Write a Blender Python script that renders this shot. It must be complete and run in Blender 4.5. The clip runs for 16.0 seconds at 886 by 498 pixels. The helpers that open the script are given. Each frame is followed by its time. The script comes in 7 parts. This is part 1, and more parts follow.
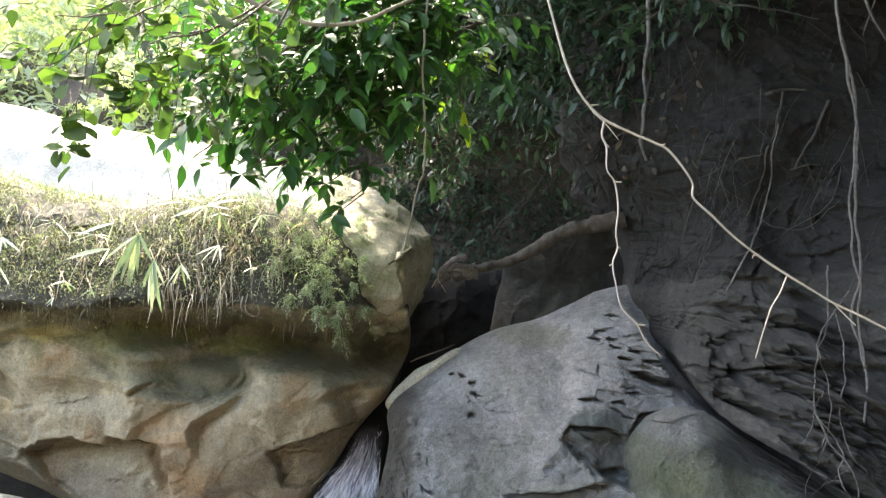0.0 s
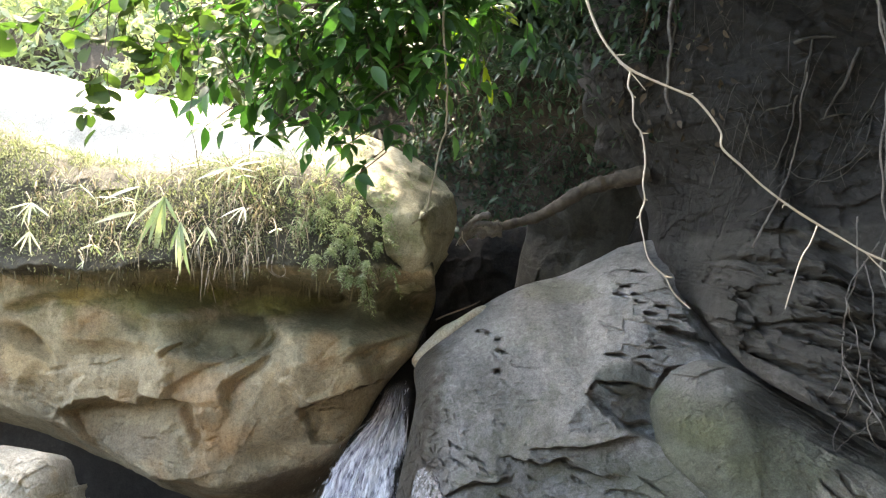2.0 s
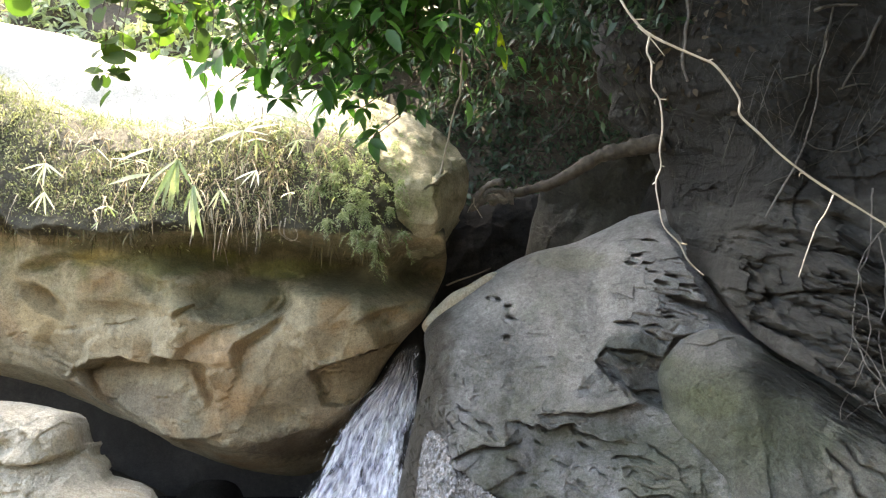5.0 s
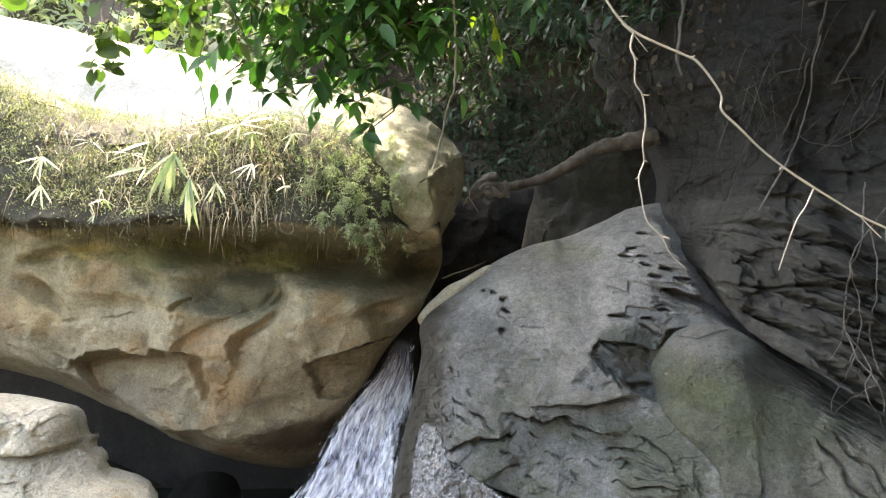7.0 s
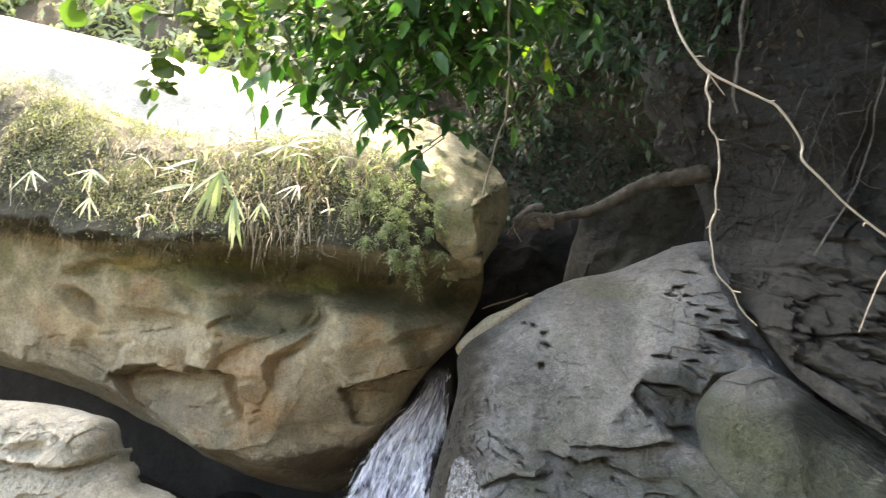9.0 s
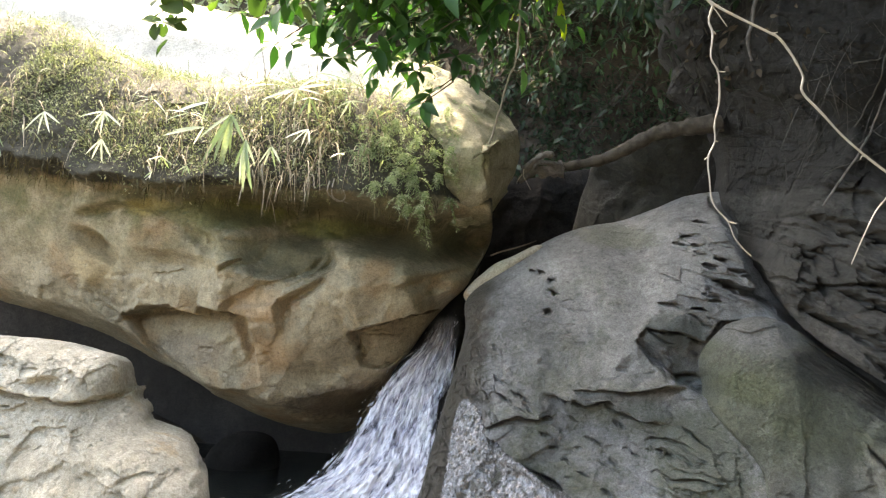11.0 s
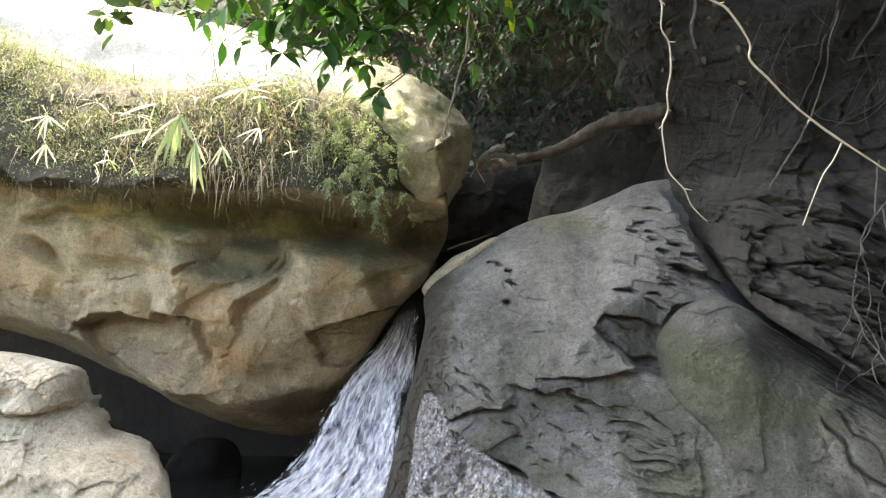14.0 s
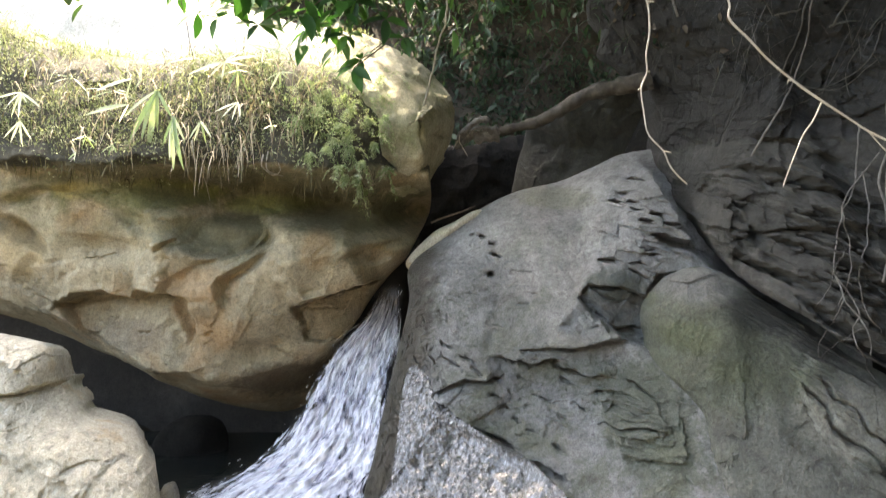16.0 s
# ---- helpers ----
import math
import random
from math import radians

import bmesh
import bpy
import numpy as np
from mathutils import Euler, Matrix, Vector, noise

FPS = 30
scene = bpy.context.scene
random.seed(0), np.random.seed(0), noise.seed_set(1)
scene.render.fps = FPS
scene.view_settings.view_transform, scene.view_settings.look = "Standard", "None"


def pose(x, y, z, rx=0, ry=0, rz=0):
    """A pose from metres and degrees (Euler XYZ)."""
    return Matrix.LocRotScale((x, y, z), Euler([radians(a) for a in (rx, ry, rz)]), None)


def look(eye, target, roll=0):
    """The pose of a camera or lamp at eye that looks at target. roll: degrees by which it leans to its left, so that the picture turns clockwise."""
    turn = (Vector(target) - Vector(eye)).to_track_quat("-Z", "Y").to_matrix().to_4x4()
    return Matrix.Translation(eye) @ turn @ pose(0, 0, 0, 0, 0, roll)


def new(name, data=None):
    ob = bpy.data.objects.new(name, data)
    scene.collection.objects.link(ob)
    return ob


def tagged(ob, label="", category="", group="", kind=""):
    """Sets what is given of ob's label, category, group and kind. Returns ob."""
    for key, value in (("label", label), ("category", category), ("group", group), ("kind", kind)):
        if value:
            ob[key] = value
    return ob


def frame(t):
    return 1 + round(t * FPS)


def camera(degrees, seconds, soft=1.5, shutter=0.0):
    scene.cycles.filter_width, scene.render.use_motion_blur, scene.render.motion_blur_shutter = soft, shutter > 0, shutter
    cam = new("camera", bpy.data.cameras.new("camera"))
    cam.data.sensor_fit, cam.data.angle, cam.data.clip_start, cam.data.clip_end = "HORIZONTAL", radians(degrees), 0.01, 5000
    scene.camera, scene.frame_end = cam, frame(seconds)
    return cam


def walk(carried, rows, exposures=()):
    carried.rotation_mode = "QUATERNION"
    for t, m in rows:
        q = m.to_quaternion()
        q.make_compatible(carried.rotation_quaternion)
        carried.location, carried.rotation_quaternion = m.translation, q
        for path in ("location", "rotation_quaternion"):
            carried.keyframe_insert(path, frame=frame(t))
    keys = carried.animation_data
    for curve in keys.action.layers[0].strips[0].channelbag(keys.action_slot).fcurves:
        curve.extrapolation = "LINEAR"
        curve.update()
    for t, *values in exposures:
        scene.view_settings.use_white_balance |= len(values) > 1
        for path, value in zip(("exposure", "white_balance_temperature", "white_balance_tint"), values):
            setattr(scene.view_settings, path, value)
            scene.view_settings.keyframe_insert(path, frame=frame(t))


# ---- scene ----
cam = camera(57.46, 16.0, 1.2, 0.7)
ROWS = [
    (0, 0.0068, -0.0004, 1.7278, 95.939, -0.001, 0.025),
    (0.5, 0.0115, 0.0007, 1.7232, 94.933, 0.384, 0.457),
    (1, 0.0108, 0.0020, 1.7235, 94.223, 0.582, 0.816),
    (1.5, 0.0079, 0.0008, 1.7234, 93.724, 0.649, 1.255),
    (2, 0.0017, 0.0008, 1.7214, 93.045, 0.805, 1.734),
    (2.5, -0.0004, -0.0022, 1.7220, 92.681, 0.682, 1.726),
    (3, -0.0016, -0.0035, 1.7151, 91.961, 0.420, 1.859),
    (3.5, -0.0035, -0.0071, 1.7124, 91.335, 0.263, 1.931),
    (4, -0.0079, -0.0053, 1.7127, 91.132, 0.198, 2.410),
    (4.5, -0.0090, -0.0055, 1.7149, 90.926, 0.017, 2.467),
    (7, 0.0159, -0.0325, 1.7146, 90.239, -0.060, 2.331),
    (7.5, 0.0233, -0.0218, 1.7116, 91.424, -0.257, 1.680),
    (8, 0.0343, 0.0005, 1.7074, 91.937, -0.615, 1.560),
    (8.5, 0.0151, 0.0083, 1.7236, 91.914, -0.962, 2.830),
    (9, -0.0202, 0.0340, 1.7459, 91.883, -2.703, 4.937),
    (9.5, -0.0221, 0.0267, 1.7355, 90.557, -3.703, 6.168),
    (10, -0.0024, 0.0196, 1.7167, 89.011, -3.530, 6.735),
    (10.2, 0.0046, 0.0130, 1.7154, 88.320, -3.495, 6.659),
    (12.5, -0.0111, 0.0007, 1.6670, 88.960, -2.830, 3.811),
    (13, -0.0255, -0.0093, 1.6604, 88.743, -2.136, 3.574),
    (13.5, -0.0216, 0.0014, 1.6485, 88.529, -1.835, 2.884),
    (14, -0.0075, 0.0010, 1.6572, 88.740, -1.442, 2.520),
    (14.5, -0.0083, 0.0049, 1.6534, 88.781, -1.475, 1.902),
    (15, 0.0047, 0.0124, 1.6557, 88.619, -1.107, 1.370),
    (15.5, 0.0013, 0.0172, 1.6513, 88.490, -0.889, 1.281),
    (16, 0.0043, 0.0192, 1.6413, 87.024, -0.632, 1.443),
]
walk(cam, [(t, pose(*row)) for t, *row in ROWS], [(0.0, 3.66, 7700, 10), (2.0, 3.72, 8200, 10), (6.0, 3.7, 8500, 10), (12.0, 3.6, 8700, 10), (14.5, 3.65, 8700, 10), (16.0, 3.78, 8600, 10)])

# ---- light ----
SUN_EL, SUN_AZ = 55.0, -30.0          # height, and bearing from +y towards +x
sun_dir = Vector((math.sin(radians(SUN_AZ)) * math.cos(radians(SUN_EL)), math.cos(radians(SUN_AZ)) * math.cos(radians(SUN_EL)), math.sin(radians(SUN_EL))))
world = bpy.data.worlds.new("sky")
scene.world = world
world.use_nodes = True
wn = world.node_tree
sky = wn.nodes.new("ShaderNodeTexSky")
sky.sky_type = "NISHITA"
sky.sun_disc = False
sky.sun_elevation, sky.sun_rotation = radians(SUN_EL), radians(SUN_AZ)
sky.air_density, sky.dust_density = 1.0, 3.0
wn.links.new(sky.outputs[0], wn.nodes["Background"].inputs[0])
wn.nodes["Background"].inputs[1].default_value = 0.15
sun = new("sun", bpy.data.lights.new("sun", "SUN"))
sun.data.energy, sun.data.angle, sun.data.color = 2.0, radians(0.5), (1.0, 0.95, 0.86)
sun.matrix_world = look((0, 0, 20), Vector((0, 0, 20)) - sun_dir)


# ---- noise and shape helpers ----
rng = np.random.default_rng(7)
TABLE = rng.random((32, 32, 32))


def vnoise(p):
    """Smooth noise 0..1 at the points p (n x 3)."""
    i = np.floor(p).astype(int)
    f = p - i
    f = f * f * f * (f * (f * 6 - 15) + 10)
    out = 0
    for dx in (0, 1):
        for dy in (0, 1):
            for dz in (0, 1):
                w = (f[:, 0] if dx else 1 - f[:, 0]) * (f[:, 1] if dy else 1 - f[:, 1]) * (f[:, 2] if dz else 1 - f[:, 2])
                out = out + w * TABLE[(i[:, 0] + dx) % 32, (i[:, 1] + dy) % 32, (i[:, 2] + dz) % 32]
    return out


def fbm(p, scale, octaves=4, gain=0.5):
    """Layered noise about 0, roughly -0.5..0.5."""
    out, amp, total = 0, 1.0, 0
    q = p * scale
    for k in range(octaves):
        out = out + amp * (vnoise(q + 17.3 * k) - 0.5)
        total += amp
        amp *= gain
        q = q * 2.03
    return out / total * 1.6


def smooth(a, b, x):
    u = np.clip((x - a) / (b - a), 0, 1)
    return u * u * (3 - 2 * u)


def spline(pts, n, closed=False):
    """n points along a Catmull-Rom curve through pts."""
    p = np.array(pts, float)
    m = len(p)
    q = np.linspace(0, m if closed else m - 1, n, endpoint=not closed)
    i = np.minimum(np.floor(q).astype(int), m - 1 if closed else m - 2)
    f = (q - i)[:, None]
    at = (lambda k: p[k % m]) if closed else (lambda k: p[np.clip(k, 0, m - 1)])
    a, b, c, d = at(i - 1), at(i), at(i + 1), at(i + 2)
    return 0.5 * (2 * b + (c - a) * f + (2 * a - 5 * b + 4 * c - d) * f ** 2 + (3 * b - a - 3 * c + d) * f ** 3)


def line_dist(x, z, pts):
    """Distance to a polyline in x, z, and the side (plus: to the left of its way, as seen from the front)."""
    best, side, along = np.full(x.shape, 1e9), np.zeros(x.shape), np.zeros(x.shape)
    total = 0.0
    lens = [math.hypot(b[0] - a[0], b[1] - a[1]) for a, b in zip(pts, pts[1:])]
    whole = sum(lens)
    for (a, b), l in zip(zip(pts, pts[1:]), lens):
        ux, uz = (b[0] - a[0]) / l, (b[1] - a[1]) / l
        s = np.clip((x - a[0]) * ux + (z - a[1]) * uz, 0, l)
        dx, dz = x - a[0] - s * ux, z - a[1] - s * uz
        d = np.hypot(dx, dz)
        better = d < best
        best = np.where(better, d, best)
        side = np.where(better, np.sign(ux * (z - a[1]) - uz * (x - a[0])), side)
        along = np.where(better, (total + s) / whole, along)
        total += l
    return best, side, along


def ledge(pts, height, width, sharp=0.012, taper=True, groove=0.55, ragged=0.0):
    """A step: proud by height on the left of the line, falling back over width."""
    def shape(p):
        if len(pts) < 2:
            return 0
        wob = fbm(p, 14.0, 4) * 0.035
        d, s, a = line_dist(p[:, 0] + wob, p[:, 2] + wob * 0.7 + (fbm(p, 2.6, 4) * ragged if ragged else 0), pts)
        sd = d * s
        ends = np.minimum(1, np.minimum(a, 1 - a) * 5 + (0 if taper else 1))
        return height * ends * smooth(-sharp, sharp, sd) * np.exp(-np.maximum(sd, 0) / width) * (d < width * 6) - groove * abs(height) * ends * np.exp(-((sd + 1.6 * sharp) / (1.5 * sharp)) ** 2)
    return shape


def crack(pts, depth, width):
    def shape(p):
        if len(pts) < 2:
            return 0
        wob = fbm(p, 9.0, 3) * 0.035
        d, s, a = line_dist(p[:, 0] + wob, p[:, 2] + wob, pts)
        ends = np.minimum(1, np.minimum(a, 1 - a) * 6 + 0.1)
        return -depth * ends * np.exp(-(d / (width * (0.35 + 0.65 * ends))) ** 2)
    return shape


def cells(p, size, jitter=0.9):
    """Distance to the nearest and second nearest of scattered seeds, in cells, and a random number of the nearest."""
    q = p / size
    base = np.floor(q).astype(int)
    f1, f2, tag = np.full(len(p), 9.0), np.full(len(p), 9.0), np.zeros(len(p))
    for dx in (-1, 0, 1):
        for dy in (-1, 0, 1):
            for dz in (-1, 0, 1):
                c = base + (dx, dy, dz)
                h = [TABLE[(c[:, 0] + s) % 32, (c[:, 1] + 2 * s) % 32, (c[:, 2] + 3 * s) % 32] for s in (0, 5, 11)]
                d = np.linalg.norm(q - c - 0.5 - (np.stack(h, 1) - 0.5) * jitter, axis=1)
                near = d < f1
                f2 = np.where(near, f1, np.minimum(f2, d))
                tag = np.where(near, h[1], tag)
                f1 = np.where(near, d, f1)
    return f1, f2, tag


def facets(size, tilt, step=0.0, area=None, stretch=(1, 1, 1), turn=0.0):
    """Flat breaks, each tilted its own way and set proud or back by step."""
    c, s = math.cos(radians(turn)), math.sin(radians(turn))
    def shape(p):
        w = p + np.stack([fbm(p + 13 * k, 1.5 / size, 2) for k in range(3)], 1) * size * 0.25
        w = np.stack([c * w[:, 0] - s * w[:, 2], w[:, 1], s * w[:, 0] + c * w[:, 2]], 1) / np.array(stretch)
        q = w / size
        base = np.floor(q).astype(int)
        f1, d = np.full(len(p), 9.0), np.zeros(len(p))
        for dx in (-1, 0, 1):
            for dy in (-1, 0, 1):
                for dz in (-1, 0, 1):
                    k = base + (dx, dy, dz)
                    h = [TABLE[(k[:, 0] + e) % 32, (k[:, 1] + 2 * e) % 32, (k[:, 2] + 3 * e) % 32] for e in (0, 5, 11, 17, 23, 29)]
                    o = q - k - 0.5 - (np.stack(h[:3], 1) - 0.5) * 0.9
                    dist = np.linalg.norm(o, axis=1)
                    near = dist < f1
                    d = np.where(near, size * tilt * ((h[3] - 0.5) * o[:, 0] + (h[4] - 0.65) * o[:, 2]) * 2 + step * (h[5] - 0.5), d)
                    f1 = np.where(near, dist, f1)
        return d if area is None else d * area(p)
    return shape


def scallops(size, depth, area=None):
    """Shallow hollows that meet in ridges, as running water leaves them."""
    def shape(p):
        w = p + np.stack([fbm(p + 9 * k, 0.9 / size, 3) for k in range(3)], 1) * size * 0.7
        f1, f2, tag = cells(w, size)
        d = depth * (np.minimum(f1, 0.9) ** 2 - 0.3) * (0.4 + 1.2 * tag)
        return d if area is None else d * area(p)
    return shape


def shingles(spacing, dip, height, patchy=1.0, area=None, warp=0.35):
    """Beds dipping to the right by dip degrees, each proud at its lower edge, broken into short steps."""
    sn, cs = math.sin(radians(dip)), math.cos(radians(dip))
    def shape(p):
        out = 0
        for k, (f, a) in enumerate(((1.0, 1.0), (2.3, 0.45))):
            n = (p[:, 0] * sn + p[:, 2] * cs) / spacing * f
            along = np.stack([(p[:, 0] * cs - p[:, 2] * sn) * 1.1, p[:, 1] * 0.3, n * 0.35], 1)
            n = n + fbm(p + 50 * k, 1.4 * f, 4) * warp * 3 + 1.2 * np.floor(3 * vnoise(along * np.array([2.2, 1, 1]) * f ** 0.5 + 7 * k)) / 3
            fr = n - np.floor(n)
            step = np.floor(n)
            keep = vnoise(np.stack([along[:, 0] * 2.5 * f ** 0.5, step * 7.7, step * 3.1], 1))
            keep = smooth(0.5 - 0.25 / patchy, 0.55 + 0.2 * patchy * 0.5, keep)
            out = out + a * height * keep * (1 - fr) * smooth(0, 0.06, fr)
        return out if area is None else out * area(p)
    return shape


def chips(n, x, z, size, depth, dip, seed):
    """Many small nicks and pits."""
    g = np.random.default_rng(seed)
    spots = np.stack([g.uniform(*x, n), g.uniform(*z, n), size * g.uniform(0.4, 1.6, n), g.uniform(0.2, 0.5, n), radians(dip) + g.normal(size=n) * 0.35], 1)
    def shape(p):
        d = np.zeros(len(p))
        for sx, sz, s, w, a in spots:
            i = np.nonzero((np.abs(p[:, 0] - sx) < 3 * s) & (np.abs(p[:, 2] - sz) < 3 * s))[0]
            u, v = p[i, 0] - sx, p[i, 2] - sz
            e = ((math.cos(a) * u + math.sin(a) * v) / s) ** 2 + ((-math.sin(a) * u + math.cos(a) * v) / (s * w)) ** 2
            d[i] -= depth * np.exp(-e ** 1.5)
        return d
    return shape


def within(pts, soft):
    """1 inside a closed outline in x, z, fading to 0 over soft outside."""
    def area(p):
        if len(pts) < 3:
            return np.zeros(len(p))
        x, z = p[:, 0], p[:, 2]
        inside = np.zeros(len(p), bool)
        for a, b in zip(pts, pts[1:] + pts[:1]):
            hit = (a[1] > z) != (b[1] > z)
            inside ^= hit & (x < (b[0] - a[0]) * (z - a[1]) / ((b[1] - a[1]) or 1e-9) + a[0])
        d, _, _ = line_dist(x, z, pts + pts[:1])
        return np.where(inside, 1, np.exp(-(d / soft) ** 2))
    return area


def plate(pts, depth, rise=0.0, lean=0.0, soft=0.014):
    """A broken-out plate inside an outline: proud by depth, more towards its top by rise and its right by lean (per metre)."""
    area = within(pts, soft)
    def shape(p):
        if len(pts) < 3:
            return 0
        q = p.copy()
        wob = fbm(p, 13.0, 4) * 0.035
        q[:, 0] += wob
        q[:, 2] -= wob
        cx, cz = sum(a[0] for a in pts) / len(pts), sum(a[1] for a in pts) / len(pts)
        return area(q) * (depth + rise * (p[:, 2] - cz) + lean * (p[:, 0] - cx))
    return shape


def dent(at, rx, rz, depth, turn=0.0, hard=2.0):
    """A hollow (depth > 0) or a swelling (depth < 0), at[0] its middle."""
    def shape(p):
        if not at:
            return 0
        c, s = math.cos(radians(turn)), math.sin(radians(turn))
        x, z = p[:, 0] - at[0][0], p[:, 2] - at[0][1]
        u, v = (c * x + s * z) / rx, (-s * x + c * z) / rz
        return -depth * np.exp(-(u * u + v * v) ** (hard / 2))
    return shape


def undercut(pts, depth, w0, w1):
    """Sinks all that lies left of a line, and eases into it over w0 at its start to w1 at its end."""
    def shape(p):
        if len(pts) < 2:
            return 0
        wob = fbm(p, 8.0, 3) * 0.04
        d, s, a = line_dist(p[:, 0] + wob, p[:, 2] + wob, pts)
        w = w0 + (w1 - w0) * a
        return -depth * smooth(-1, 0.25, np.clip(d * s / w, -1.2, 1.2)) * (d < 1.2)
    return shape


def bevel(pts, slope):
    """Planes away all that lies left of a line."""
    def shape(p):
        if len(pts) < 2:
            return 0
        wob = fbm(p, 6.0, 4) * 0.03
        d, s, a = line_dist(p[:, 0] + wob, p[:, 2] + wob, pts)
        return -slope * np.maximum(d * s, 0)
    return shape


def notches(pts, half, tall, depth, dip=-8):
    """Sharp little holes broken out at points."""
    a = radians(dip)
    def shape(p):
        d = np.zeros(len(p))
        for k, (sx, sz) in enumerate(pts):
            i = np.nonzero((np.abs(p[:, 0] - sx) < 3 * half) & (np.abs(p[:, 2] - sz) < 3 * half))[0]
            wob = fbm(p[i] + k, 22.0, 4) * 0.026
            u, v = p[i, 0] - sx + wob, p[i, 2] - sz + wob * 0.6
            g = 0.75 + 0.5 * ((k * 0.618) % 1)
            e = ((math.cos(a) * u + math.sin(a) * v) / (half * g)) ** 2 + ((-math.sin(a) * u + math.cos(a) * v) / (tall * g)) ** 2
            d[i] -= depth * np.exp(-e ** 3)
        return d
    return shape


def slits(n, area, length, depth, width, dip, seed, spread=0.25):
    """Many short jagged cracks inside an outline, a chip lifted over each."""
    g = np.random.default_rng(seed)
    def shape(p):
        d = np.zeros(len(p))
        if len(area) < 3:
            return d
        xs, zs = [a[0] for a in area], [a[1] for a in area]
        spot = np.stack([g.uniform(min(xs), max(xs), n), 0 * np.zeros(n), g.uniform(min(zs), max(zs), n)], 1)
        spot = spot[within(area, 0.01)(spot) > 0.5]
        for sx, _, sz in spot:
            L, w, a = length * g.uniform(0.35, 1.7), width * g.uniform(0.6, 1.6), radians(-dip) + g.normal() * spread
            i = np.nonzero((np.abs(p[:, 0] - sx) < 1.5 * L) & (np.abs(p[:, 2] - sz) < 1.5 * L))[0]
            if not len(i):
                continue
            x, z = p[i, 0] - sx, p[i, 2] - sz
            u, v = math.cos(a) * x + math.sin(a) * z, -math.sin(a) * x + math.cos(a) * z
            v = v + 0.004 * np.sin(u * 110 + sx * 70) + 0.003 * np.sign(np.sin(u * 47 + sz * 50)) + u * u * g.normal() * 0.8
            end = np.clip(1.15 - (np.abs(u) / L) ** 2, 0, 1)
            d[i] += end * depth * (0.3 * smooth(0, w, v) * np.exp(-np.maximum(v, 0) / (6 * w)) - np.exp(-(v / (w * (0.25 + 0.75 * end))) ** 4))
        return d
    return shape


def mesh_object(name, verts, faces, material, parent=None, label="", shade=True):
    me = bpy.data.meshes.new(name)
    me.from_pydata(np.asarray(verts).tolist(), [], faces if isinstance(faces, list) else faces.tolist())
    me.update()
    if shade:
        me.polygons.foreach_set("use_smooth", np.ones(len(me.polygons), bool))
    if material:
        me.materials.append(material)
    ob = new(name, me)
    if parent:
        ob.parent = parent
    if label:
        ob["label"] = label
    return ob


def rock(name, outline, material, mid_y=None, front=0.5, back=0.6, n=150, bulge=2.4, features=(), rough=((1.3, 0.12), (5.0, 0.035), (19.0, 0.010)), centre=None):
    """A closed boulder: an outline of (x, y, z) seen from the stream, swelling by front towards it and by back behind."""
    rim = spline(outline, 720, closed=True)
    c = np.array(centre) if centre else rim.mean(0)
    cy = rim[:, 1].mean() if mid_y is None else mid_y
    a = np.unwrap(np.arctan2(rim[:, 2] - c[-1], rim[:, 0] - c[0]))
    if a[-1] < a[0]:
        a, rim = a[::-1], rim[::-1]
    order = np.argsort(np.mod(a, 2 * np.pi))
    am, rm = np.mod(a, 2 * np.pi)[order], rim[order]
    g = np.linspace(-1, 1, n + 1)
    u, v = np.meshgrid(g, g)
    u, v = u.ravel(), v.ravel()
    du, dv = u * np.sqrt(1 - v * v / 2), v * np.sqrt(1 - u * u / 2)
    r, th = np.minimum(np.hypot(du, dv), 1), np.mod(np.arctan2(dv, du), 2 * np.pi)
    edge = [np.interp(th, am, rm[:, k], period=2 * np.pi) for k in range(3)]
    x, z = c[0] + r * (edge[0] - c[0]), c[-1] + r * (edge[2] - c[-1])
    y0 = cy + (edge[1] - cy) * r ** 1.5
    dome = np.maximum(0, 1 - r ** bulge) ** 0.5

    def finish(p):
        d = np.zeros(len(p))
        q = p.copy()
        for fn in features:
            d = d + fn(q)
        for s, k in rough:
            d = d + fbm(p, s, 4) * k
        p[:, 1] -= d
        return p
    fr = finish(np.stack([x, y0 - front * dome, z], 1))
    k = np.arange((n + 1) ** 2).reshape(n + 1, n + 1)
    faces = np.stack([k[:-1, :-1], k[:-1, 1:], k[1:, 1:], k[1:, :-1]], -1).reshape(-1, 4).tolist()
    loop = np.concatenate([k[0, :-1], k[:-1, -1], k[-1, :0:-1], k[:0:-1, 0]])
    verts, prev, m = [fr], loop, len(loop)
    base = fr[loop]
    mean = np.array([c[0], cy, c[-1]])
    for q in (0.88, 0.62, 0.3):
        ring = mean + (base - mean) * q
        ring[:, 1] = base[:, 1] * q + mean[1] * (1 - q) + back * (1 - q ** 2.2) ** 0.5
        start = sum(len(w) for w in verts)
        verts.append(ring)
        cur = np.arange(start, start + m)
        faces += [[prev[(j + 1) % m], prev[j], cur[j], cur[(j + 1) % m]] for j in range(m)]
        prev = cur
    faces.append([int(j) for j in prev])
    ob = mesh_object(name, np.concatenate(verts), faces, material)
    bm = bmesh.new()
    bm.from_mesh(ob.data)
    bmesh.ops.recalc_face_normals(bm, faces=bm.faces)
    bm.to_mesh(ob.data)
    bm.free()
    return ob


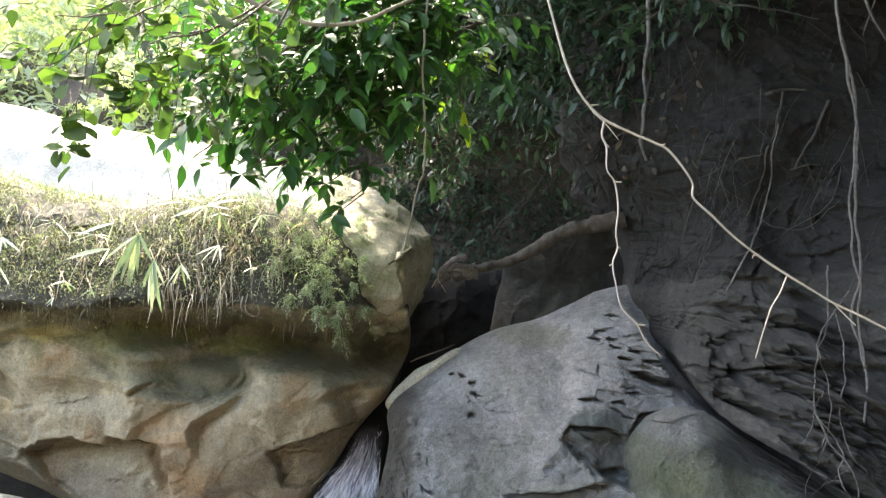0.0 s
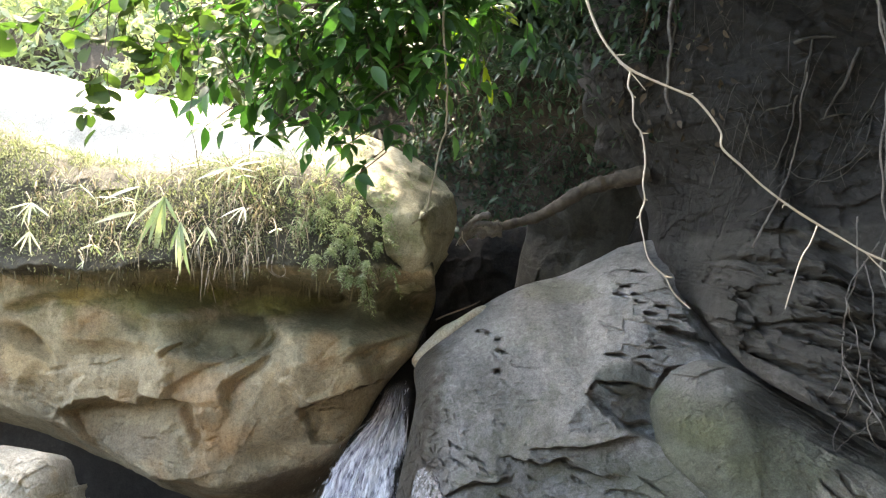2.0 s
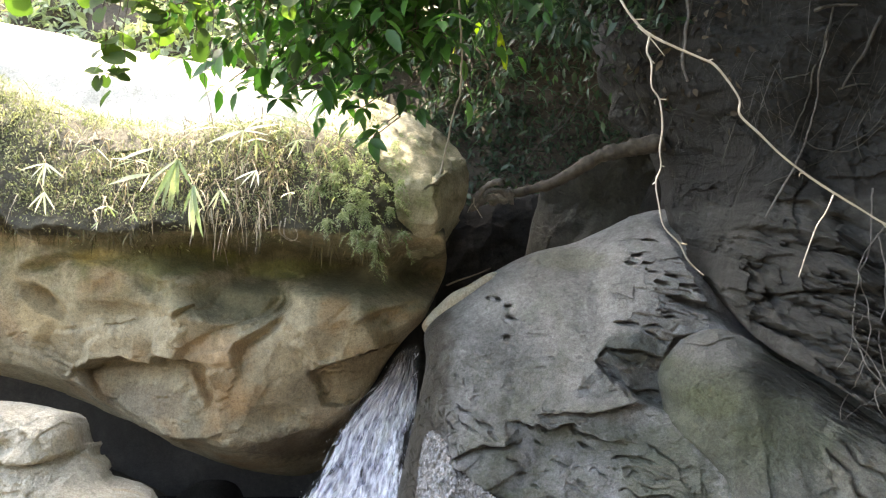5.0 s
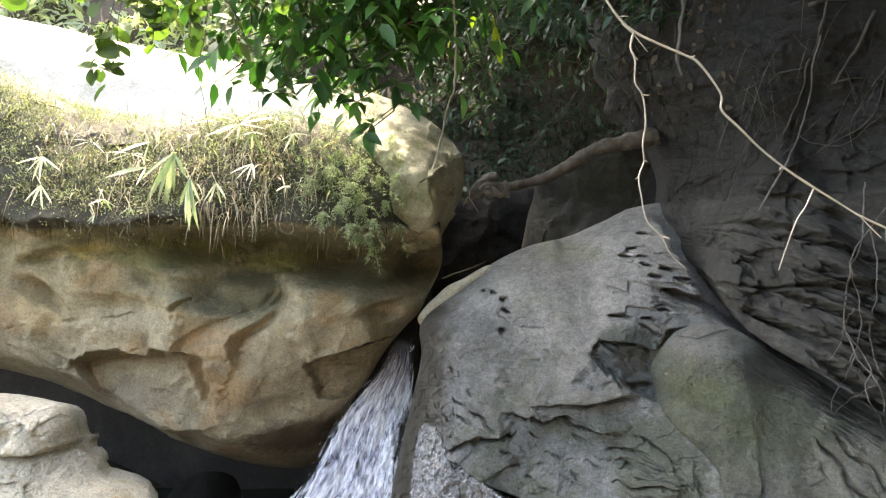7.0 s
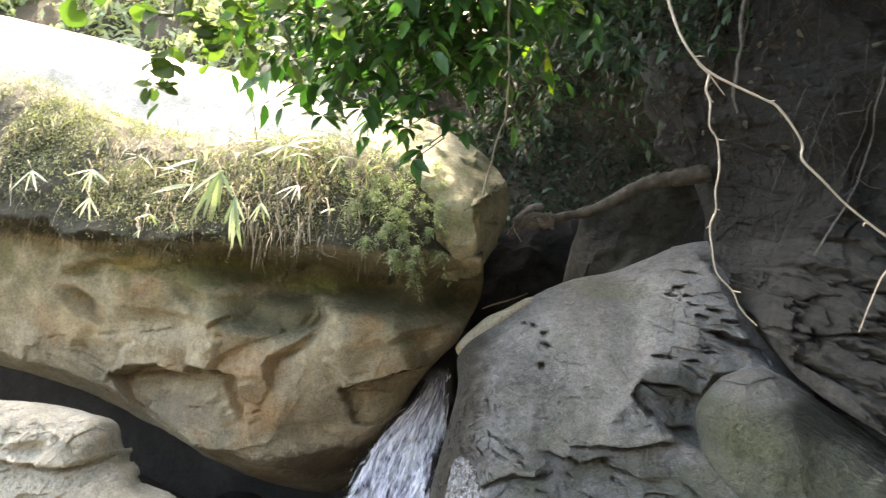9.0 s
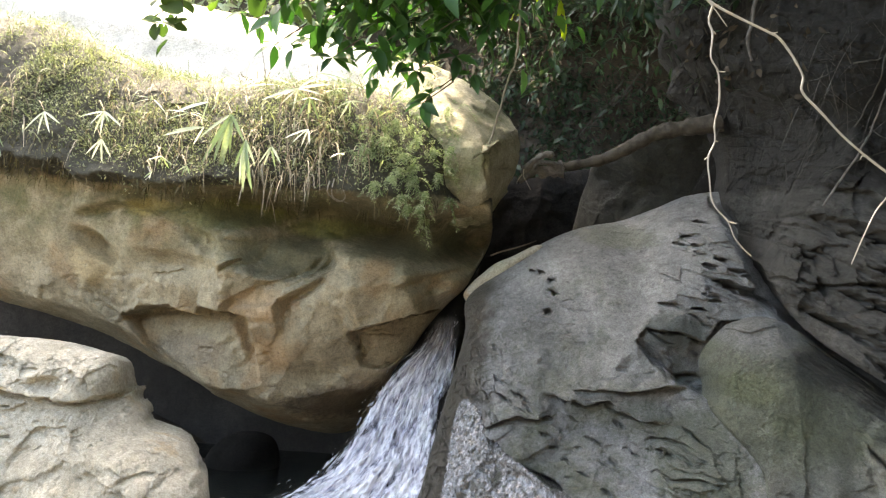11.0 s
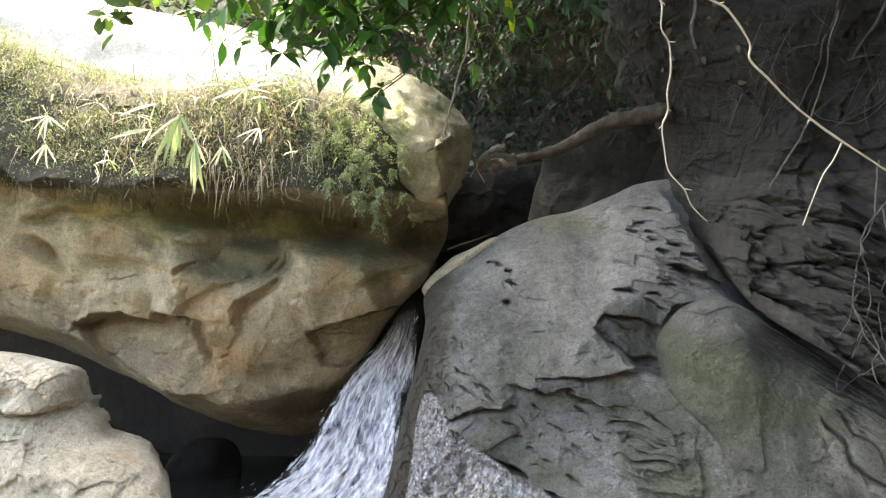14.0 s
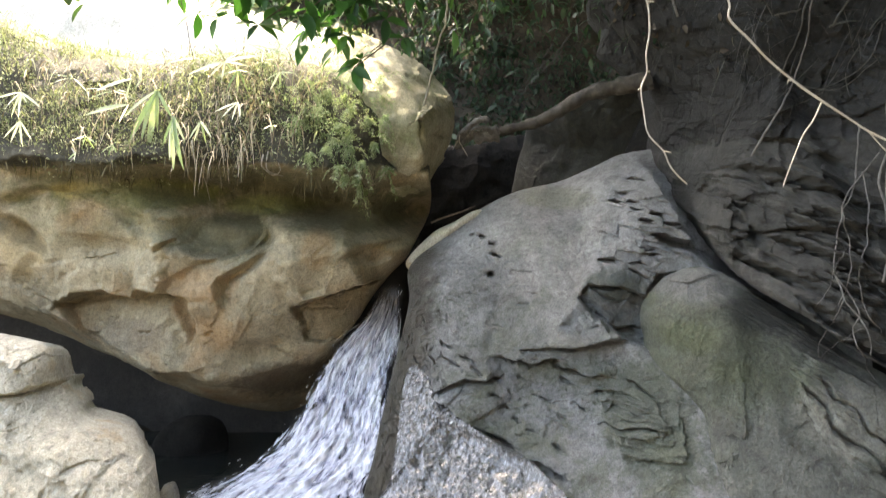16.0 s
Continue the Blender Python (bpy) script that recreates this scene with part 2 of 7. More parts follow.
def block(name, corners, material, cuts=22, rough=((2.5, 0.05), (9.0, 0.022), (30.0, 0.008)), features=()):
    """An angular boulder: the hull of its corners, its faces broken up finely and roughened."""
    bm = bmesh.new()
    for c in corners:
        bm.verts.new(c)
    made = bmesh.ops.convex_hull(bm, input=bm.verts)
    bmesh.ops.delete(bm, geom=list({v for v in made["geom_interior"] + made["geom_unused"] if isinstance(v, bmesh.types.BMVert)}), context="VERTS")
    bmesh.ops.bevel(bm, geom=list(bm.edges), offset=0.02, segments=2, profile=0.5, affect="EDGES")
    bmesh.ops.triangulate(bm, faces=list(bm.faces))
    for _ in range(4):
        long = [e for e in bm.edges if e.calc_length() > 1.2 / cuts]
        if long:
            bmesh.ops.subdivide_edges(bm, edges=long, cuts=2, use_grid_fill=True)
            bmesh.ops.triangulate(bm, faces=[f for f in bm.faces if len(f.verts) > 4])
    bm.normal_update()
    p = np.array([v.co for v in bm.verts])
    d = sum(fbm(p, k, 4) * a for k, a in rough) + sum(fn(p) for fn in features)
    for v, h in zip(bm.verts, d):
        v.co += v.normal * float(h)
    bmesh.ops.recalc_face_normals(bm, faces=list(bm.faces))
    me = bpy.data.meshes.new(name)
    bm.to_mesh(me)
    bm.free()
    me.polygons.foreach_set("use_smooth", np.ones(len(me.polygons), bool))
    me.materials.append(material)
    return new(name, me)


def tube(name, pts, r0, r1, material, parent=None, sides=7, n=None, wobble=0.0, label="", knots=0.0):
    """A tapered, slightly crooked stem along a curve."""
    n = n or max(6, 6 * len(pts))
    c = spline(pts, n)
    if wobble:
        c = c + np.stack([fbm(c + 31 * k, 3.0 / max(wobble, 0.02) * 0.05, 3) for k in range(3)], 1) * wobble
    rad = np.linspace(r0, r1, n)
    if knots:
        rad = rad * (1 + knots * fbm(c, 14.0, 3) * 2)
    t = np.gradient(c, axis=0)
    t /= np.linalg.norm(t, axis=1)[:, None]
    ref = np.where(np.abs(t[:, 1:2]) < 0.9, np.array([[0, 1.0, 0]]), np.array([[1.0, 0, 0]]))
    b1 = np.cross(t, ref)
    b1 /= np.linalg.norm(b1, axis=1)[:, None]
    b2 = np.cross(t, b1)
    ang = np.linspace(0, 2 * np.pi, sides, endpoint=False)
    ring = c[:, None] + rad[:, None, None] * (np.cos(ang)[None, :, None] * b1[:, None] + np.sin(ang)[None, :, None] * b2[:, None])
    if knots:
        flat = ring.reshape(-1, 3)
        ring = (flat + (flat - np.repeat(c, sides, 0)) * (fbm(flat, 25.0, 3) * knots * 2)[:, None]).reshape(n, sides, 3)
    verts = np.concatenate([ring.reshape(-1, 3), c[:1], c[-1:]])
    faces = []
    for i in range(n - 1):
        for j in range(sides):
            a, b = i * sides + j, i * sides + (j + 1) % sides
            faces.append([a, b, b + sides, a + sides])
    e = n * sides
    faces += [[e, (j + 1) % sides, j] for j in range(sides)]
    faces += [[e + 1, e - sides + j, e - sides + (j + 1) % sides] for j in range(sides)]
    return mesh_object(name, verts, faces, material, parent, label)


# blade of a leaf: along x, 1 long, half width 0.5, folded at the midrib and drooping
LEAF_V = np.array([(0, 0, 0), (0.22, 0.36, 0.06), (0.22, 0, 0), (0.22, -0.36, 0.06), (0.52, 0.46, 0.03), (0.52, 0, -0.04), (0.52, -0.46, 0.03),
                   (0.8, 0.24, -0.07), (0.8, 0, -0.11), (0.8, -0.24, -0.07), (1, 0, -0.2)])
LEAF_F = [(0, 2, 1), (0, 3, 2), (1, 2, 5, 4), (2, 3, 6, 5), (4, 5, 8, 7), (5, 6, 9, 8), (7, 8, 10), (8, 9, 10)]
CHIP_V = np.array([(0, 0, 0), (0.5, 0.42, 0.05), (1, 0, -0.08), (0.5, -0.42, 0.05)])
CHIP_F = [(0, 3, 2), (0, 2, 1)]


def frames(dirs, ups):
    x = dirs / np.linalg.norm(dirs, axis=1)[:, None]
    y = np.cross(ups, x)
    y /= np.maximum(np.linalg.norm(y, axis=1), 1e-6)[:, None]
    return np.stack([x, y, np.cross(x, y)], 2)


def cloud(name, at, dirs, ups, lengths, widths, material, shape=(LEAF_V, LEAF_F), parent=None, droop=1.0, label=""):
    """Many leaves joined into one mesh."""
    V, F = shape
    n, k = len(at), len(V)
    M = frames(dirs, ups)
    loc = V[None] * np.stack([lengths, widths, lengths * droop], 1)[:, None]
    verts = (np.einsum("nij,nkj->nki", M, loc) + at[:, None]).reshape(-1, 3)
    me = bpy.data.meshes.new(name)
    sizes = np.array([len(f) for f in F])
    flat = np.concatenate([np.array(f) for f in F])
    loops = (flat[None] + (np.arange(n) * k)[:, None]).ravel()
    tot = np.tile(sizes, n)
    me.vertices.add(len(verts))
    me.vertices.foreach_set("co", verts.ravel())
    me.loops.add(len(loops))
    me.loops.foreach_set("vertex_index", loops.astype(np.int32))
    me.polygons.add(len(tot))
    me.polygons.foreach_set("loop_start", np.concatenate([[0], np.cumsum(tot)[:-1]]).astype(np.int32))
    me.update(calc_edges=True)
    me.polygons.foreach_set("use_smooth", np.ones(len(tot), bool))
    me.validate()
    me.materials.append(material)
    ob = new(name, me)
    if parent:
        ob.parent = parent
    if label:
        ob["label"] = label
    return ob


def rand_dirs(n, down=0.0):
    d = rng.normal(size=(n, 3))
    d /= np.linalg.norm(d, axis=1)[:, None]
    d[:, 2] -= down
    return d / np.linalg.norm(d, axis=1)[:, None]


# ---- materials ----
def nodes_of(name):
    m = bpy.data.materials.new(name)
    m.use_nodes = True
    nt = m.node_tree
    return m, nt, nt.nodes["Principled BSDF"]


def noise_node(nt, scale, detail=5.0, stretch=(1, 1, 1), rough=0.6, turn=(0, 0, 0)):
    co = nt.nodes.new("ShaderNodeTexCoord")
    mp = nt.nodes.new("ShaderNodeMapping")
    mp.inputs["Scale"].default_value = stretch
    mp.inputs["Rotation"].default_value = [radians(a) for a in turn]
    nt.links.new(co.outputs["Object"], mp.inputs[0])
    nz = nt.nodes.new("ShaderNodeTexNoise")
    nz.inputs["Scale"].default_value = scale
    nz.inputs["Detail"].default_value = detail
    nz.inputs["Roughness"].default_value = rough
    nt.links.new(mp.outputs[0], nz.inputs["Vector"])
    return nz.outputs["Fac"]


def ramp(nt, fac, stops):
    r = nt.nodes.new("ShaderNodeValToRGB")
    while len(r.color_ramp.elements) < len(stops):
        r.color_ramp.elements.new(0.5)
    for e, (p, c) in zip(r.color_ramp.elements, stops):
        e.position, e.color = p, (*c, 1) if len(c) == 3 else c
    nt.links.new(fac, r.inputs[0])
    return r.outputs[0]


def mix(nt, fac, a, b, mode="MIX"):
    m = nt.nodes.new("ShaderNodeMix")
    m.data_type, m.blend_type = "RGBA", mode
    for s, v in ((m.inputs[0], fac), (m.inputs[6], a), (m.inputs[7], b)):
        if isinstance(v, (int, float)):
            s.default_value = v
        elif isinstance(v, tuple):
            s.default_value = (*v, 1)
        else:
            nt.links.new(v, s)
    return m.outputs[2]


def math_node(nt, op, a, b=0.0, clamp=False):
    m = nt.nodes.new("ShaderNodeMath")
    m.operation, m.use_clamp = op, clamp
    for s, v in zip(m.inputs, (a, b)):
        if isinstance(v, (int, float)):
            s.default_value = v
        else:
            nt.links.new(v, s)
    return m.outputs[0]


def height_band(nt, lo, hi, soft):
    """1 between two heights of the place."""
    g = nt.nodes.new("ShaderNodeNewGeometry")
    s = nt.nodes.new("ShaderNodeSeparateXYZ")
    nt.links.new(g.outputs["Position"], s.inputs[0])
    a = nt.nodes.new("ShaderNodeMapRange")
    b = nt.nodes.new("ShaderNodeMapRange")
    for k, (p, q) in ((a, (lo - soft, lo + soft)), (b, (hi + soft, hi - soft))):
        k.inputs[1].default_value, k.inputs[2].default_value = p, q
        nt.links.new(s.outputs[2], k.inputs[0])
    return math_node(nt, "MULTIPLY", a.outputs[0], b.outputs[0])


def bump(nt, bsdf, parts, strength=0.6):
    total = None
    for fac, amount in parts:
        v = math_node(nt, "MULTIPLY", fac, amount)
        total = v if total is None else math_node(nt, "ADD", total, v)
    b = nt.nodes.new("ShaderNodeBump")
    b.inputs["Strength"].default_value = strength
    b.inputs["Distance"].default_value = 1.0
    nt.links.new(total, b.inputs["Height"])
    nt.links.new(b.outputs[0], bsdf.inputs["Normal"])


def stone(name, dark, mid, light, patch=None, patch_scale=1.2, patch_at=(0.55, 0.68), moss=None, moss_shade_band=(1.4, 1.9, 0.25), strata=None, roughness=0.85, grain=1.0, wet=0.0, soil=None, stain=None, spots=()):
    m, nt, bs = nodes_of(name)
    big, fine = noise_node(nt, 1.7, 6), noise_node(nt, 16.0, 10, rough=0.75)
    speck, grit = noise_node(nt, 110.0, 3), noise_node(nt, 48.0, 6, rough=0.7)
    runs = noise_node(nt, 5.0, 6, stretch=(2.2, 2.2, 0.35), rough=0.65)
    col = ramp(nt, mix(nt, 0.45, big, fine), [(0.33, dark), (0.5, mid), (0.68, light)])
    if patch:
        col = mix(nt, ramp(nt, noise_node(nt, patch_scale, 5, turn=(20, 40, 10)), [(patch_at[0], (0, 0, 0)), (patch_at[1], (1, 1, 1))]), col, patch)
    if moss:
        k = math_node(nt, "MULTIPLY", height_band(nt, *moss_shade_band), ramp(nt, noise_node(nt, 3.1, 8, rough=0.7), [(0.4, (0, 0, 0)), (0.6, (1, 1, 1))]), clamp=True)
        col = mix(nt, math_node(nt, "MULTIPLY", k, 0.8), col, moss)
    if soil:
        k = math_node(nt, "MULTIPLY", height_band(nt, soil[0], 30.0, 0.12), 1.0)
        edge = math_node(nt, "ADD", k, math_node(nt, "SUBTRACT", noise_node(nt, 2.5, 5), 0.5), clamp=True)
        col = mix(nt, ramp(nt, edge, [(0.4, (0, 0, 0)), (0.6, (1, 1, 1))]), col, soil[1])
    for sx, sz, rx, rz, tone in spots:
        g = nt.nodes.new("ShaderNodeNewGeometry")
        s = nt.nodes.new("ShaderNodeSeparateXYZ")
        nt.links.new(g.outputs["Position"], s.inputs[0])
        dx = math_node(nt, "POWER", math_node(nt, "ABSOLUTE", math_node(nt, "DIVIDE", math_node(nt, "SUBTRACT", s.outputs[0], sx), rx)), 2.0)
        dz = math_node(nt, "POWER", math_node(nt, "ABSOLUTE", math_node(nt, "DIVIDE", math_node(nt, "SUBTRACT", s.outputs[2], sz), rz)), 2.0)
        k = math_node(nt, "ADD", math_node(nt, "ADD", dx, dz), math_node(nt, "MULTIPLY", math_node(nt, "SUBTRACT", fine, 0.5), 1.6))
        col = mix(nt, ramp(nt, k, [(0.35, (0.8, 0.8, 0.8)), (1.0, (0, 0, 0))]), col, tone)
    reliefs = [(fine, 0.016 * grain), (grit, 0.011 * grain), (speck, 0.005 * grain), (big, 0.02 * grain), (runs, 0.008 * grain)]
    if strata:
        s = noise_node(nt, 7.0, 6, stretch=(0.35, 0.35, 3.2), turn=(0, strata, 0), rough=0.7)
        col = mix(nt, 0.55, col, mix(nt, ramp(nt, s, [(0.35, (0.35, 0.35, 0.35)), (0.6, (1, 1, 1))]), (0, 0, 0), col, "MIX"))
        reliefs.append((s, 0.03))
    col = mix(nt, 0.45, col, ramp(nt, speck, [(0.3, (0.45, 0.45, 0.45)), (0.7, (1.45, 1.45, 1.45))]), "MULTIPLY")
    col = mix(nt, 0.5, col, ramp(nt, grit, [(0.32, (0.45, 0.45, 0.45)), (0.55, (1.15, 1.15, 1.15))]), "MULTIPLY")
    col = mix(nt, 0.4, col, ramp(nt, runs, [(0.35, (0.6, 0.6, 0.6)), (0.65, (1.25, 1.25, 1.25))]), "MULTIPLY")
    bs.inputs["Roughness"].default_value = roughness
    if stain:
        g = nt.nodes.new("ShaderNodeNewGeometry")
        s = nt.nodes.new("ShaderNodeSeparateXYZ")
        nt.links.new(g.outputs["Position"], s.inputs[0])
        k = math_node(nt, "ADD", math_node(nt, "SUBTRACT", s.outputs[0], math_node(nt, "MULTIPLY", s.outputs[2], stain[1])), math_node(nt, "MULTIPLY", runs, 0.35))
        k = ramp(nt, math_node(nt, "ADD", math_node(nt, "MULTIPLY", math_node(nt, "SUBTRACT", k, stain[0]), 1.6), 0.5), [(0.36, (1, 1, 1)), (0.58, (0, 0, 0))])
        col = mix(nt, math_node(nt, "MULTIPLY", k, 0.85), col, mix(nt, runs, (0.012, 0.01, 0.008), (0.1, 0.082, 0.06)))
        nt.links.new(math_node(nt, "SUBTRACT", roughness, math_node(nt, "MULTIPLY", k, 0.35)), bs.inputs["Roughness"])
    nt.links.new(col, bs.inputs["Base Color"])
    if wet:
        bs.inputs["Specular IOR Level"].default_value = wet
    bump(nt, bs, reliefs, 0.8)
    return m


def leaf_mat(name, a, b, c, gloss=0.45, through_light=0.35, per="island", tint=(1.4, 1.55, 0.7)):
    """Leaves: three tones, light passing through."""
    m, nt, bs = nodes_of(name)
    if per == "island":
        g = nt.nodes.new("ShaderNodeNewGeometry")
        rnd = g.outputs["Random Per Island"]
    else:
        rnd = nt.nodes.new("ShaderNodeObjectInfo").outputs["Random"]
    col = ramp(nt, rnd, [(0.0, a), (0.5, b), (1.0, c)])
    col = mix(nt, 0.4, col, ramp(nt, noise_node(nt, 40.0, 3), [(0.3, (0.6, 0.6, 0.6)), (0.7, (1.25, 1.25, 1.25))]), "MULTIPLY")
    nt.links.new(col, bs.inputs["Base Color"])
    bs.inputs["Roughness"].default_value = gloss
    tr = nt.nodes.new("ShaderNodeBsdfTranslucent")
    nt.links.new(mix(nt, 1.0, col, tint, "MULTIPLY"), tr.inputs[0])
    ms = nt.nodes.new("ShaderNodeMixShader")
    ms.inputs[0].default_value = through_light
    nt.links.new(bs.outputs[0], ms.inputs[1])
    nt.links.new(tr.outputs[0], ms.inputs[2])
    nt.links.new(ms.outputs[0], nt.nodes["Material Output"].inputs[0])
    return m


def bark(name, a, b, scale=30.0):
    m, nt, bs = nodes_of(name)
    n1, n2 = noise_node(nt, scale, 6, rough=0.7), noise_node(nt, 5.0, 4)
    nt.links.new(ramp(nt, mix(nt, 0.5, n1, n2), [(0.35, a), (0.65, b)]), bs.inputs["Base Color"])
    bs.inputs["Roughness"].default_value = 0.8
    bump(nt, bs, [(n1, 0.01)], 0.7)
    return m


# Soil, under-cap, scoop and underside tones mix moss and damp with painted shade.
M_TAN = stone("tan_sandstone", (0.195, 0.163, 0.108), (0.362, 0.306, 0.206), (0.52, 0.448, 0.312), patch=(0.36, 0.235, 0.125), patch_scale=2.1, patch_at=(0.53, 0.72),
              moss=(0.1, 0.108, 0.04), moss_shade_band=(1.45, 1.95, 0.2), soil=(1.88, (0.042, 0.04, 0.027)), grain=1.5,
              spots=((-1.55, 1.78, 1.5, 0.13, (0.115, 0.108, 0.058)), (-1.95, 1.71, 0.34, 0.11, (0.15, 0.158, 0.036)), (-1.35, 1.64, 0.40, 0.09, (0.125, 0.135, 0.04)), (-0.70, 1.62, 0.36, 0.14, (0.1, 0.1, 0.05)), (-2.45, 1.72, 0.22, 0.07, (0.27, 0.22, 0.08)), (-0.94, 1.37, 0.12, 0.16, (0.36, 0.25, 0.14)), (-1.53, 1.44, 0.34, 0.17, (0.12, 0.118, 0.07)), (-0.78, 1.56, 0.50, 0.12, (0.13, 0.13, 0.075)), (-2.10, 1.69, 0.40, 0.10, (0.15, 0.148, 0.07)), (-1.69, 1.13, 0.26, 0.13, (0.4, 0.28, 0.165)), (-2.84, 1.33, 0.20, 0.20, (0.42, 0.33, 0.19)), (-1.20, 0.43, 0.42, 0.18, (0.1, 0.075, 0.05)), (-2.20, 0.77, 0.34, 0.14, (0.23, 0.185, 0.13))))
M_NOSE = stone("pale_sandstone", (0.25, 0.225, 0.14), (0.37, 0.34, 0.235), (0.5, 0.47, 0.36), patch=(0.17, 0.18, 0.085), patch_scale=2.4, patch_at=(0.5, 0.66), grain=1.4)
M_PALE = stone("bleached_sandstone", (0.29, 0.27, 0.205), (0.42, 0.392, 0.315), (0.54, 0.51, 0.425), patch=(0.38, 0.27, 0.14), patch_scale=2.6, patch_at=(0.6, 0.72), grain=1.6)
# Glare of the sun is put into this paler copy of the sandstone.
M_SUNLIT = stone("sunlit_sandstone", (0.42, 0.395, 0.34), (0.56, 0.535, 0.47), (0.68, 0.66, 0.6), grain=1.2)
STAIN = (-0.01, 0.03)
# Low green band and hollow spot also darken the slab where light is weaker.
M_GREY = stone("grey_mudstone", (0.1, 0.105, 0.107), (0.225, 0.231, 0.235), (0.385, 0.392, 0.4), patch=(0.098, 0.122, 0.085), patch_scale=1.1, patch_at=(0.58, 0.78), moss=(0.078, 0.089, 0.052), moss_shade_band=(-1.0, 0.95, 0.3), grain=3.2, stain=STAIN, spots=((1.02, 0.52, 0.3, 0.34, (0.12, 0.132, 0.1)), (0.9, 1.18, 0.22, 0.12, (0.08, 0.095, 0.088)), (0.62, 1.72, 0.3, 0.1, (0.19, 0.2, 0.165))))
# Near-black spots paint the wall's overhang shade together with dark blotches.
M_BLOCK = stone("greenish_mudstone", (0.066, 0.069, 0.06), (0.122, 0.127, 0.112), (0.205, 0.21, 0.19), patch=(0.09, 0.106, 0.066), patch_scale=2.2, patch_at=(0.42, 0.7), grain=3.4, spots=((1.32, 1.26, 0.36, 0.16, (0.17, 0.174, 0.17)), (1.34, 0.84, 0.42, 0.3, (0.105, 0.116, 0.084)), (1.24, 0.95, 0.16, 0.1, (0.1, 0.114, 0.066)), (1.42, 0.8, 0.13, 0.08, (0.098, 0.11, 0.07)), (1.68, 1.08, 0.34, 0.12, (0.03, 0.032, 0.031)), (1.98, 0.93, 0.22, 0.1, (0.03, 0.031, 0.03)), (1.94, 0.6, 0.28, 0.2, (0.27, 0.266, 0.23))))
# Soil on the upper wall is real; its bluish near-black adds painted shade.
M_WALL = stone("dark_shale", (0.019, 0.020, 0.018), (0.043, 0.043, 0.040), (0.105, 0.104, 0.095), strata=28.0, grain=1.6, soil=(2.08, (0.0135, 0.014, 0.0142)))
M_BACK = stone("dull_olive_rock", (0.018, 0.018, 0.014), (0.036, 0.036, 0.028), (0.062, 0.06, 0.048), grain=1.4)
# The narrow gully's shade is put into this near-black stone colour.
M_DARK = stone("shade_dark_rock", (0.009, 0.0085, 0.008), (0.02, 0.019, 0.0175), (0.03, 0.028, 0.026), roughness=0.95, grain=2.0, wet=0.15)
# Shade inside the hollow is put into this dark stone colour.
M_CAVE = stone("shade_cave_rock", (0.022, 0.02, 0.0185), (0.042, 0.038, 0.036), (0.075, 0.068, 0.064), grain=2.0)
# Haze over the shaded bank is put into the soil's bluish tint.
M_SOIL = stone("dark_soil", (0.01, 0.0102, 0.0105), (0.021, 0.021, 0.021), (0.04, 0.0395, 0.039), grain=2.0)


def bed_and_bank():
    """Pale stream gravel in front, dark soil and litter on the bank behind."""
    m, nt, bs = nodes_of("stream_bed_and_bank")
    a, b = noise_node(nt, 6.0, 6, rough=0.7), noise_node(nt, 28.0, 5)
    bed = ramp(nt, mix(nt, 0.5, a, b), [(0.35, (0.04, 0.036, 0.028)), (0.5, (0.09, 0.082, 0.065)), (0.66, (0.17, 0.155, 0.125))])
    bank = ramp(nt, mix(nt, 0.5, a, b), [(0.35, (0.025, 0.02, 0.014)), (0.6, (0.07, 0.055, 0.038))])
    g = nt.nodes.new("ShaderNodeNewGeometry")
    s = nt.nodes.new("ShaderNodeSeparateXYZ")
    nt.links.new(g.outputs["Position"], s.inputs[0])
    k = nt.nodes.new("ShaderNodeMapRange")
    k.inputs[1].default_value, k.inputs[2].default_value = 5.2, 6.2
    nt.links.new(s.outputs[1], k.inputs[0])
    nt.links.new(mix(nt, k.outputs[0], bed, bank), bs.inputs["Base Color"])
    bs.inputs["Roughness"].default_value = 0.9
    bump(nt, bs, [(a, 0.04), (b, 0.02)], 0.8)
    return m


M_GROUND = bed_and_bank()
M_LEAF = leaf_mat("broad_leaf", (0.014, 0.055, 0.016), (0.03, 0.1, 0.026), (0.06, 0.18, 0.03), gloss=0.5, through_light=0.35)
M_LEAF_ONE = leaf_mat("broad_leaf_single", (0.014, 0.055, 0.016), (0.03, 0.1, 0.026), (0.06, 0.18, 0.03), gloss=0.5, through_light=0.35, per="object")
# Sunlight is put into this bright yellow-green; its shrub stands in shade.
M_LEAF_YELLOW = leaf_mat("sun_painted_leaf", (0.12, 0.22, 0.02), (0.2, 0.32, 0.03), (0.3, 0.36, 0.03))
# Bluish haze on the shaded bank is put into the scrub's green.
M_SCRUB = leaf_mat("dark_scrub", (0.014, 0.034, 0.02), (0.028, 0.056, 0.034), (0.055, 0.085, 0.056), gloss=0.6)
# Haze is put into the far leaves as a pale, washed-out colour.
M_FAR = leaf_mat("hazed_far_leaf", (0.18, 0.22, 0.15), (0.32, 0.37, 0.26), (0.48, 0.52, 0.42), gloss=0.8)
M_MOSS = leaf_mat("moss_fern", (0.1, 0.125, 0.055), (0.23, 0.255, 0.14), (0.46, 0.465, 0.33), gloss=0.9, through_light=0.3, tint=(1.15, 1.25, 0.8))
M_BAMBOO = leaf_mat("bamboo_leaf", (0.26, 0.34, 0.18), (0.5, 0.54, 0.4), (0.74, 0.74, 0.64), gloss=0.45, per="object", tint=(1.1, 1.15, 0.9))
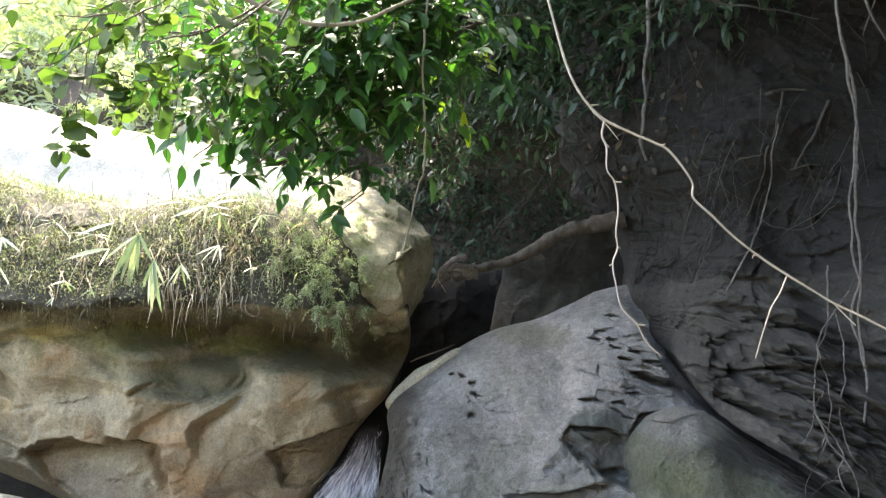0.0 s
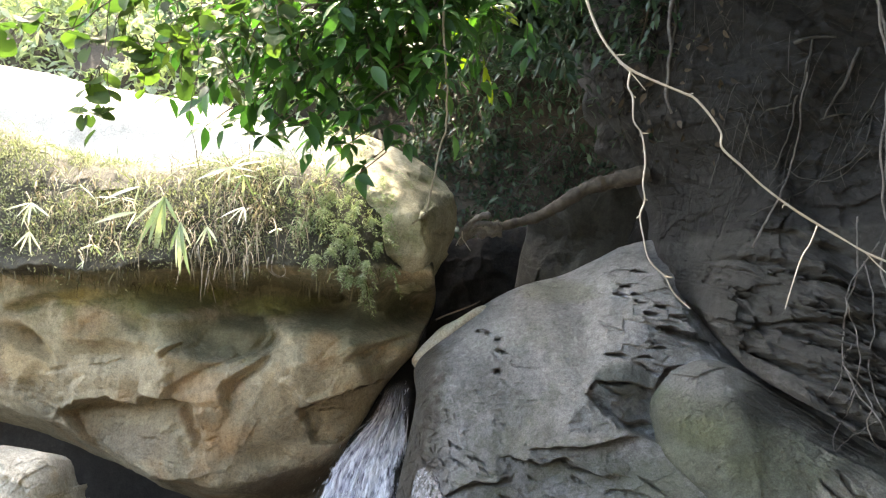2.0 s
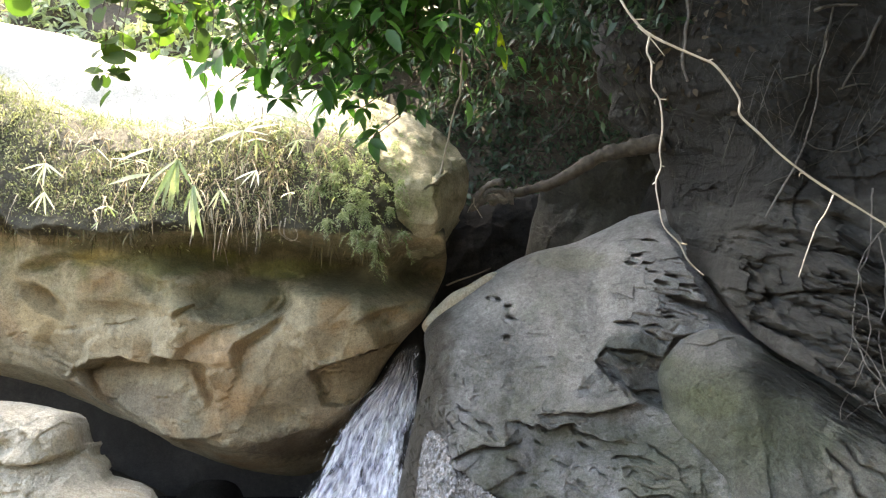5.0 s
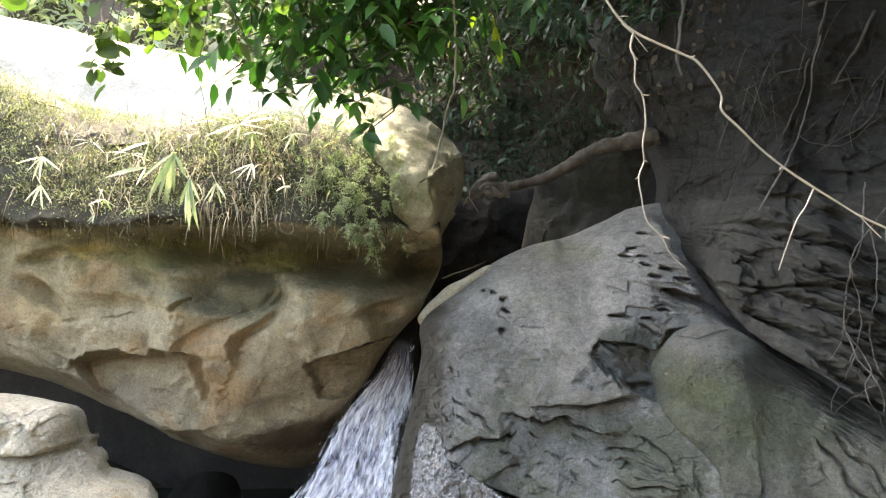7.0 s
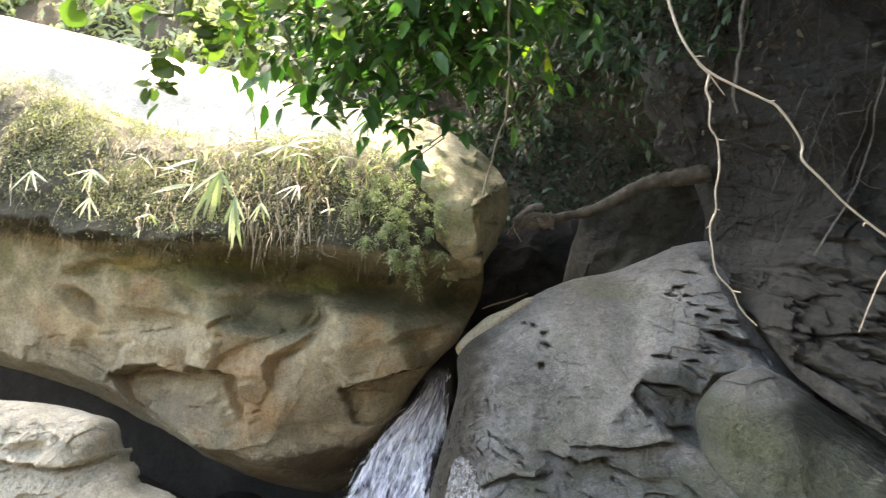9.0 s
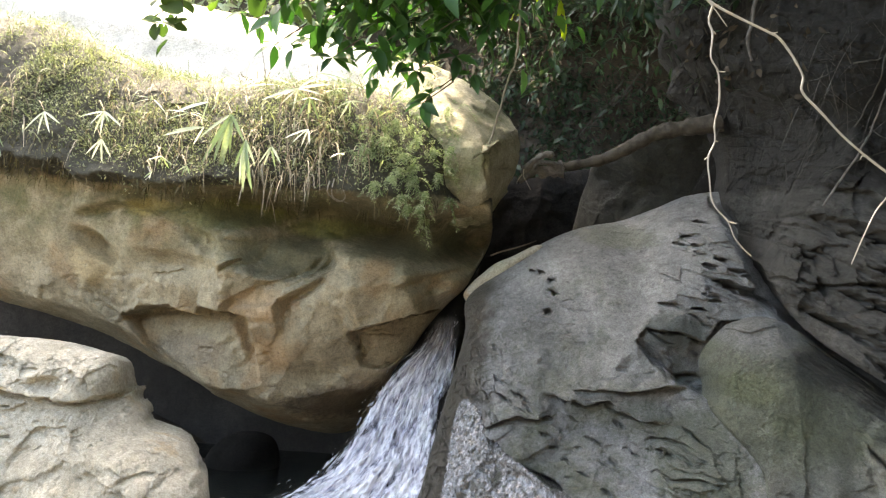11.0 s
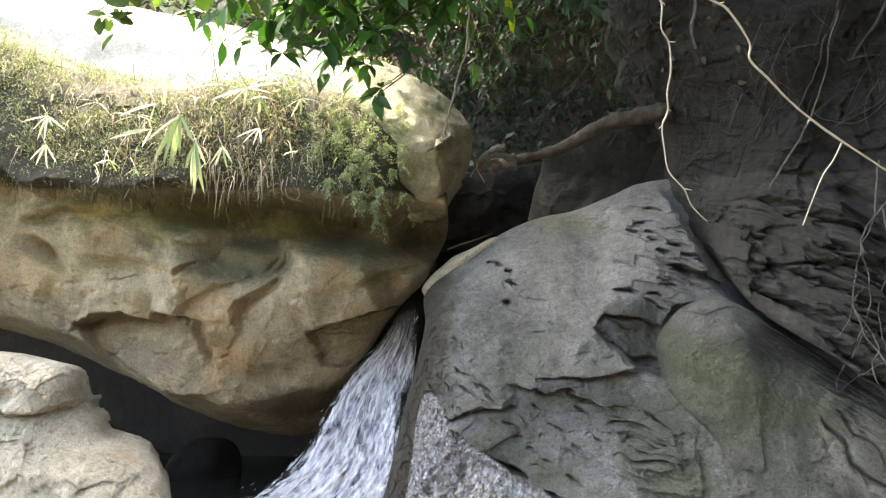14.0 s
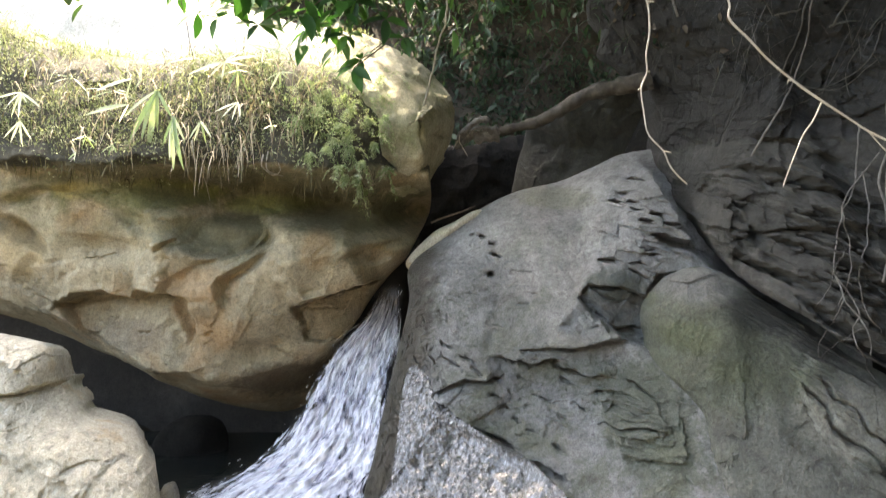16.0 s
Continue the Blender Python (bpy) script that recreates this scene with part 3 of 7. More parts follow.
M_STRAW = leaf_mat("dry_grass", (0.13, 0.1, 0.06), (0.27, 0.22, 0.145), (0.48, 0.42, 0.32), gloss=0.8, through_light=0.2, tint=(1.1, 1.05, 0.85))
M_DEAD = leaf_mat("dead_strand", (0.04, 0.036, 0.018), (0.09, 0.08, 0.04), (0.17, 0.15, 0.09), gloss=0.8, through_light=0.2)
M_BAMBOO_GREEN = leaf_mat("green_bamboo_leaf", (0.14, 0.2, 0.09), (0.26, 0.33, 0.18), (0.45, 0.49, 0.36), gloss=0.45, per="object", tint=(1.15, 1.25, 0.8))
M_DRYSTEM = bark("dry_stem", (0.13, 0.1, 0.065), (0.34, 0.28, 0.2))
M_VINE = bark("pale_vine_bark", (0.2, 0.185, 0.155), (0.42, 0.4, 0.35))
M_LOG = bark("weathered_log", (0.014, 0.012, 0.01), (0.085, 0.074, 0.06), 26.0)
M_TWIG = bark("dark_twig", (0.03, 0.022, 0.016), (0.09, 0.07, 0.05))
M_ROOT = bark("grey_root", (0.024, 0.024, 0.021), (0.08, 0.078, 0.07))


# A dim copy of leaf green, with shade and bluish haze painted in.
M_LEAF_DIM = leaf_mat("shade_tinted_leaf", (0.016, 0.04, 0.026), (0.03, 0.066, 0.042), (0.052, 0.1, 0.06), gloss=0.4)
M_FERN = leaf_mat("fern_leaf", (0.13, 0.19, 0.08), (0.25, 0.31, 0.17), (0.44, 0.48, 0.34), gloss=0.7, through_light=0.4, tint=(1.15, 1.3, 0.8))
M_CREEPER = leaf_mat("creeper_leaf", (0.024, 0.05, 0.016), (0.042, 0.085, 0.024), (0.08, 0.14, 0.035), gloss=0.7, through_light=0.5, per="object")
M_OLIVE = leaf_mat("olive_leaf", (0.018, 0.038, 0.014), (0.03, 0.056, 0.018), (0.055, 0.085, 0.022), gloss=0.7, through_light=0.35)
M_LITTER = leaf_mat("fallen_leaf", (0.02, 0.015, 0.011), (0.045, 0.034, 0.024), (0.09, 0.07, 0.05), gloss=0.7, through_light=0.1)
M_LIANA = bark("grey_liana", (0.12, 0.11, 0.08), (0.26, 0.24, 0.18))
M_ROOTEND = bark("grey_root_wood", (0.04, 0.038, 0.035), (0.17, 0.16, 0.15), 40.0)


def wet_rock():
    m, nt, bs = nodes_of("wet_rock")
    a, b = noise_node(nt, 14.0, 6), noise_node(nt, 40.0, 5, stretch=(1.4, 1.4, 0.7))
    # Pale bluish speckle in the base colour stands for sky glints.
    nt.links.new(ramp(nt, b, [(0.36, (0.04, 0.04, 0.04)), (0.52, (0.13, 0.13, 0.14)), (0.7, (0.4, 0.4, 0.44))]), bs.inputs["Base Color"])
    bs.inputs["Roughness"].default_value = 0.16
    bs.inputs["Specular IOR Level"].default_value = 0.9
    bs.inputs["Coat Weight"].default_value = 1.0
    bs.inputs["Coat Roughness"].default_value = 0.1
    bump(nt, bs, [(b, 0.03), (a, 0.04)], 1.0)
    return m


def flow_water(name, solid):
    """Foam streaks with clear gaps, drawn out along the flow."""
    m, nt, bs = nodes_of(name)
    uv = nt.nodes.new("ShaderNodeUVMap")
    uv.uv_map = "flow"
    fac = []
    for sc, det in (((11, 8, 1), 6), ((30, 20, 1), 5)):
        mp = nt.nodes.new("ShaderNodeMapping")
        mp.inputs["Scale"].default_value = sc
        nt.links.new(uv.outputs[0], mp.inputs[0])
        nz = nt.nodes.new("ShaderNodeTexNoise")
        nz.inputs["Scale"].default_value, nz.inputs["Detail"].default_value, nz.inputs["Roughness"].default_value = 1.0, det, 0.65
        nz.inputs["Distortion"].default_value = 0.7
        nt.links.new(mp.outputs[0], nz.inputs["Vector"])
        fac.append(nz.outputs["Fac"])
    streak = mix(nt, 0.45, fac[0], fac[1])
    nt.links.new(ramp(nt, streak, [(0.34, (0.08, 0.08, 0.1)), (0.44, (0.42, 0.42, 0.52)), (0.57, (0.93, 0.94, 1.0))]), bs.inputs["Base Color"])
    bs.inputs["Roughness"].default_value = 0.25
    bs.inputs["Specular IOR Level"].default_value = 0.6
    bump(nt, bs, [(fac[1], 0.02), (fac[0], 0.03)], 0.8)
    tr = nt.nodes.new("ShaderNodeBsdfTransparent")
    ms = nt.nodes.new("ShaderNodeMixShader")
    sep = nt.nodes.new("ShaderNodeSeparateXYZ")
    nt.links.new(uv.outputs[0], sep.inputs[0])
    off = math_node(nt, "ABSOLUTE", math_node(nt, "SUBTRACT", math_node(nt, "MULTIPLY", sep.outputs[0], 2.0), 1.0))
    solid_mid = math_node(nt, "SUBTRACT", 1.0, off)
    edge = math_node(nt, "ADD", math_node(nt, "MULTIPLY", solid_mid, 4.0), math_node(nt, "MULTIPLY", math_node(nt, "SUBTRACT", streak, 0.52), 7.0), clamp=True)
    edge = math_node(nt, "MULTIPLY", edge, math_node(nt, "ADD", math_node(nt, "MULTIPLY", sep.outputs[1], 6.0), math_node(nt, "SUBTRACT", streak, 0.55), clamp=True))
    nt.links.new(math_node(nt, "MULTIPLY", edge, ramp(nt, streak, [(0.32, (0.3,) * 3), (0.44, (0.97,) * 3)])), ms.inputs[0])
    nt.links.new(tr.outputs[0], ms.inputs[1])
    nt.links.new(bs.outputs[0], ms.inputs[2])
    nt.links.new(ms.outputs[0], nt.nodes["Material Output"].inputs[0])
    return m


def drop_mat():
    m, nt, bs = nodes_of("water_drop")
    bs.inputs["Base Color"].default_value = (0.8, 0.8, 0.84, 1)
    bs.inputs["Roughness"].default_value = 0.2
    return m


def pool_mat():
    m, nt, bs = nodes_of("pool_water")
    bs.inputs["Base Color"].default_value = (0.02, 0.022, 0.02, 1)
    bs.inputs["Roughness"].default_value = 0.08
    bump(nt, bs, [(noise_node(nt, 12.0, 4), 0.02)], 0.4)
    return m


M_WETROCK, M_FALL, M_DROP, M_POOL = wet_rock(), flow_water("falling_water", 0.9), drop_mat(), pool_mat()

# ---- ground ----
def ground_z(x, y):
    """Height of the bed, the steep bank behind and the far hillside."""
    p = np.stack([x, y, 0 * x], 1)
    far = np.hypot(x, y)
    w = fbm(p, 0.7, 3) * 1.6
    basin = smooth(-3.1, -2.2, x + w) * smooth(2.1, 1.2, x + w) * smooth(2.7, 3.6, y + w + 0.12 * (x + 0.4) ** 2 * -1)
    z = -0.12 - 0.42 * basin + fbm(p, 0.6, 4) * 0.12
    up = np.maximum(y - 7.3, 0)
    z = z + np.where(up < 4.5, 1.32 * up, 5.94 + 0.45 * (np.minimum(up, 70) - 4.5)) * smooth(7.3, 7.9, y)
    # Unseen rises behind and right of the camera are added to block sky light.
    z = z + smooth(5, 14, np.abs(x)) * (1.0 + 1.5 * smooth(-2, 2, x)) * smooth(9, 3, y) + smooth(2.0, 8, -y) * (3 + 8 * smooth(-3, 3, x)) + smooth(9, 40, -y) * 6 + smooth(6, 12, -x) * smooth(4, 1, y) * 1.0 + smooth(2.8, 6, x) * smooth(5, 2, y) * 9
    return z + fbm(p, 0.06, 3) * 4 * smooth(14, 50, far) + fbm(p, 0.7, 4) * 0.5 * smooth(7.5, 8.5, y)


def ground():
    n = 220
    s = np.linspace(-1, 1, n)
    g = np.sign(s) * np.abs(s) ** 3
    X, Y = np.meshgrid(g * 600, g * 600 + 7)
    x, y = X.ravel(), Y.ravel()
    k = np.arange(n * n).reshape(n, n)
    ob = mesh_object("ground", np.stack([x, y, ground_z(x, y)], 1), np.stack([k[:-1, :-1], k[:-1, 1:], k[1:, 1:], k[1:, :-1]], -1).reshape(-1, 4), M_GROUND)
    return tagged(ob, "stony stream bed rising into a dark leaf-strewn bank", "ground", kind="structure")


ground()

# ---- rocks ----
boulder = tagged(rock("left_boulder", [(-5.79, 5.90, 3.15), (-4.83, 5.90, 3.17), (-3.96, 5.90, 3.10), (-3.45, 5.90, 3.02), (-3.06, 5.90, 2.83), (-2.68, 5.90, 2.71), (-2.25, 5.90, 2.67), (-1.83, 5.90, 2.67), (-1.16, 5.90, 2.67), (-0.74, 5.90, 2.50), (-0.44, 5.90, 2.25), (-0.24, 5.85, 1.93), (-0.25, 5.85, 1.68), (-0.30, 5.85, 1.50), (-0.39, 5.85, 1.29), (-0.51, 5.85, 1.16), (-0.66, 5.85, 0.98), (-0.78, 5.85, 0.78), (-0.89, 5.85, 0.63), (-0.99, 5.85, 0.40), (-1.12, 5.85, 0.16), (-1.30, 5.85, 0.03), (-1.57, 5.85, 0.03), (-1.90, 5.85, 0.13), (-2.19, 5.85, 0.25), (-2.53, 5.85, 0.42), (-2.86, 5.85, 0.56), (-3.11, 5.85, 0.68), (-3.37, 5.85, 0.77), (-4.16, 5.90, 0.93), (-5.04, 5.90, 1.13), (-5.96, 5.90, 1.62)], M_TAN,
    mid_y=5.8, front=0.66, back=1.9, n=420, bulge=3.0, rough=((1.1, 0.09), (4.0, 0.028), (14.0, 0.011), (40.0, 0.005)), features=[
        scallops(0.5, 0.05), scallops(0.17, 0.014), facets(0.34, 0.09, 0.01, lambda p: smooth(-0.1, 0.2, fbm(p + 3, 1.2, 3))),
        slits(16, [(-3.2, 0.6), (-0.7, 0.6), (-0.6, 1.7), (-3.2, 1.8)], 0.08, 0.02, 0.008, 6, 41, 0.5),
        # overhanging cap, ragged along its lower edge, and the hollow under it
        ledge([(-4.86, 2.03), (-3.74, 1.97), (-3.21, 1.94), (-2.99, 1.92), (-2.77, 1.88), (-2.51, 1.91), (-2.25, 1.86), (-1.99, 1.89), (-1.77, 1.84), (-1.55, 1.82), (-1.33, 1.84), (-1.08, 1.75), (-0.86, 1.73), (-0.60, 1.68), (-0.42, 1.72), (-0.22, 1.76)], 0.32, 0.5, 0.05, False, 0.0, 0.2),
        dent([(-1.41, 1.70)], 0.6, 0.17, 0.5, -6, 4), dent([(-0.64, 1.62)], 0.5, 0.19, 0.42, -8, 4),
        dent([(-0.39, 1.67)], 0.2, 0.2, 0.4, 0, 4), dent([(-0.40, 2.07)], 0.16, 0.2, 0.45, 0, 4),
        # the underside turns in
        bevel([(-0.41, 1.08), (-0.77, 0.74), (-0.99, 0.63), (-1.21, 0.55), (-1.43, 0.49), (-1.73, 0.49), (-2.06, 0.57), (-2.43, 0.75), (-2.77, 0.92), (-3.21, 1.03), (-4.11, 1.16)], 1.05),
        dent([(-2.79, 1.43)], 0.16, 0.05, 0.12, -42, 4), ledge([(-2.99, 1.65), (-2.84, 1.70), (-2.66, 1.75), (-2.47, 1.73)], 0.08, 0.2, 0.02), dent([(-2.43, 1.44)], 0.2, 0.1, -0.05, 10, 2), ledge([(-2.92, 1.18), (-2.73, 1.03), (-2.58, 0.96)], -0.06, 0.2, 0.02),
        ledge([(-0.82, 1.29), (-0.67, 1.36), (-0.45, 1.42), (-0.34, 1.43)], 0.07, 0.2, 0.016), dent([(-2.07, 1.52)], 0.12, 0.05, 0.06, -25, 3), dent([(-1.07, 1.28)], 0.22, 0.12, -0.05, 20, 2),
        # scoops and broken faces
        dent([(-1.55, 1.45)], 0.33, 0.15, 0.26, -8, 5), ledge([(-1.37, 1.57), (-1.31, 1.44), (-1.40, 1.31), (-1.53, 1.27), (-1.70, 1.28), (-1.79, 1.35)], -0.1, 0.16, 0.02),
        plate([(-1.94, 1.35), (-1.84, 1.42), (-1.78, 1.37), (-1.71, 1.27), (-1.77, 1.16), (-1.92, 1.20)], 0.03, 0.3, 0.0, 0.012), ledge([(-1.94, 1.34), (-1.84, 1.42), (-1.77, 1.38)], 0.07, 0.12, 0.008),
        plate([(-2.66, 0.96), (-2.51, 1.03), (-2.28, 1.05), (-2.10, 1.01), (-2.08, 1.09), (-1.88, 1.05), (-1.76, 1.01), (-1.74, 0.83), (-1.68, 0.58), (-2.06, 0.52), (-2.32, 0.59), (-2.54, 0.79)], -0.14, -0.5, 0.0, 0.016),
        ledge([(-2.73, 0.92), (-2.66, 0.98), (-2.51, 1.04), (-2.28, 1.06), (-2.10, 1.01)], 0.07, 0.25, 0.02), ledge([(-2.10, 1.08), (-1.99, 1.06), (-1.88, 1.04)], 0.12, 0.2, 0.007),
        ledge([(-1.77, 0.72), (-1.81, 0.87), (-1.88, 1.04)], 0.05, 0.14, 0.02),
        plate([(-1.86, 1.07), (-1.69, 1.05), (-1.51, 1.06), (-1.57, 1.15), (-1.73, 1.11)], 0.02, 0.3, 0.0, 0.02),
        ledge([(-1.51, 0.95), (-1.56, 1.06), (-1.55, 1.17), (-1.40, 1.26), (-1.26, 1.37)], 0.1, 0.3, 0.018),
        plate([(-1.13, 0.96), (-1.03, 1.00), (-0.89, 1.04), (-0.70, 1.09), (-0.58, 1.12), (-0.60, 1.00), (-0.74, 0.83), (-0.86, 0.74), (-0.97, 0.70), (-1.06, 0.73), (-1.09, 0.85)], -0.2, -0.6, 0.0, 0.008),
        ledge([(-1.13, 0.96), (-1.03, 1.01), (-0.89, 1.05), (-0.70, 1.09), (-0.56, 1.13)], 0.2, 0.35, 0.007), ledge([(-1.05, 0.72), (-1.09, 0.84), (-1.13, 0.95)], -0.06, 0.1, 0.008),
        dent([(-0.63, 1.32)], 0.12, 0.07, 0.08, -10, 4), dent([(-0.93, 1.40)], 0.2, 0.06, 0.05, 8, 3), dent([(-2.25, 1.37)], 0.25, 0.06, 0.05, -6, 3),
        dent([(-2.90, 1.47)], 0.13, 0.05, 0.08, -40, 3), dent([(-2.32, 1.23)], 0.3, 0.08, -0.05, -5, 2), dent([(-1.36, 0.88)], 0.3, 0.18, -0.06, 0, 2), dent([(-1.32, 0.67)], 0.14, 0.08, 0.07, 10, 4),
        chips(260, (-3.4, -0.6), (0.4, 1.9), 0.014, 0.012, -8, 5), chips(40, (-3.4, -0.6), (0.4, 1.9), 0.05, 0.016, 10, 6),
    ]), "large tan sandstone boulder with scooped hollows and an overgrown top", "boulder")
nose = tagged(block("lip_boulder", [(-1.04, 6.30, 2.99), (-0.80, 6.30, 2.96), (-0.55, 6.30, 2.88), (-0.35, 6.30, 2.74), (-0.17, 6.25, 2.58), (-0.09, 6.15, 2.47), (-0.07, 6.10, 2.31), (-0.08, 6.10, 2.17), (-0.15, 6.05, 2.01), (-0.24, 5.95, 1.91), (-0.91, 5.75, 2.64), (-0.71, 5.70, 2.53), (-0.53, 5.62, 2.41), (-0.28, 5.50, 2.27), (-0.73, 5.60, 2.46), (-0.50, 5.48, 2.25), (-0.28, 5.46, 2.23), (-0.52, 5.47, 1.94), (-0.27, 5.47, 1.96), (-0.51, 5.75, 1.72), (-0.32, 5.85, 1.71), (-1.25, 5.80, 2.59), (-1.25, 5.80, 2.05), (-1.12, 6.00, 1.89), (-1.11, 7.00, 3.06), (-0.22, 7.00, 2.65), (-0.23, 7.00, 2.06), (-1.31, 7.00, 2.07)], M_NOSE, 26, rough=((2.5, 0.02), (9.0, 0.014), (30.0, 0.007)), features=[
        facets(0.22, 0.1, 0.014), crack([(-0.28, 2.35), (-0.28, 2.24), (-0.26, 2.02)], 0.03, 0.012), crack([(-0.23, 2.14), (-0.17, 2.15), (-0.11, 2.14)], 0.03, 0.01),
    ]), "pale yellowish angular sandstone block at the lip of the fall", "boulder")
wedge = tagged(rock("wedge_stone", [(-0.39, 5.60, 1.25), (-0.34, 5.60, 1.33), (-0.26, 5.60, 1.41), (-0.18, 5.60, 1.48), (-0.06, 5.60, 1.54), (0.08, 5.60, 1.62), (0.13, 5.60, 1.60), (-0.06, 5.60, 1.44), (-0.21, 5.60, 1.32), (-0.34, 5.60, 1.20)], M_PALE, front=0.12, back=0.3, n=50, rough=((5.0, 0.03), (20.0, 0.01))), "small pale wedge of stone caught behind the slab", "stone")
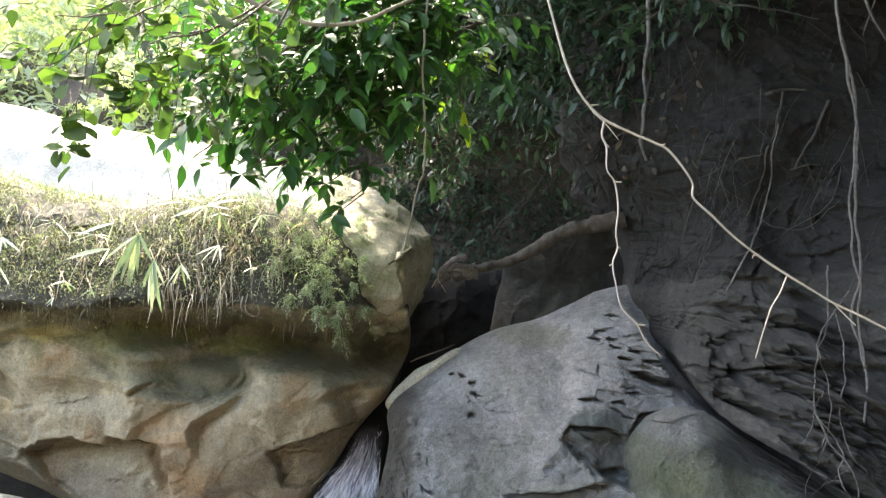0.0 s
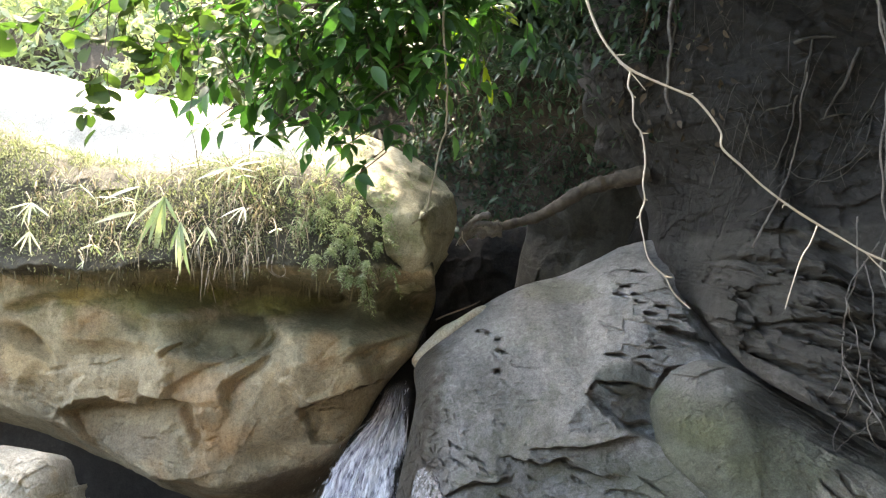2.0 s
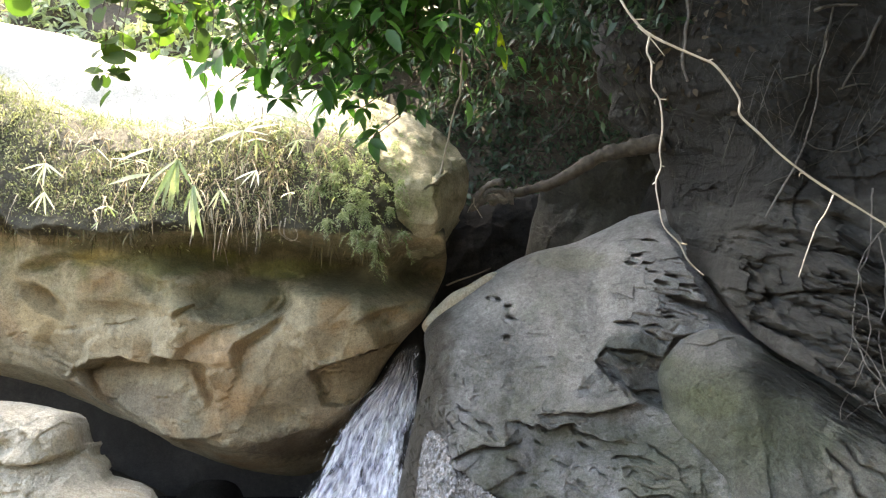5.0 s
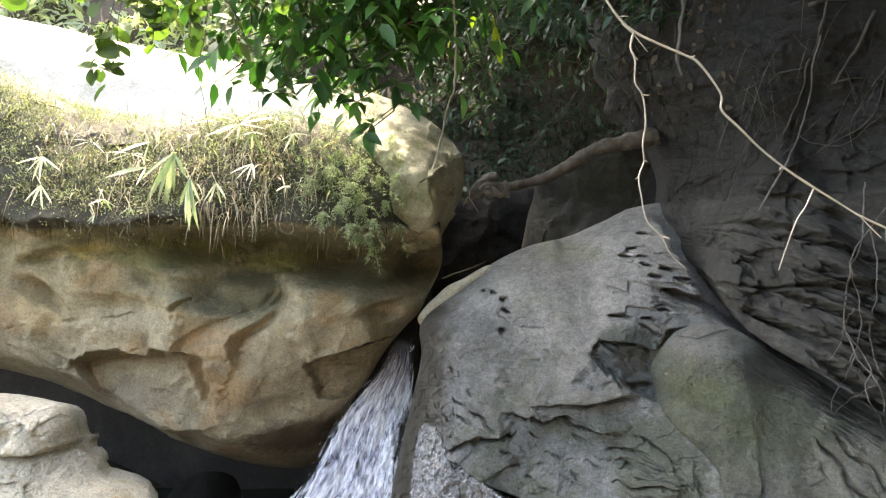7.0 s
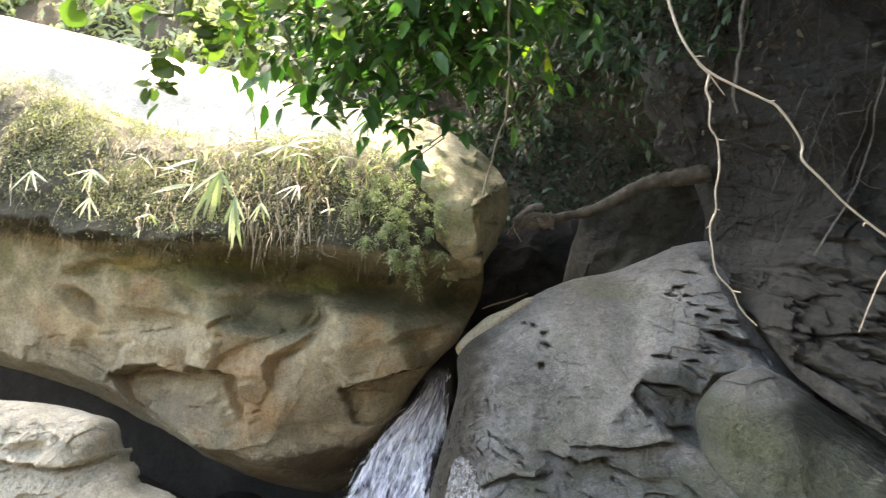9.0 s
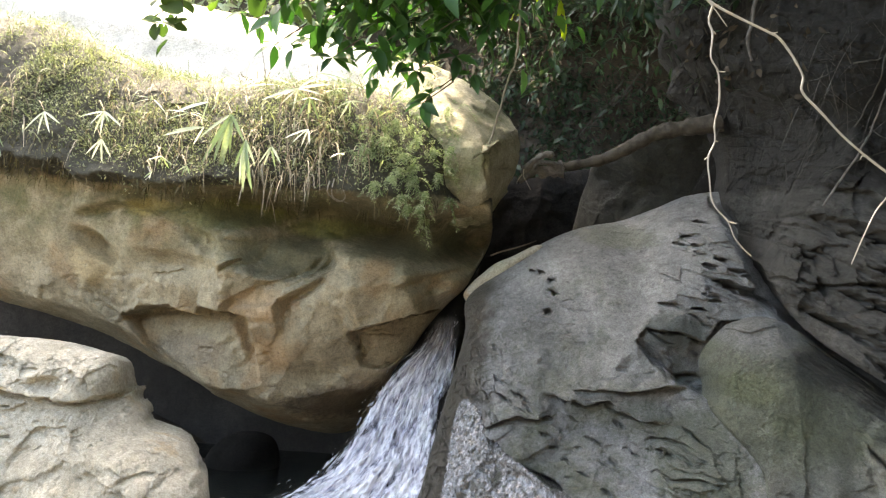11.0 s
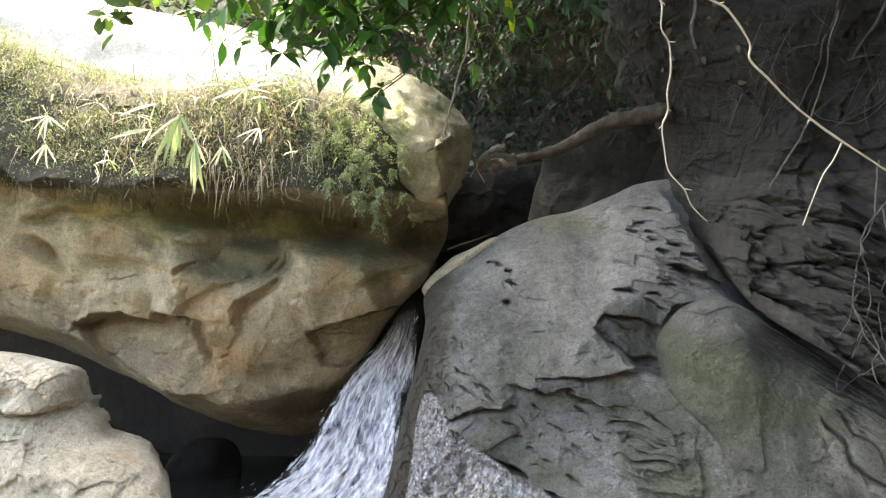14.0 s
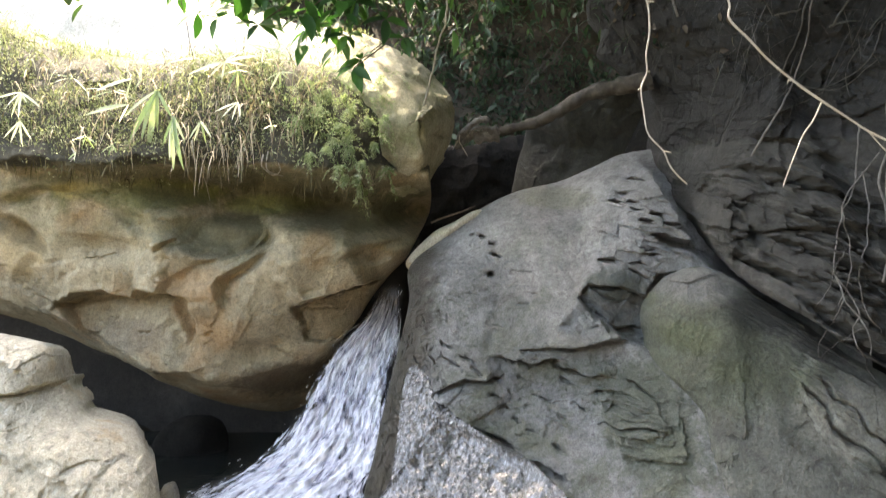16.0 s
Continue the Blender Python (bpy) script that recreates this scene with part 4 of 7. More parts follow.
slab = tagged(rock("grey_slab", [(-0.35, 5.45, 1.24), (-0.14, 5.60, 1.43), (0.12, 5.70, 1.63), (0.39, 5.75, 1.76), (0.68, 5.85, 1.83), (0.91, 5.80, 1.93), (1.19, 5.80, 2.05), (1.61, 5.60, 2.08), (2.08, 5.30, 1.66), (2.38, 4.70, 1.12), (2.57, 4.30, 0.88), (2.38, 3.90, 0.50), (2.04, 3.75, 0.20), (1.20, 3.95, 0.03), (0.25, 4.30, -0.16), (-0.31, 4.50, -0.25), (-0.54, 4.50, -0.10), (-0.50, 4.70, 0.20), (-0.45, 4.90, 0.49), (-0.38, 5.10, 0.81), (-0.34, 5.28, 1.04)], M_GREY,
    mid_y=5.0, front=0.24, back=1.0, n=580, bulge=5.5, rough=((0.9, 0.10), (3.5, 0.03), (12.0, 0.012), (38.0, 0.007)), features=[
        bevel([(1.35, 1.44), (1.41, 0.92), (1.48, 0.40), (1.51, -0.59)], 0.55),
        chips(150, (-0.6, -0.08), (-0.3, 1.0), 0.014, 0.025, -60, 81), facets(0.07, 0.3, 0.014, within([(-0.5, 1.1), (-0.3, 1.1), (-0.12, 0.6), (-0.1, -0.2), (-0.6, -0.2)], 0.05)),
        # the hollow beside the block, and its sharp lip
        plate([(0.70, 1.11), (0.75, 1.18), (0.93, 1.17), (1.07, 1.13), (1.18, 1.24), (1.28, 1.27), (1.31, 0.90), (1.07, 0.87), (0.94, 0.91), (0.85, 0.99), (0.78, 1.02)], -0.16, 0.35, -0.1, 0.01),
        crack([(0.79, 1.02), (0.86, 0.95), (0.95, 0.91), (1.09, 0.90)], 0.1, 0.02), ledge([(1.07, 1.11), (0.93, 1.16), (0.75, 1.18), (0.70, 1.11)], 0.05, 0.2, 0.008),
        crack([(0.75, 1.18), (0.83, 1.14), (0.93, 1.12)], 0.04, 0.008), ledge([(0.79, 0.88), (0.79, 1.02), (0.70, 1.11)], -0.05, 0.2, 0.008),
        ledge([(0.50, 0.83), (0.64, 0.85), (0.79, 0.89), (0.97, 0.92)], 0.07, 0.25, 0.008),
        slits(10, [(0.92, 1.76), (1.29, 1.64), (1.36, 1.37), (1.13, 1.30), (0.92, 1.46)], 0.06, 0.04, 0.007, 12, 21),
        shingles(0.14, 14, 0.03, 1.0, within([(0.92, 1.70), (1.22, 1.70), (1.36, 1.44), (1.10, 1.30), (0.89, 1.43)], 0.08)),
        plate([(0.79, 0.58), (0.98, 0.56), (1.18, 0.53), (1.15, 0.35), (0.85, 0.34)], 0.03, -0.2, 0.0, 0.008), dent([(0.84, 0.56)], 0.06, 0.02, 0.06, 0, 4),
        facets(0.5, 0.06, 0.012, within([(-0.24, 0.63), (0.58, 0.86), (1.04, 0.81), (1.29, 0.57), (1.20, 0.28), (-0.20, 0.05)], 0.2), (1.6, 1, 0.8), 20),
        facets(0.12, 0.35, 0.03, within([(1.03, 1.79), (1.25, 1.77), (1.58, 1.35), (1.42, 1.31), (1.06, 1.44)], 0.08), (1.8, 1, 0.7), 20),
        shingles(0.09, 12, 0.07, 1.0, within([(0.80, 0.60), (1.05, 0.64), (1.05, 0.46), (0.80, 0.42)], 0.06)),
        crack([(-0.22, 0.56), (-0.14, 0.51), (-0.05, 0.45), (0.05, 0.38), (0.15, 0.35), (0.25, 0.32), (0.34, 0.25), (0.43, 0.21), (0.53, 0.20), (0.61, 0.18)], 0.12, 0.010), ledge([(-0.22, 0.56), (-0.14, 0.51), (-0.05, 0.45), (0.05, 0.38), (0.15, 0.35), (0.25, 0.32), (0.34, 0.25), (0.43, 0.21), (0.53, 0.20), (0.61, 0.18)], 0.06, 0.3, 0.008),
        ledge([(0.18, 0.78), (0.31, 0.77), (0.40, 0.74), (0.52, 0.77), (0.61, 0.72), (0.74, 0.71), (0.87, 0.69)], 0.11, 0.3, 0.007), ledge([(0.31, 0.82), (0.39, 0.83), (0.50, 0.84), (0.62, 0.85), (0.78, 0.87), (0.93, 0.89), (1.06, 0.89)], 0.07, 0.2, 0.007),
        ledge([(-0.15, 0.55), (-0.05, 0.61), (0.12, 0.64), (0.23, 0.64)], 0.07, 0.3, 0.006), crack([(-0.15, 0.55), (-0.05, 0.61), (0.12, 0.64), (0.23, 0.64), (0.25, 0.67)], 0.09, 0.009),
        plate([(0.79, 0.60), (0.96, 0.70), (1.05, 0.60), (1.09, 0.50), (0.95, 0.44), (0.81, 0.45)], 0.03, -0.2, 0.0),
        crack([(0.81, 0.53), (0.93, 0.56), (1.07, 0.55)], 0.03, 0.008), crack([(0.85, 0.49), (0.95, 0.50), (1.08, 0.50)], 0.03, 0.008),
        crack([(0.47, 0.45), (0.55, 0.42), (0.60, 0.41)], 0.02, 0.006), crack([(0.41, 0.57), (0.47, 0.55)], 0.02, 0.006), crack([(0.63, 0.55), (0.69, 0.54)], 0.02, 0.006),
        crack([(0.12, 0.95), (0.29, 0.94)], 0.012, 0.006), crack([(0.29, 0.84), (0.49, 0.81)], 0.015, 0.007), crack([(0.02, 0.68), (0.12, 0.67)], 0.02, 0.006),
        undercut([(1.29, 1.77), (1.37, 1.62), (1.44, 1.46), (1.58, 1.32), (1.72, 1.21), (1.84, 1.09), (1.97, 1.02), (2.06, 0.93), (2.19, 0.81), (2.34, 0.69)], 0.3, 0.04, 0.22),
        notches([(0.07, 1.46), (0.13, 1.45), (0.19, 1.41), (0.22, 1.34), (0.18, 1.22)], 0.02, 0.012, 0.09),
        notches([(1.03, 1.74), (1.14, 1.84), (1.08, 1.64), (1.13, 1.57), (1.20, 1.61), (1.08, 1.69), (0.99, 1.69)], 0.036, 0.012, 0.1, -14),
        notches([(1.22, 1.47), (1.32, 1.43)], 0.09, 0.028, 0.2, -15),
        notches([(1.14, 1.37), (1.28, 1.55), (1.05, 1.32), (0.88, 1.33), (1.36, 1.52)], 0.05, 0.012, 0.1),
        crack([(0.74, 0.60), (0.82, 0.61), (0.91, 0.61), (0.99, 0.60)], 0.07, 0.008), crack([(0.75, 0.45), (0.84, 0.44), (0.95, 0.46), (1.06, 0.46)], 0.09, 0.010), crack([(0.78, 0.53), (0.89, 0.54), (1.02, 0.54)], 0.05, 0.006),
        notches([(0.25, 0.49), (0.32, 0.43), (0.41, 0.39), (0.55, 0.32), (0.48, 0.55), (0.69, 0.52), (0.19, 0.56), (0.35, 0.66), (0.61, 0.65)], 0.03, 0.008, 0.05, -22),
        notches([(-0.16, 0.73), (-0.05, 0.73), (0.09, 0.69), (0.05, 0.75), (-0.09, 0.82), (1.03, 0.63), (0.98, 0.66)], 0.05, 0.008, 0.05, -25),
        crack([(0.97, 1.29), (1.04, 1.25), (1.13, 1.22)], 0.06, 0.01), crack([(1.47, 1.22), (1.59, 1.17), (1.69, 1.16)], 0.12, 0.02),
        facets(0.085, 0.16, 0.008, lambda p: smooth(-0.1, 0.25, fbm(p, 1.6, 3)) * 0.9, (2.0, 1, 0.7), 18),
        facets(0.04, 0.14, 0.004, lambda p: smooth(-0.15, 0.2, fbm(p + 7, 2.2, 3)), (1.8, 1, 0.8), 18),
        dent([(0.18, 1.23)], 0.022, 0.013, 0.06, 0, 2), dent([(0.20, 1.41)], 0.03, 0.014, 0.05, -10, 2),
        dent([(0.20, 1.35)], 0.022, 0.012, 0.05, 0, 2), dent([(0.10, 1.46)], 0.03, 0.012, 0.04, -10, 2), dent([(1.03, 1.74)], 0.03, 0.016, 0.05, 10, 2),
        chips(90, (0.0, 2.0), (0.1, 1.9), 0.022, 0.022, -12, 3), chips(160, (0.0, 2.2), (-0.2, 1.9), 0.009, 0.012, -20, 4),
        crack([(0.27, 1.24), (0.44, 1.25)], 0.02, 0.008),
        crack([(0.90, 1.86), (0.79, 1.63), (0.75, 1.45), (0.75, 1.29)], 0.03, 0.05),
    ]), "smooth grey mudstone slab with broken ledges beside the waterfall", "rock")
right_block = tagged(rock("rounded_block", [(1.06, 4.72, 0.91), (1.04, 4.74, 1.04), (1.10, 4.76, 1.15), (1.22, 4.76, 1.27), (1.39, 4.76, 1.31), (1.56, 4.74, 1.25), (1.74, 4.68, 1.13), (1.93, 4.58, 1.01), (2.11, 4.42, 0.86), (2.35, 4.30, 0.70), (2.42, 4.00, 0.34), (1.86, 3.75, 0.12), (1.41, 3.85, 0.06), (1.30, 4.10, 0.33), (1.30, 4.28, 0.53), (1.24, 4.38, 0.63), (1.17, 4.45, 0.70), (1.11, 4.56, 0.76), (1.06, 4.65, 0.83)], M_BLOCK,
    mid_y=4.3, front=0.11, back=0.5, n=280, bulge=9.0, rough=((1.2, 0.08), (4.5, 0.028), (15.0, 0.011), (42.0, 0.006)), features=[
        shingles(0.07, 30, 0.03, 1.0, within([(1.45, 1.22), (1.75, 1.15), (2.05, 0.92), (1.85, 0.86), (1.55, 1.00)], 0.08)), facets(0.45, 0.05, 0.006), facets(0.08, 0.06, 0.003, lambda p: smooth(0.0, 0.3, fbm(p, 1.6, 3))), scallops(0.3, 0.012),
        plate([(1.75, 0.80), (1.83, 0.88), (2.05, 0.78), (2.36, 0.65), (2.54, 0.17), (2.10, 0.25), (1.97, 0.34), (1.85, 0.50), (1.78, 0.65)], 0.06, 0.12, 0.1, 0.008),
        crack([(1.75, 0.81), (1.78, 0.71), (1.84, 0.64), (1.86, 0.54), (1.97, 0.47), (2.10, 0.38), (2.28, 0.33)], 0.1, 0.011), crack([(1.84, 0.81), (1.90, 0.68), (2.00, 0.64), (2.03, 0.55), (2.22, 0.47)], 0.07, 0.009),
        shingles(0.1, 30, 0.04, 1.0, within([(1.81, 0.81), (2.06, 0.72), (2.36, 0.57), (2.37, 0.32), (2.00, 0.40), (1.84, 0.59)], 0.05)),
        scallops(0.16, 0.006),
        chips(90, (0.8, 2.2), (0.0, 1.3), 0.012, 0.012, -15, 62),
    ]), "rounded greenish grey mudstone block under the shale wall", "rock")
wall = tagged(rock("shale_wall", [(1.42, 5.85, 1.80), (1.45, 5.00, 1.52), (1.55, 4.65, 1.28), (1.68, 4.38, 1.15), (1.77, 4.22, 1.09), (1.88, 4.02, 1.00), (2.01, 3.90, 0.91), (2.36, 3.90, 0.77), (2.66, 3.60, 1.13), (2.97, 3.90, 2.02), (3.46, 4.60, 3.02), (3.69, 5.20, 4.07), (3.39, 5.60, 4.88), (2.59, 5.90, 5.17), (1.68, 6.20, 5.13), (1.14, 6.35, 4.35), (0.95, 6.40, 3.75), (0.99, 6.30, 3.24), (1.15, 6.15, 2.92), (1.34, 6.05, 2.61), (1.44, 6.00, 2.31), (1.41, 5.95, 2.00)], M_WALL,
    mid_y=5.1, front=0.22, back=1.5, n=430, bulge=3.2, rough=((0.9, 0.14), (3.5, 0.05), (12.0, 0.022), (35.0, 0.008)), features=[
        facets(0.42, 0.16, 0.04, None, (1.7, 1, 0.8), 30),
        facets(0.15, 0.18, 0.02, None, (2.2, 1, 0.7), 33),
        shingles(0.30, 30, 0.05, 0.8, None, 0.12),
        shingles(0.22, 32, 0.09, 0.7, within([(1.39, 1.72), (1.66, 1.89), (2.21, 1.74), (2.08, 0.92), (1.87, 1.02), (1.68, 1.16), (1.54, 1.32), (1.46, 1.50)], 0.15), 0.16),
        slits(55, [(1.39, 1.72), (1.66, 1.89), (2.21, 1.74), (2.08, 0.92), (1.87, 1.02), (1.68, 1.16), (1.54, 1.32), (1.46, 1.50)], 0.11, 0.08, 0.009, 31, 31, 0.16),
        slits(16, [(1.39, 1.72), (1.66, 1.89), (2.21, 1.74), (2.08, 0.92), (1.87, 1.02), (1.68, 1.16), (1.54, 1.32), (1.46, 1.50)], 0.24, 0.1, 0.014, 31, 32, 0.1),
        notches([(1.55, 1.64), (1.60, 1.66), (1.57, 1.60), (1.62, 1.50), (1.49, 1.80), (1.52, 1.78), (1.55, 1.80)], 0.045, 0.02, 0.1, -60),
        dent([(1.39, 2.36)], 0.2, 0.35, 0.15, 10, 2),
        dent([(2.11, 2.28)], 0.3, 0.4, 0.15, -20, 2),
        scallops(0.35, 0.08),
    ]), "dark layered shale wall overhanging the slab", "rock wall")
# Overhang added above the view to keep sky light off the wall.
brow = tagged(rock("shade_brow", [(1.0, 5.6, 4.35), (1.6, 5.4, 4.05), (2.5, 5.2, 3.95), (3.6, 4.8, 3.95), (4.8, 4.6, 4.3), (4.6, 4.8, 5.1), (3.0, 5.2, 5.4), (1.5, 5.5, 5.1)], M_SOIL,
    mid_y=5.2, front=2.3, back=2.0, n=120, rough=((1.2, 0.2), (4.0, 0.12), (14.0, 0.05))), "unseen earth overhang added to shade the shale wall", "bank")
tagged(rock("soil_bank", [(0.92, 6.50, 3.69), (0.98, 6.45, 3.37), (0.93, 6.40, 3.17), (1.05, 6.35, 3.00), (1.01, 6.30, 2.82), (1.13, 6.15, 2.71), (1.22, 6.10, 2.60), (1.30, 6.05, 2.54), (1.41, 6.00, 2.49), (1.54, 6.00, 2.43), (1.75, 6.00, 2.56), (1.81, 6.30, 3.47), (1.57, 6.40, 3.76)], M_SOIL,
    front=0.12, back=0.5, n=110, bulge=4.0, rough=((3.0, 0.1), (9.0, 0.06), (25.0, 0.03))), "dark crumbling soil where the log leans on the bank", "bank")
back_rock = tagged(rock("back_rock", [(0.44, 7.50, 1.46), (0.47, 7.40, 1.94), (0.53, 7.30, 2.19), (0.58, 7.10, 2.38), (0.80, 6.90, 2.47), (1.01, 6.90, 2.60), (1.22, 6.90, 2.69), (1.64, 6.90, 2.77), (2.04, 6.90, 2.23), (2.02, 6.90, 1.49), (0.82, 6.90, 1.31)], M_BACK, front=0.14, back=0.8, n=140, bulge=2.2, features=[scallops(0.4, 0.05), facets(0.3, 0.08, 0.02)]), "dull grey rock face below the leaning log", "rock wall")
gully = tagged(rock("gully_wall", [(-0.85, 8.00, 1.22), (-0.75, 8.00, 1.78), (-0.42, 8.00, 2.18), (0.08, 8.00, 2.25), (0.47, 8.00, 2.34), (0.92, 8.00, 2.38), (1.48, 8.00, 2.28), (1.51, 8.00, 1.17), (0.42, 8.00, 0.35), (-0.83, 8.00, 0.31)], M_DARK, front=0.2, back=0.8, n=120, features=[scallops(0.3, 0.1)]), "wet rock at the back of the gully, shade painted in", "rock wall")
# Filler added behind slab and wall to stop sky light leaking through.
tagged(rock("light_block_rock", [(1.32, 6.60, 1.63), (1.48, 6.80, 2.43), (3.10, 7.00, 5.11), (5.04, 6.50, 4.89), (5.27, 5.20, 3.22), (4.90, 4.60, 1.50), (4.46, 4.40, 0.29), (3.46, 4.60, -0.47), (2.27, 5.60, -0.22), (1.63, 6.20, 0.42)], M_DARK, front=0.1, back=1.0, n=60), "dark filler rock added to block light behind the shale wall", "rock wall")
# Back wall added to close the hollow; its colour holds the shade.
cave = tagged(rock("cave_wall", [(-8.15, 7.30, 1.32), (-2.76, 7.30, 1.51), (-1.09, 7.30, 1.50), (-0.57, 7.30, 1.42), (-0.14, 7.30, 0.65), (-0.22, 7.30, -0.28), (-0.61, 7.30, -1.19), (-2.71, 7.30, -1.53), (-8.16, 7.30, -1.75)], M_CAVE, front=0.2, back=0.6, n=80), "added back wall of the boulder's hollow, shade painted in", "rock wall")
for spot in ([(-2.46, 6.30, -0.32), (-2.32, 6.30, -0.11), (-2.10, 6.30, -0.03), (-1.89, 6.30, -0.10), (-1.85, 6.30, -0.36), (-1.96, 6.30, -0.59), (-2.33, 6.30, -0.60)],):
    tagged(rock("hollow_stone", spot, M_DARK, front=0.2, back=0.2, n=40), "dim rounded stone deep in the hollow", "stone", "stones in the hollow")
fore = tagged(rock("foreground_boulder", [(-5.00, 4.45, 0.94), (-3.85, 4.45, 0.94), (-3.12, 4.45, 0.92), (-2.90, 4.45, 0.92), (-2.65, 4.45, 0.91), (-2.44, 4.45, 0.87), (-2.33, 4.45, 0.85), (-2.28, 4.45, 0.79), (-2.26, 4.45, 0.70), (-2.24, 4.45, 0.60), (-2.17, 4.45, 0.53), (-2.07, 4.45, 0.45), (-1.90, 4.45, 0.41), (-1.78, 4.45, 0.35), (-1.68, 4.45, 0.25), (-1.61, 4.45, 0.14), (-1.56, 4.45, -0.04), (-1.54, 4.45, -0.43), (-1.95, 4.45, -1.00), (-3.73, 4.45, -1.23), (-5.02, 4.45, -0.26)], M_PALE,
    mid_y=4.4, front=0.3, back=0.5, n=280, bulge=4.5, rough=((1.2, 0.09), (5.0, 0.04), (16.0, 0.016), (45.0, 0.006)), features=[
        scallops(0.3, 0.03), facets(0.26, 0.12, 0.02), facets(0.09, 0.12, 0.006), scallops(0.07, 0.01), chips(140, (-3.2, -1.2), (-0.2, 1.2), 0.016, 0.012, 0, 8),
        plate([(-3.92, 0.63), (-2.89, 0.65), (-2.69, 0.63), (-2.49, 0.61), (-2.32, 0.62), (-2.21, 0.64), (-2.05, 0.60), (-1.93, 0.53), (-1.66, 0.44), (-1.49, 0.25), (-1.41, -0.70), (-3.83, -1.01)], 0.1, -0.6, 0.0, 0.012),
        crack([(-3.09, 0.65), (-2.89, 0.65), (-2.69, 0.63), (-2.49, 0.61), (-2.32, 0.61), (-2.21, 0.63), (-2.06, 0.60)], 0.05, 0.012), dent([(-2.57, 0.70)], 0.09, 0.045, 0.06, 0, 4),
        notches([(-2.78, 0.57), (-2.83, 0.47), (-2.72, 0.42), (-2.84, 0.33), (-2.21, 0.70), (-2.15, 0.64)], 0.025, 0.012, 0.05),
        crack([(-2.36, 0.62), (-2.23, 0.65), (-2.10, 0.61)], 0.05, 0.01),
    ]), "pale cream sandstone boulder at the foot of the fall", "boulder")
pebble = tagged(rock("foot_stone", [(-1.81, 4.75, -0.23), (-1.79, 4.75, -0.08), (-1.75, 4.75, -0.03), (-1.71, 4.75, -0.04), (-1.69, 4.75, -0.14), (-1.71, 4.75, -0.30)], M_PALE, front=0.08, back=0.1, n=30, rough=((8.0, 0.02),)), "small pale stone beside the plunging water", "stone")
sunlit = tagged(rock("sunlit_rock", [(-12.26, 10.00, 5.56), (-7.38, 9.40, 4.84), (-5.09, 9.00, 4.35), (-4.04, 8.60, 4.04), (-3.08, 8.20, 3.78), (-2.31, 7.80, 3.57), (-1.55, 7.40, 3.29), (-0.91, 7.00, 3.05), (-0.67, 6.60, 2.56), (-2.63, 6.40, 2.21), (-4.89, 6.40, 2.21), (-7.89, 6.60, 2.60)], M_SUNLIT, mid_y=7.4, front=0.0, back=1.2, n=160, rough=((1.0, 0.06), (4.0, 0.03), (14.0, 0.015))), "rock slope behind the overgrown boulder, painted sunlit pale", "rock")
wet = tagged(rock("wet_ledge", [(-0.26, 4.93, 0.73), (-0.22, 4.93, 0.72), (-0.17, 4.86, 0.63), (-0.11, 4.74, 0.53), (0.04, 4.56, 0.42), (0.22, 4.42, 0.33), (0.46, 4.28, 0.22), (0.53, 4.10, 0.06), (-0.39, 4.35, -0.06), (-0.38, 4.50, 0.13), (-0.36, 4.64, 0.35), (-0.35, 4.76, 0.52), (-0.32, 4.88, 0.67)], M_WETROCK,
    front=0.03, back=0.35, n=220, bulge=5.0, rough=((1.5, 0.03), (6.0, 0.04), (22.0, 0.022), (60.0, 0.010))), "wet glistening rock beside the falling water", "rock")

